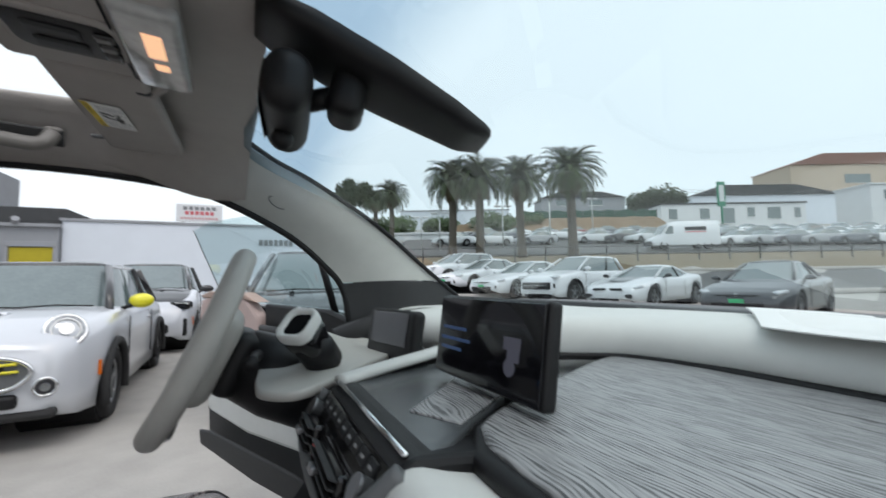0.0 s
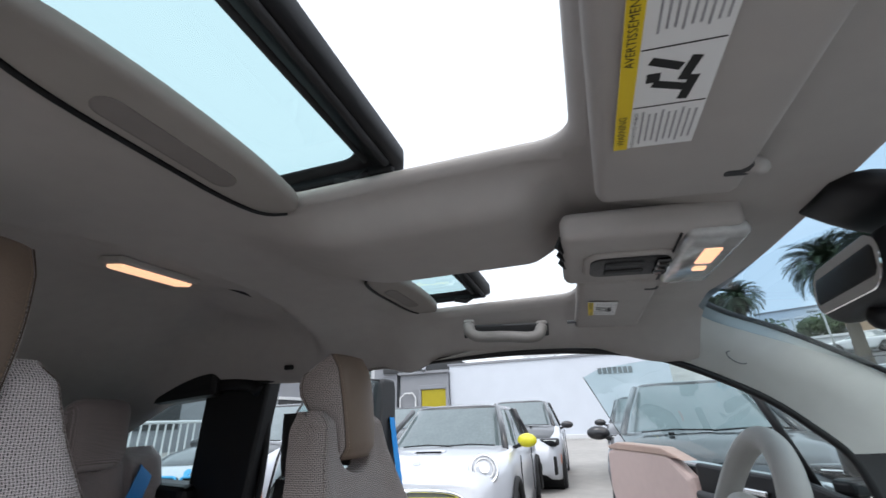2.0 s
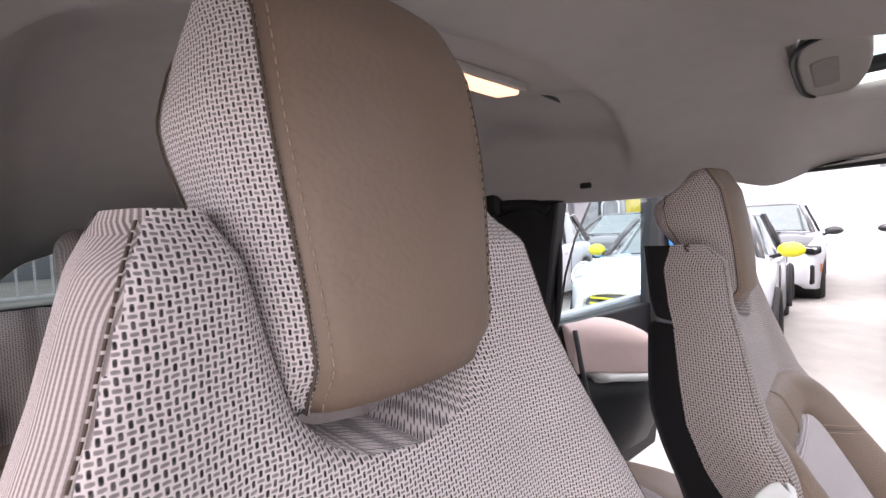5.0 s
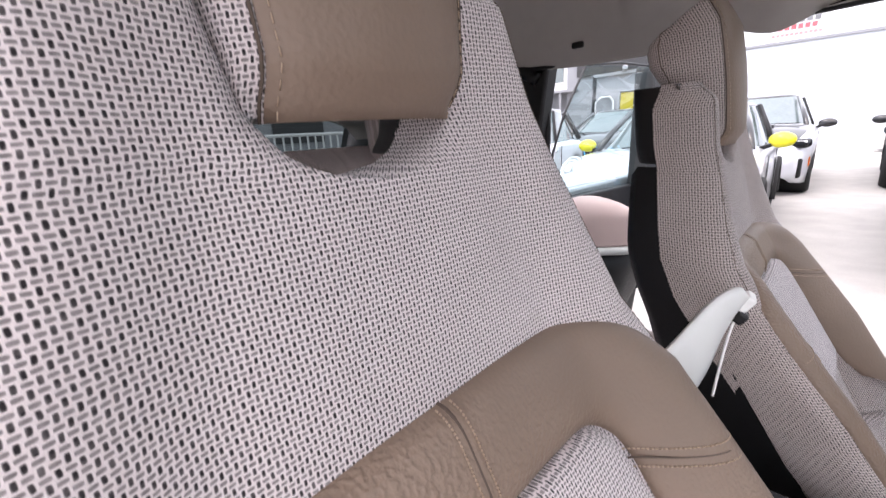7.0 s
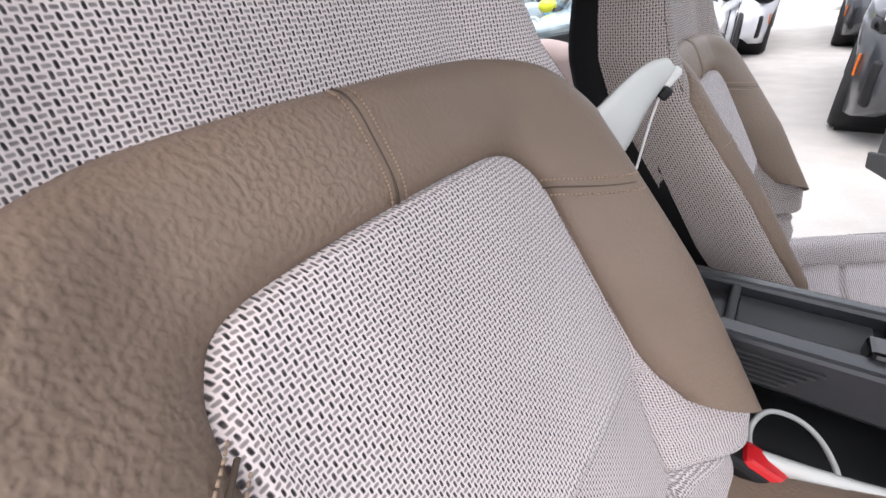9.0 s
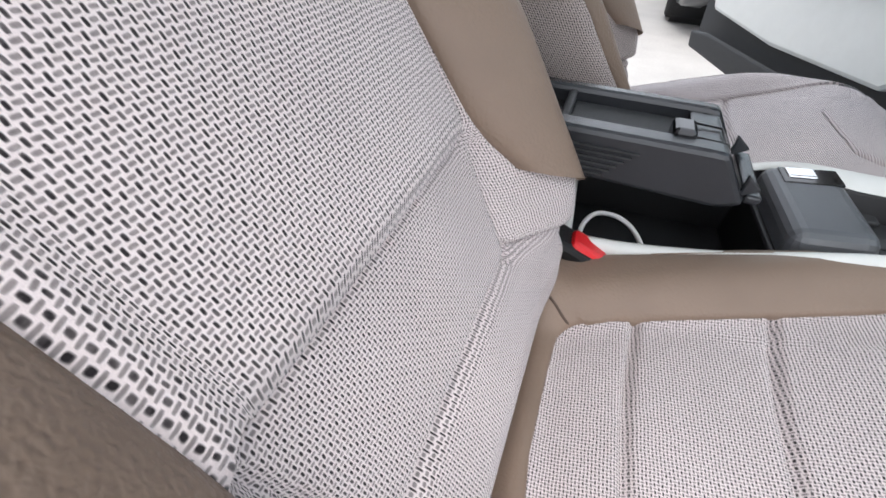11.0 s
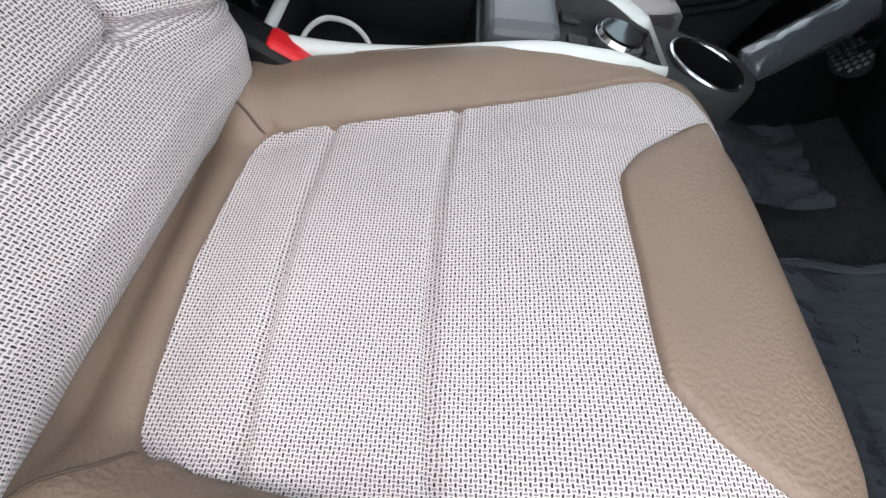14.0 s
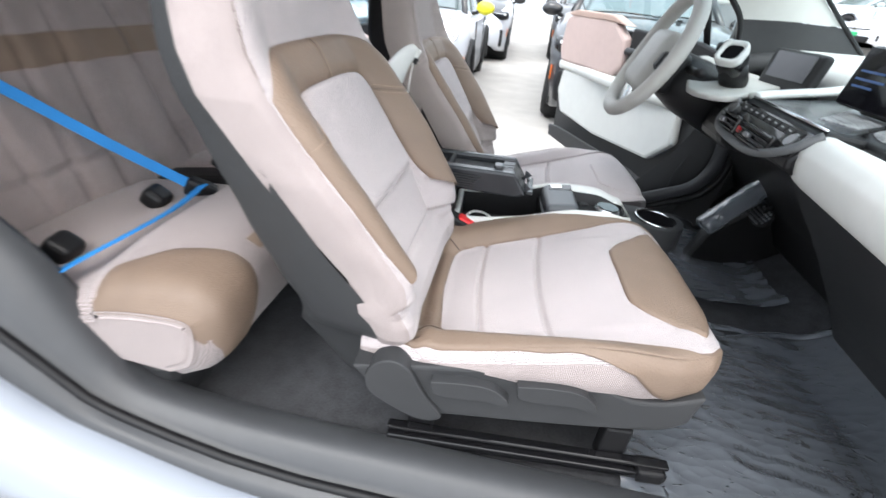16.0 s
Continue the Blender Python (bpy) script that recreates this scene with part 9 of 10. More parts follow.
def saloon(paint, label, W=1.88, H=1.44):
    c = car_shape("saloon", label, 4.8, W, H, SALOON, (-1.9, 0.95, 0.80, 0.95), (-0.95, -0.05, 0.58, H - 0.05), 0.34, (1.45, -1.40), paint, detail=True, dark_rim=False)
    mirrors(c, 0.72, 0.98, 1.0, paint, (0.12, 0.22, 0.12))
    for sy in (-1, 1):
        hl = thing("headlamp", "", "")
        hl.parent = c
        bm = rbox(bmesh.new(), (0.30, 0.36, 0.085), pose(2.10, sy * 0.68, 0.665, 0, 12, -sy * 34), 0.035, 3)
        part("lens", bm, M_HEADLAMP, hl, smooth=True)
        block("side_intake", (0.08, 0.22, 0.14), pose(2.36, sy * 0.62, 0.42, 0, 0, -sy * 18), M_BLACK, c, 0.03)
    block("intake", (0.06, 1.05, 0.14), pose(2.45, 0, 0.37), M_BLACK, c, 0.03)
    tube_ob("nose_bar", [(2.475 - 0.08 * (y / 0.5) ** 2, y, 0.60) for y in np.linspace(-0.45, 0.45, 14)], 0.016, M_GLOSS, c, 6)
    block("badge", (0.02, 0.07, 0.07), pose(2.47, 0, 0.61, 45, 0, 0), M_CHROME, c, 0.01)
    block("plate", (0.015, 0.30, 0.12), pose(2.465, 0, 0.46), M_GREENBAR, c, 0.004)
    return c


def suv(paint, label):
    c = car_shape("suv", label, 4.5, 1.86, 1.62, [(-2.25, 0.85), (-2.15, 1.05), (-1.3, 1.08), (0.6, 1.06), (0.95, 1.07), (1.6, 0.98), (2.05, 0.90), (2.2, 0.80), (2.25, 0.65)],
                  (-2.05, 1.05, 0.82, 1.06), (-1.75, 0.10, 0.64, 1.57), 0.36, (1.38, -1.35), paint, clad=M_RUBBER)
    mirrors(c, 0.80, 1.0, 1.14, paint, (0.12, 0.24, 0.15))
    block("grille", (0.06, 1.20, 0.24), pose(2.295, 0, 0.57), M_BLACK, c, 0.05)
    block("grille_bar", (0.03, 0.95, 0.02), pose(2.33, 0, 0.58), M_CHROME, c, 0.006)
    for sy in (-1, 1):
        hl = thing("headlamp", "", "")
        hl.parent = c
        bm = rbox(bmesh.new(), (0.22, 0.40, 0.07), pose(2.12, sy * 0.66, 0.86, 0, 10, -sy * 26), 0.03, 3)
        part("lens", bm, M_HEADLAMP, hl, smooth=True)
        block("bumper_lamp", (0.06, 0.14, 0.16), pose(2.22, sy * 0.68, 0.57, 0, 0, -sy * 22), M_GLOSS, c, 0.03)
    return c


def coupe(paint, label):
    c = car_shape("sports_coupe", label, 4.6, 1.94, 1.29, [(-2.3, 0.80), (-2.2, 0.98), (-1.5, 1.0), (-0.4, 0.90), (0.85, 0.90), (1.5, 0.82), (2.0, 0.70), (2.25, 0.60), (2.3, 0.50)],
                  (-1.7, 1.05, 0.80, 0.88), (-0.8, -0.10, 0.56, 1.25), 0.35, (1.42, -1.38), paint, hood_paint=None)
    mirrors(c, 0.70, 1.0, 0.96, M_BLACKPAINT, (0.12, 0.22, 0.12))
    hr = [[(x, y, float(np.interp(x, [0.85, 1.5, 2.0], [0.935, 0.862, 0.745])) - 0.02 * (y / 0.5) ** 2) for y in np.linspace(-0.42 * k, 0.42 * k, 9)] for x, k in ((1.02, 1.0), (1.3, 1.0), (1.6, 0.8), (1.85, 0.55))]
    v, f = loft(hr, closed_ring=False)
    mesh_ob("bonnet_vent", v, f, M_BLACKPAINT, c)
    for sy in (-1, 1):
        block("grille", (0.05, 0.42, 0.08), pose(2.345, sy * 0.26, 0.56, 0, 0, -sy * 6), M_GLOSS, c, 0.03)
        bm = rbox(bmesh.new(), (0.30, 0.34, 0.07), pose(2.02, sy * 0.70, 0.62, 0, 12, -sy * 32), 0.03, 3)
        part("headlamp", bm, M_HEADLAMP, c, smooth=True)
        block("intake", (0.06, 0.40, 0.12), pose(2.31, sy * 0.56, 0.37, 0, 0, -sy * 16), M_BLACK, c, 0.03)
    return c


def park(c, fx, fy, half, yaw=193):
    """Stand a car with its nose at (fx, fy)."""
    return put(c, fx - half * math.cos(radians(yaw)), fy - half * math.sin(radians(yaw)), yaw)


park(saloon(M_CHARCOAL, "dark grey electric saloon parked facing the yard", 1.96), 10.8, 5.5, 2.4)
park(coupe(M_WHITEPAINT, "white low sports coupe with black bonnet vent"), 10.2, 8.75, 2.3)
park(suv(M_WHITEPAINT, "white compact suv parked in the row"), 9.4, 11.1, 2.25)
park(saloon(M_WHITEPAINT, "white saloon parked in the row of cars"), 8.6, 13.4, 2.4)
park(saloon(M_WHITEPAINT, "white saloon half hidden at the row's end"), 8.2, 16.0, 2.4)
park(saloon(M_BLACKPAINT, "black saloon at the row's near end"), 11.6, 1.9, 2.4)
park(suv(M_WHITEPAINT, "white suv at the row's far end"), 8.2, 18.4, 2.25)

# upper lot: assorted cars far off
far_car = car_shape("distant_car", "assorted car parked on the hillside lot", 4.5, 1.82, 1.48, [(-2.25, 0.80), (-2.1, 1.0), (-1.0, 1.0), (0.8, 0.98), (1.5, 0.86), (2.1, 0.74), (2.25, 0.55)],
                    (-1.9, 0.95, 0.78, 0.96), (-1.2, -0.05, 0.58, 1.42), 0.33, (1.38, -1.35), M_ANYPAINT, detail=False, group="hillside parked cars")
rng = random.Random(8)
spots = []
for d, b0, b1, n in ((39, 0.62, 1.25, 10), (45, 0.36, 1.25, 15), (52, 0.10, 1.2, 18), (59, 0.10, 1.15, 16), (44, 0.02, 0.22, 3)):
    for k in range(n):
        b = b0 + (b1 - b0) * k / max(n - 1, 1) + rng.uniform(-0.006, 0.006)
        if d < 43 and b < 0.68:
            continue
        spots.append((b, d + rng.uniform(-0.5, 0.5), rng.uniform(150, 178)))
for k, (b, d, yaw) in enumerate(spots):
    p = far_spot(b, d)
    m = pose(p.x, p.y, p.z + 0.07, 0, 0, yaw)
    if k == 0:
        far_car.matrix_basis = m
    else:
        copy_thing(far_car, m)

# delivery van
van = thing("delivery_van", "white high-roofed delivery van on the hillside road", "van")
rings = []
for x, zt, w in ((-2.7, 2.3, 0.96), (-2.6, 2.4, 1.0), (0.9, 2.4, 1.0), (1.35, 2.2, 0.99), (1.95, 1.35, 0.98), (2.6, 1.05, 0.94), (2.75, 0.8, 0.9)):
    half = [(x, w * 0.96, 0.35), (x, w, 0.6), (x, w, zt * 0.62), (x, w * 0.93, zt - 0.08), (x, w * 0.8, zt), (x, 0, zt + 0.02)]
    rings.append(half + [(p[0], -p[1], p[2]) for p in half[-2::-1]])
v, f = loft(rings, closed_ring=False)
f.append(tuple(range(11))[::-1])
mesh_ob("body", v, f, M_WHITEPAINT, van)
for sy in (-1, 1):
    mesh_ob("cab_window", [(1.05, sy * 1.005, 1.35), (1.75, sy * 1.0, 1.35), (1.35, sy * 0.985, 2.0), (1.05, sy * 1.0, 2.0)], [(0, 1, 2, 3)], M_SKYGLASS, van)
    for xc in (1.8, -1.7):
        wheel(van, xc, sy * 0.88, 0.36, sy, True, False)
    block("logo_bar", (1.7, 0.02, 0.30), pose(-0.75, sy * 1.008, 1.75), M_INK, van, 0)
    block("logo_bar", (1.7, 0.02, 0.06), pose(-0.75, sy * 1.008, 1.48), M_RED, van, 0)
mesh_ob("windscreen", [(1.40, -0.85, 2.18), (1.40, 0.85, 2.18), (1.97, 0.88, 1.40), (1.97, -0.88, 1.40)], [(0, 3, 2, 1)], M_SKYGLASS, van)
p = far_spot(0.57, 36)
van.matrix_basis = pose(p.x, p.y, p.z + 0.03, 0, 0, 150)


# ---- the car's own front, tail and wheels, closing the cabin outside ----
M_BODY = car_paint("cabin_car_paint", (0.50, 0.51, 0.53), 0.5, 0.32)


def body_end(name, stations, label, cap_front):
    """Half-closed body piece from stations (x, half width, bottom, shoulder, top)."""
    rings = []
    for x, w, zb, zs_, zt in stations:
        half = [(x, w * 0.90, zb), (x, w * 0.985, zb + 0.04), (x, w, (zb + zs_) / 2), (x, w * 0.985, zs_), (x, w * 0.90, zt - 0.03), (x, w * 0.6, zt), (x, 0, zt + 0.012)]
        rings.append([(p[0], CY + p[1], p[2]) for p in half] + [(p[0], CY - p[1], p[2]) for p in half[-2::-1]])
    v, f = loft(rings, closed_ring=False)
    n = len(rings[0])
    f.append(tuple((len(rings) - 1) * n + k for k in range(n)) if cap_front else tuple(range(n))[::-1])
    return mesh_ob(name, v, f, M_BODY, car, label)


body_end("bonnet", [(1.02, 0.86, 0.72, 0.86, 0.96), (1.25, 0.87, 0.74, 0.88, 0.98), (1.50, 0.87, 0.74, 0.88, 0.985), (1.66, 0.86, 0.70, 0.87, 0.97), (1.78, 0.82, 0.40, 0.80, 0.90), (1.90, 0.74, 0.28, 0.70, 0.80), (1.97, 0.60, 0.28, 0.58, 0.68)], "silver bonnet and nose", True)
body_end("tail", [(-2.02, 0.62, 0.32, 0.80, 0.95), (-1.94, 0.76, 0.30, 0.90, 1.02), (-1.78, 0.83, 0.36, 0.94, 1.06), (-1.70, 0.85, 0.72, 0.95, 1.07)], "silver tail", False)
for sy in (-1, 1):
    prism("rear_wing", [(-1.72, 0.72), (-1.72, 1.06), (-1.36, 1.06), (-0.98, 0.98), (-0.94, 0.74), (-1.0, 0.68), (-1.28, 0.74)], "y", *sorted((CY + sy * 0.70, CY + sy * 0.84)), M_BODY, car, "silver rear wing", bevel=0.02)
    for xc in (1.33, -1.30):
        wheel(car, xc, CY + sy * 0.76, 0.345, sy, True)
        part("wheel_well", cyl(bmesh.new(), 0.385, 0.22, pose(xc, CY + sy * 0.66, 0.36, 90, 0, 0), 28), M_BLACK, car)
block("chassis", (3.4, 1.30, 0.12), pose(0.0, CY, 0.25), M_BLACK, car, 0.03)


# ---- buildings, palms, fence and hillside ----
M_PALEWALL = plain("pale_blue_wall", (0.62, 0.66, 0.72), 0.85, vary=0.05, scale=1.2, bump=0.2, bump_scale=60)
M_GREYWALL = plain("grey_painted_wall", (0.27, 0.28, 0.30), 0.85, vary=0.08, scale=1.5)
M_WHITEWALL = plain("white_painted_wall", (0.66, 0.67, 0.68), 0.85, vary=0.05, scale=1.0)
M_DARKROOF = plain("dark_roof", (0.05, 0.052, 0.055), 0.85, vary=0.15)
M_BEIGE = plain("beige_wall", (0.48, 0.40, 0.32), 0.9, vary=0.06, scale=0.6)
M_REDROOF = plain("faded_red_roof", (0.24, 0.14, 0.115), 0.85, vary=0.1)
M_YELLOWDOOR = plain("yellow_roller_door", (0.40, 0.33, 0.01), 0.6)
M_POLE = plain("pole_metal", (0.45, 0.47, 0.46), 0.5, 0.3)
M_TRUNK = plain("palm_bark", (0.10, 0.085, 0.068), 0.95, vary=0.3, scale=14, bump=0.8, bump_scale=40)
M_FROND = plain("palm_frond", (0.050, 0.072, 0.028), 0.6, vary=0.35, scale=1.5)
M_DEADFROND = plain("dry_frond", (0.11, 0.085, 0.045), 0.8, vary=0.3, scale=2)
M_LEAF = plain("dark_foliage", (0.035, 0.055, 0.022), 0.7, vary=0.4, scale=0.8)
M_BUSH = plain("green_bush", (0.06, 0.10, 0.03), 0.7, vary=0.4, scale=0.8)
M_GREENSIGN = plain("green_sign", (0.03, 0.22, 0.13), 0.5)

# long pale wall with a capping and a vent strip
wl_ = thing("wall_north", "long pale blue rendered wall with vents", "wall", kind="structure")
block("wall_face", (12.1, 0.4, 4.2), pose(-1.45, 25.0, 2.1), M_PALEWALL, wl_, 0.02)
block("wall_cap", (12.3, 0.55, 0.14), pose(-1.45, 25.0, 4.26), M_GREYWALL, wl_, 0.02)
block("wall_foot", (12.2, 0.5, 0.22), pose(-1.45, 24.97, 0.11), M_WHITEWALL, wl_, 0.02)
vent_m = plain("vent_grey", (0.20, 0.21, 0.22), 0.7)
for k in range(7):
    block("vent", (0.20, 0.05, 0.32), pose(1.10 + 0.26 * k, 24.78, 3.35), vent_m, wl_, 0.01)
# grey workshop with yellow roller door
ws_ = thing("workshop", "grey workshop building with yellow roller door", "building")
block("side_block", (3.1, 4.0, 3.9), pose(-9.1, 26.6, 1.95), M_GREYWALL, ws_, 0.02)
block("flat_roof", (4.6, 4.6, 0.75), pose(-9.7, 27.2, 4.42), M_DARKROOF, ws_, 0.02)
block("eaves", (3.3, 0.3, 0.16), pose(-9.1, 24.55, 3.92), M_GREYWALL, ws_, 0.02)
block("roller_door", (1.55, 0.1, 2.3), pose(-8.45, 24.56, 1.75), M_YELLOWDOOR, ws_, 0.01)
block("door_head", (1.8, 0.2, 0.24), pose(-8.45, 24.52, 3.05), M_GREYWALL, ws_, 0.02)
for xx in (-9.32, -7.6):
    block("door_post", (0.16, 0.2, 3.0), pose(xx, 24.52, 1.5), M_GREYWALL, ws_, 0.02)
tube_ob("pipe", [(-10.6, 24.45, 1.6), (-10.6, 24.45, 2.5), (-10.3, 24.45, 2.75), (-9.8, 24.45, 2.75), (-9.6, 24.45, 2.5), (-9.6, 24.45, 0.2)], 0.05, M_WHITEWALL, ws_, 8)
bm = cyl(bmesh.new(), 0.14, 0.3, pose(-9.0, 24.35, 4.1, 60, 0, 20), 14)
part("flood_lamp", bm, M_GREYWALL, ws_)
ob_ = thing("office_building", "pale two-storey building with large dark windows", "building")
block("tower", (1.6, 5, 7.0), pose(-11.9, 27.6, 3.5), M_GREYWALL, ob_, 0.02)
block("upper_wall", (9.0, 5, 4.0), pose(-17.2, 28, 5.4), M_WHITEWALL, ob_, 0.02)
block("lower_wall", (9.0, 5, 3.4), pose(-17.2, 28.4, 1.7), M_GREYWALL, ob_, 0.02)
for k in range(4):
    w_ = thing("window", "", "")
    w_.parent = ob_
    block("pane", (1.5, 0.1, 1.3), pose(-13.9 - 2.1 * k, 25.48, 4.6), M_SKYGLASS, w_, 0.01)
    block("frame", (1.7, 0.06, 0.12), pose(-13.9 - 2.1 * k, 25.46, 3.9), M_WHITEWALL, w_, 0.01)
block("canopy", (9.0, 1.0, 0.15), pose(-16.5, 25.2, 3.35), M_GREYWALL, ob_, 0.02)
for k in range(6):
    block("canopy_post", (0.12, 0.12, 3.3), pose(-13.0 - 1.6 * k, 24.8, 1.65), M_GREYWALL, ob_, 0.01)
# back of the yard on the rear side
bb = thing("rear_building", "grey building with dark openings behind a white railing", "building")
block("wall", (5, 40, 4.5), pose(-18.5, 8, 2.25), M_GREYWALL, bb, 0.02)
for k in range(7):
    w_ = thing("window", "", "")
    w_.parent = bb
    block("opening", (0.1, 2.2, 1.3), pose(-15.98, -4 + 4.2 * k, 1.9), M_DARKROOF, w_, 0.01)
    block("lintel", (0.14, 2.5, 0.16), pose(-15.95, -4 + 4.2 * k, 2.65), M_WHITEWALL, w_, 0.01)
block("deck", (6.5, 20, 0.45), pose(-12.3, 8, 0.22), M_GROUND, bb, 0.02)
rail = thing("railing", "white metal railing along a raised ramp", "railing")
for zz in (0.55, 1.42):
    tube_ob("rail", [(-9.0, -1.0, zz), (-9.0, 17.0, zz)], 0.035, M_WHITEWALL, rail, 8)
for k in range(90):
    block("baluster", (0.03, 0.03, 0.87), pose(-9.0, -1.0 + 0.2 * k, 0.985), M_WHITEWALL, rail, 0)
# rooftop sign, drawn as plain bars
sg = thing("rooftop_sign", "white rooftop signboard with grey and red bars", "sign")
block("board", (2.3, 0.1, 1.0), pose(-2.1, 27.0, 5.15), M_WHITEWALL, sg, 0.01)
for zz, w_, mt in ((5.42, 1.7, vent_m), (5.15, 1.5, plain("faded_red_print", (0.55, 0.12, 0.14), 0.6)), (4.85, 1.9, plain("pale_red_print", (0.55, 0.30, 0.30), 0.6))):
    n_ = 6 if zz > 4.9 else 11
    for k in range(n_):
        block("bar", (w_ / n_ * 0.72, 0.02, 0.20 if zz > 4.9 else 0.11), pose(-2.1 - w_ / 2 + w_ * (k + 0.5) / n_, 26.94, zz), mt, sg, 0)
for xx in (-2.9, -1.3):
    block("post", (0.1, 0.1, 4.7), pose(xx, 27.1, 2.35), M_POLE, sg, 0)
hs = thing("back_building", "long low pale building beyond the wall", "building")
block("wall", (10, 6, 4.8), pose(-6.0, 34, 2.4), M_WHITEWALL, hs, 0.02)
block("roof", (10.3, 6.3, 0.2), pose(-6.0, 34, 4.9), M_DARKROOF, hs, 0.02)


# ---- palms ----
def palm(height, label):
    t = thing("palm_tree", label, "palm tree", group="roadside palms")
    rg = random.Random(5)
    pts, rs = [], []
    for k in range(30):
        z = height * k / 29
        pts.append((0.10 * math.sin(z * 0.4), 0.06 * math.cos(z * 0.3), z))
        rs.append((0.30 + 0.16 * math.exp(-z * 1.6) + (0.16 * smooth01(z, height - 1.3, height - 0.2))) * (1 + 0.06 * (k % 2)))
    tube_ob("trunk", pts, rs, M_TRUNK, t, 12)
    top = Vector((0.10 * math.sin(height * 0.4), 0.06 * math.cos(height * 0.3), height))
    for nm, mt, count, e0, e1, lo, hi in (("crown", M_FROND, 92, -25, 80, 2.5, 3.1), ("dry_skirt", M_DEADFROND, 34, -75, -30, 1.5, 2.1)):
        vs, fs = [], []
        for k in range(count):
            az = k * 2.39996 + rg.uniform(-0.15, 0.15)
            el = radians(e0 + (e1 - e0) * ((k + 0.5) / count) ** 0.85 + rg.uniform(-5, 5))
            ln = rg.uniform(lo, hi)
            p, d_el = top.copy(), el
            n = 13
            step = ln / n
            spine = [p.copy()]
            for s in range(n):
                p = p + Vector((math.cos(az) * math.cos(d_el), math.sin(az) * math.cos(d_el), math.sin(d_el))) * step
                d_el -= radians(5.5 + 4.5 * s / n)
                spine.append(p.copy())
            side = Vector((-math.sin(az), math.cos(az), 0))
            for s in range(1, n + 1):
                a, b = spine[s - 1], spine[s]
                fwd = (b - a).normalized()
                up = side.cross(fwd)
                w = 0.46 * math.sin(math.pi * (0.12 + 0.85 * s / (n + 1))) * rg.uniform(0.85, 1.15)
                for sg_ in (-1, 1):
                    for h in (0.0, 0.34, 0.67):
                        root = a.lerp(b, h)
                        tip = root + side * sg_ * w + fwd * w * 0.75 - up * w * rg.uniform(0.1, 0.35)
                        i0 = len(vs)
                        vs += [root - fwd * 0.03, root + fwd * 0.035, tip]
                        fs.append((i0, i0 + 1, i0 + 2))
            # midrib
            for s in range(n):
                a, b = spine[s], spine[s + 1]
                i0 = len(vs)
                q = side * 0.022 * (1 - s / n)
                vs += [a - q, a + q, b + q, b - q]
                fs.append((i0, i0 + 1, i0 + 2, i0 + 3))
        tagged(mesh_ob(nm, vs, fs, mt, t, smooth=False), kind="stuff")
    return t


palm_a = palm(6.2, "tall date palm with dark trunk and drooping crown")
first = True
for b, d, s, yaw in ((0.024, 33, 0.98, 0), (0.092, 32.5, 1.0, 70), (0.19, 32, 0.97, 140), (0.31, 31, 1.04, 220), (-0.122, 50, 0.95, 300), (-0.16, 58, 0.9, 30)):
    p = far_spot(b, d)
    m = pose(p.x, p.y, p.z, 0, 0, yaw) @ Matrix.Scale(s, 4)
    if first:
        palm_a.matrix_basis = m
        first = False
    else:
        q = copy_thing(palm_a, Matrix.Identity(4))
        q.matrix_basis = m


def leafy(name, label, mat, r, h, count, seed, trunk=True):
    """Tree or bush: limbs and a crown of many small leaf tufts with gaps."""
    rg = random.Random(seed)
    t = thing(name, label, "tree" if trunk else "bush")
    limbs = []
    if trunk:
        tube_ob("trunk", [(0, 0, 0), (0.1, 0.05, h * 0.25), (0.05, 0.1, h * 0.5)], [0.28, 0.22, 0.14], M_TRUNK, t, 8)
        for k in range(7):
            a = k * 0.9
            e = Vector((math.cos(a) * r * 0.6, math.sin(a) * r * 0.6, h * rg.uniform(0.6, 0.8)))
            tube_ob("limb", [(0.05, 0.05, h * 0.35), tuple(Vector((0, 0, h * 0.45)).lerp(e, 0.5)), tuple(e)], [0.12, 0.08, 0.04], M_TRUNK, t, 6)
    centers = []
    for k in range(26):
        a, rr = rg.uniform(0, 6.28), r * math.sqrt(rg.random()) * 0.8
        centers.append((rr * math.cos(a), rr * math.sin(a), h * (0.70 if trunk else 0.45) + rg.uniform(-0.2, 0.22) * h * (1 - (rr / r) ** 2 * 0.6), rg.uniform(0.22, 0.36) * r))
    vs, fs = [], []
    for k in range(count):
        cx, cy, cz, cr = centers[k % 26]
        d = Vector((rg.gauss(0, 1), rg.gauss(0, 1), rg.gauss(0, 0.75))).normalized() * cr * rg.uniform(0.6, 1.05)
        p = Vector((cx, cy, max(cz + d.z, 0.05))) + Vector((d.x, d.y, 0))
        u = Vector((rg.gauss(0, 1), rg.gauss(0, 1), rg.gauss(0, 1))).normalized()
        w = u.orthogonal().normalized()
        s = rg.uniform(0.05, 0.11) * r * 0.8
        i0 = len(vs)
        vs += [p - u * s, p + w * s * 0.6, p + u * s, p - w * s * 0.6]
        fs.append((i0, i0 + 1, i0 + 2, i0 + 3))
    tagged(mesh_ob("crown", vs, fs, mat, t, smooth=False), kind="stuff")
    return t


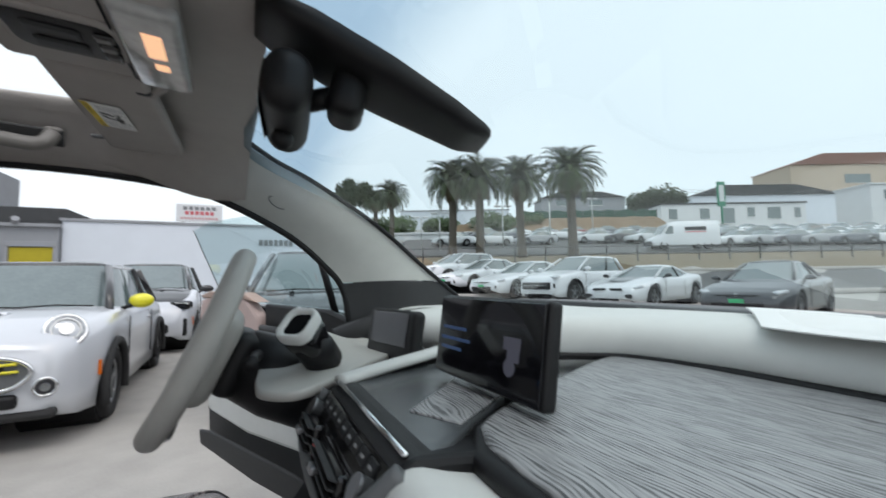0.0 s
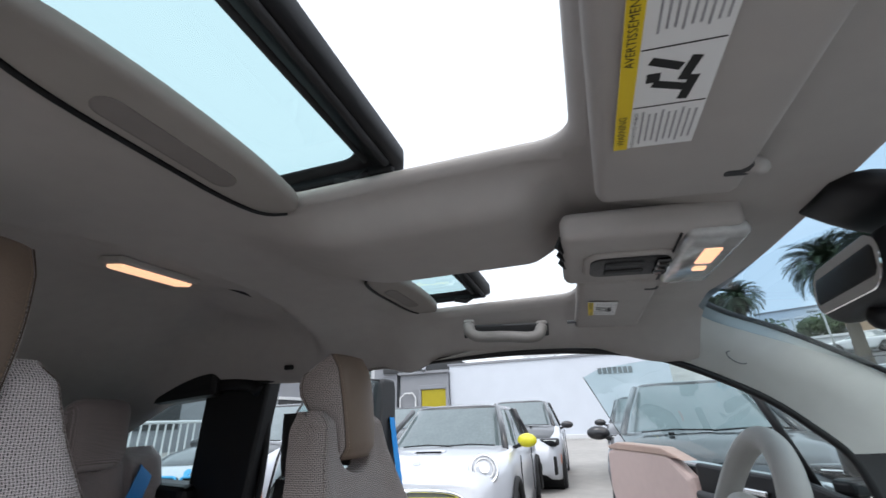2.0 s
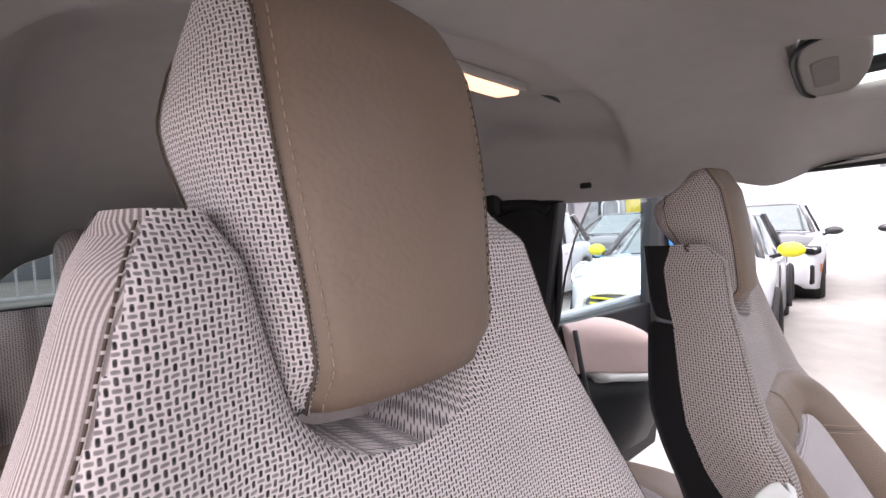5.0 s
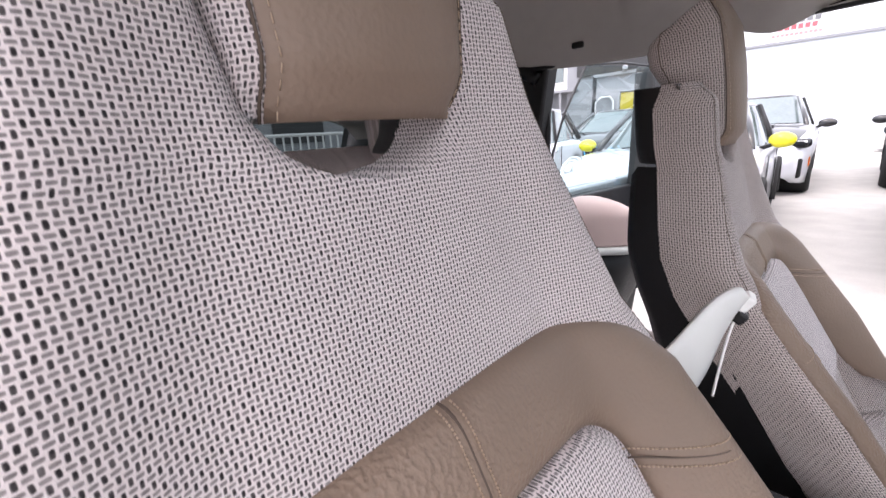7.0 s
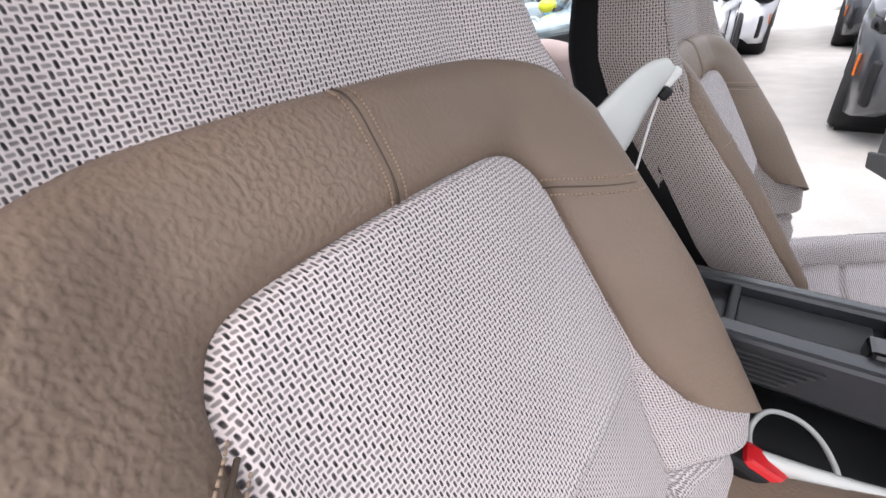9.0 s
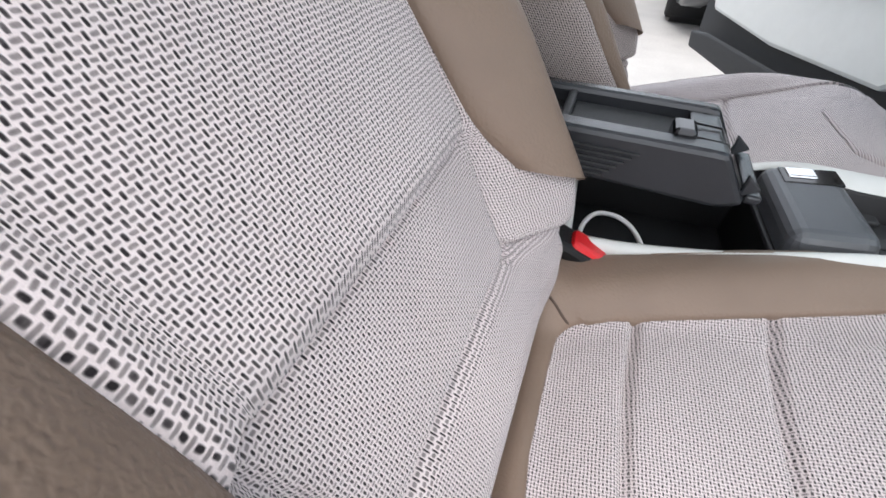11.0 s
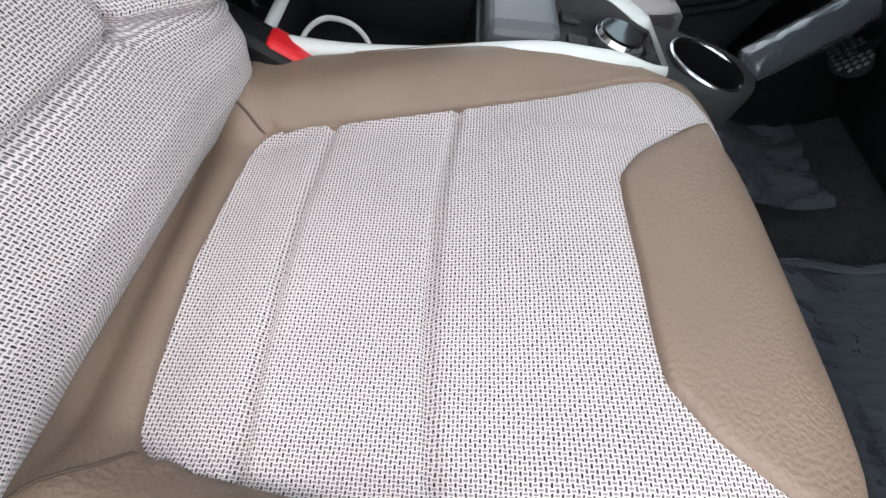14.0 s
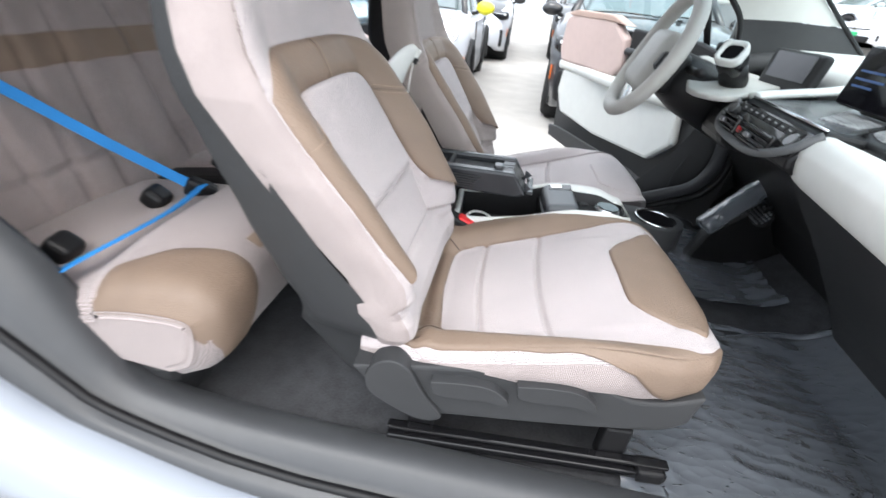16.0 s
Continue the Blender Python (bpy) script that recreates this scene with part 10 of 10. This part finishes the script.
for b, d, nm, lab, mt, r, h, cnt, seed, tr in ((0.52, 84, "broad_tree", "broad dark round-headed tree on the hilltop", M_LEAF, 6.2, 7.0, 7000, 1, True), (-0.22, 70, "tall_tree", "tall dark tree beside the small palm", M_LEAF, 4.2, 9.5, 5000, 2, True),
                                             (-0.27, 66, "tall_tree", "dark tree behind the windscreen pillar", M_LEAF, 3.6, 7.5, 4000, 3, True), (-0.13, 62, "bush", "green bush under the small palm", M_BUSH, 4.0, 3.6, 3500, 4, False),
                                             (0.12, 66, "bush", "green bushes on the bank", M_BUSH, 4.2, 4.0, 3500, 5, False), (0.20, 68, "bush", "green bushes on the bank", M_BUSH, 3.6, 3.6, 3000, 6, False), (0.0, 68, "bush", "green bush behind the low building", M_BUSH, 3.4, 3.2, 2600, 7, False),
                                             (0.43, 82, "bush", "dark hedge beside the broad tree", M_LEAF, 3.5, 3.0, 2600, 8, False)):
    t_ = leafy(nm, lab, mt, r, h, cnt, seed, tr)
    p = far_spot(b, d)
    t_.matrix_basis = pose(p.x, p.y, p.z)


def hut(name, label, b, d, up0, up1, wid, dep, wall, roof, windows, pitched=False, yaw=-24.6):
    """A far building: its foot and eaves lie at the given slopes from the eye."""
    h = thing(name, label, "building")
    z0, z1 = EYE0.z + up0 * d, EYE0.z + up1 * d
    p = far_spot(b, d)
    h.matrix_basis = pose(p.x, p.y, 0, 0, 0, yaw)
    foot = min(p.z - 0.5, z0)
    block("wall", (wid, dep, z1 - foot), pose(0, dep / 2, (z1 + foot) / 2), wall, h, 0.02)
    if pitched:
        prism("roof", [(-wid / 2 - 0.4, z1), (-wid * 0.30, z1 + wid * 0.07), (wid * 0.20, z1 + wid * 0.07), (wid / 2 + 0.4, z1)], "y", -0.4, dep + 0.4, roof, h, bevel=0.02)
    else:
        block("roof", (wid + 0.4, dep + 0.4, 0.25), pose(0, dep / 2, z1 + 0.1), roof, h, 0.02)
    for wx_, ww, wz, wh_ in windows:
        w_ = thing("window", "", "")
        w_.parent = h
        block("pane", (ww, 0.1, wh_), pose(wx_, -0.03, z0 + (z1 - z0) * wz), M_SKYGLASS, w_, 0.01)
        block("sill", (ww + 0.2, 0.16, 0.1), pose(wx_, -0.05, z0 + (z1 - z0) * wz - wh_ / 2 - 0.05), M_WHITEWALL, w_, 0.01)
    return h


hut("site_office", "long low white office cabin with dark windows", 0.70, 72, 0.118, 0.170, 25, 7, M_WHITEWALL, M_DARKROOF, [(-10.5, 1.4, 0.55, 1.8), (-5.0, 1.6, 0.55, 1.8), (-1.0, 2.2, 0.45, 2.6), (3.0, 1.2, 0.6, 1.6), (7.0, 2.2, 0.55, 2.0), (11.0, 1.0, 0.55, 1.8)])
hut("shed", "wide dark-roofed shed on the hill", 0.78, 96, 0.150, 0.190, 34, 12, M_PALEWALL, M_DARKROOF, [], True)
hut("hill_building", "beige building with faded red roof and dark windows", 1.04, 112, 0.17, 0.262, 44, 14, M_BEIGE, M_REDROOF, [(-4, 7, 0.62, 2.4), (6, 4, 0.62, 2.4), (14, 6, 0.62, 2.4)], True)
hut("cabin", "white site cabin with one dark window", 1.10, 66, 0.150, 0.212, 9, 6, M_WHITEWALL, M_WHITEWALL, [(-1.2, 2.2, 0.6, 1.6)])
hut("warehouse", "long pale grey warehouse below the palms", 0.03, 100, 0.11, 0.163, 26, 10, M_PALEWALL, M_GREYWALL, [])
hut("low_shop", "low white shop building with small windows", -0.02, 58, 0.060, 0.108, 11, 6, M_WHITEWALL, M_WHITEWALL, [(-4, 0.9, 0.5, 1.0), (-2.2, 0.9, 0.5, 1.0), (-0.5, 0.9, 0.5, 1.0), (2.8, 3.0, 0.35, 1.6)])
hut("hill_house", "dark-roofed house above the bank", 0.34, 100, 0.165, 0.19, 20, 8, M_GREYWALL, M_DARKROOF, [(-5, 3, 0.5, 1.2), (3, 3, 0.5, 1.2)], True)

# fence, poles, lamps, pylon
fn = thing("roadside_fence", "dark wire fence with posts along the verge", "fence")
fp = [far_spot(-0.12 + 1.9 * k / 26, 28.5) for k in range(27)]
for h in (0.5, 1.05):
    tube_ob("rail", [(q.x, q.y, q.z + h) for q in fp], 0.025, M_DARKRIM, fn, 5)
for q in fp:
    block("post", (0.07, 0.07, 1.15), pose(q.x, q.y, q.z + 0.57), M_DARKRIM, fn, 0)
for b, d, h, arms in ((-0.006, 40, 3.6, True), (0.145, 41, 4.2, True), (0.258, 44, 4.6, False), (0.36, 60, 5.5, True), (-0.05, 46, 3.2, True)):
    lp_ = thing("street_lamp", "pale metal street lamp with twin heads", "street lamp")
    q = far_spot(b, d)
    tube_ob("pole", [(q.x, q.y, q.z), (q.x, q.y, q.z + h)], 0.07, M_POLE, lp_, 8)
    if arms:
        for sd in (-1, 1):
            block("head", (0.7, 0.35, 0.2), pose(q.x + ASIDE.x * 0.5 * sd, q.y + ASIDE.y * 0.5 * sd, q.z + h, 0, 0, -24.6), M_WHITEWALL, lp_, 0.06)
for b, d, h in ((0.528, 95, 9.0), (1.02, 80, 7.0)):
    pp = thing("utility_pole", "thin wooden utility pole on the hill", "pole")
    q = far_spot(b, d)
    tube_ob("pole", [(q.x, q.y, q.z), (q.x, q.y, q.z + h)], 0.13, M_TRUNK, pp, 8)
    block("crossarm", (1.8, 0.12, 0.12), pose(q.x, q.y, q.z + h - 0.6, 0, 0, -24.6), M_TRUNK, pp, 0)
cw = thing("overhead_cable", "thin overhead cables strung across the hill", "cable")
for dz in (0.0, 0.5):
    a, b = far_spot(0.528, 95) + Vector((0, 0, 8.4 + dz)), far_spot(1.02, 80) + Vector((0, 0, 6.4 + dz))
    tube_ob("wire", [a.lerp(b, s) - Vector((0, 0, 3.2 * s * (1 - s))) for s in np.linspace(0, 1, 20)], 0.03, M_DARKRIM, cw, 4)
py = thing("pylon_sign", "tall narrow green pylon sign", "sign")
q = far_spot(0.672, 60)
tube_ob("mast", [(q.x, q.y, q.z), (q.x, q.y, q.z + 7.6)], 0.16, M_GREENSIGN, py, 10)
block("panel", (1.1, 0.3, 3.6), pose(q.x, q.y, q.z + 5.9, 0, 0, -24.6), M_GREENSIGN, py, 0.05)
block("pale_band", (0.7, 0.34, 2.4), pose(q.x, q.y, q.z + 6.0, 0, 0, -24.6), M_WHITEWALL, py, 0.03)
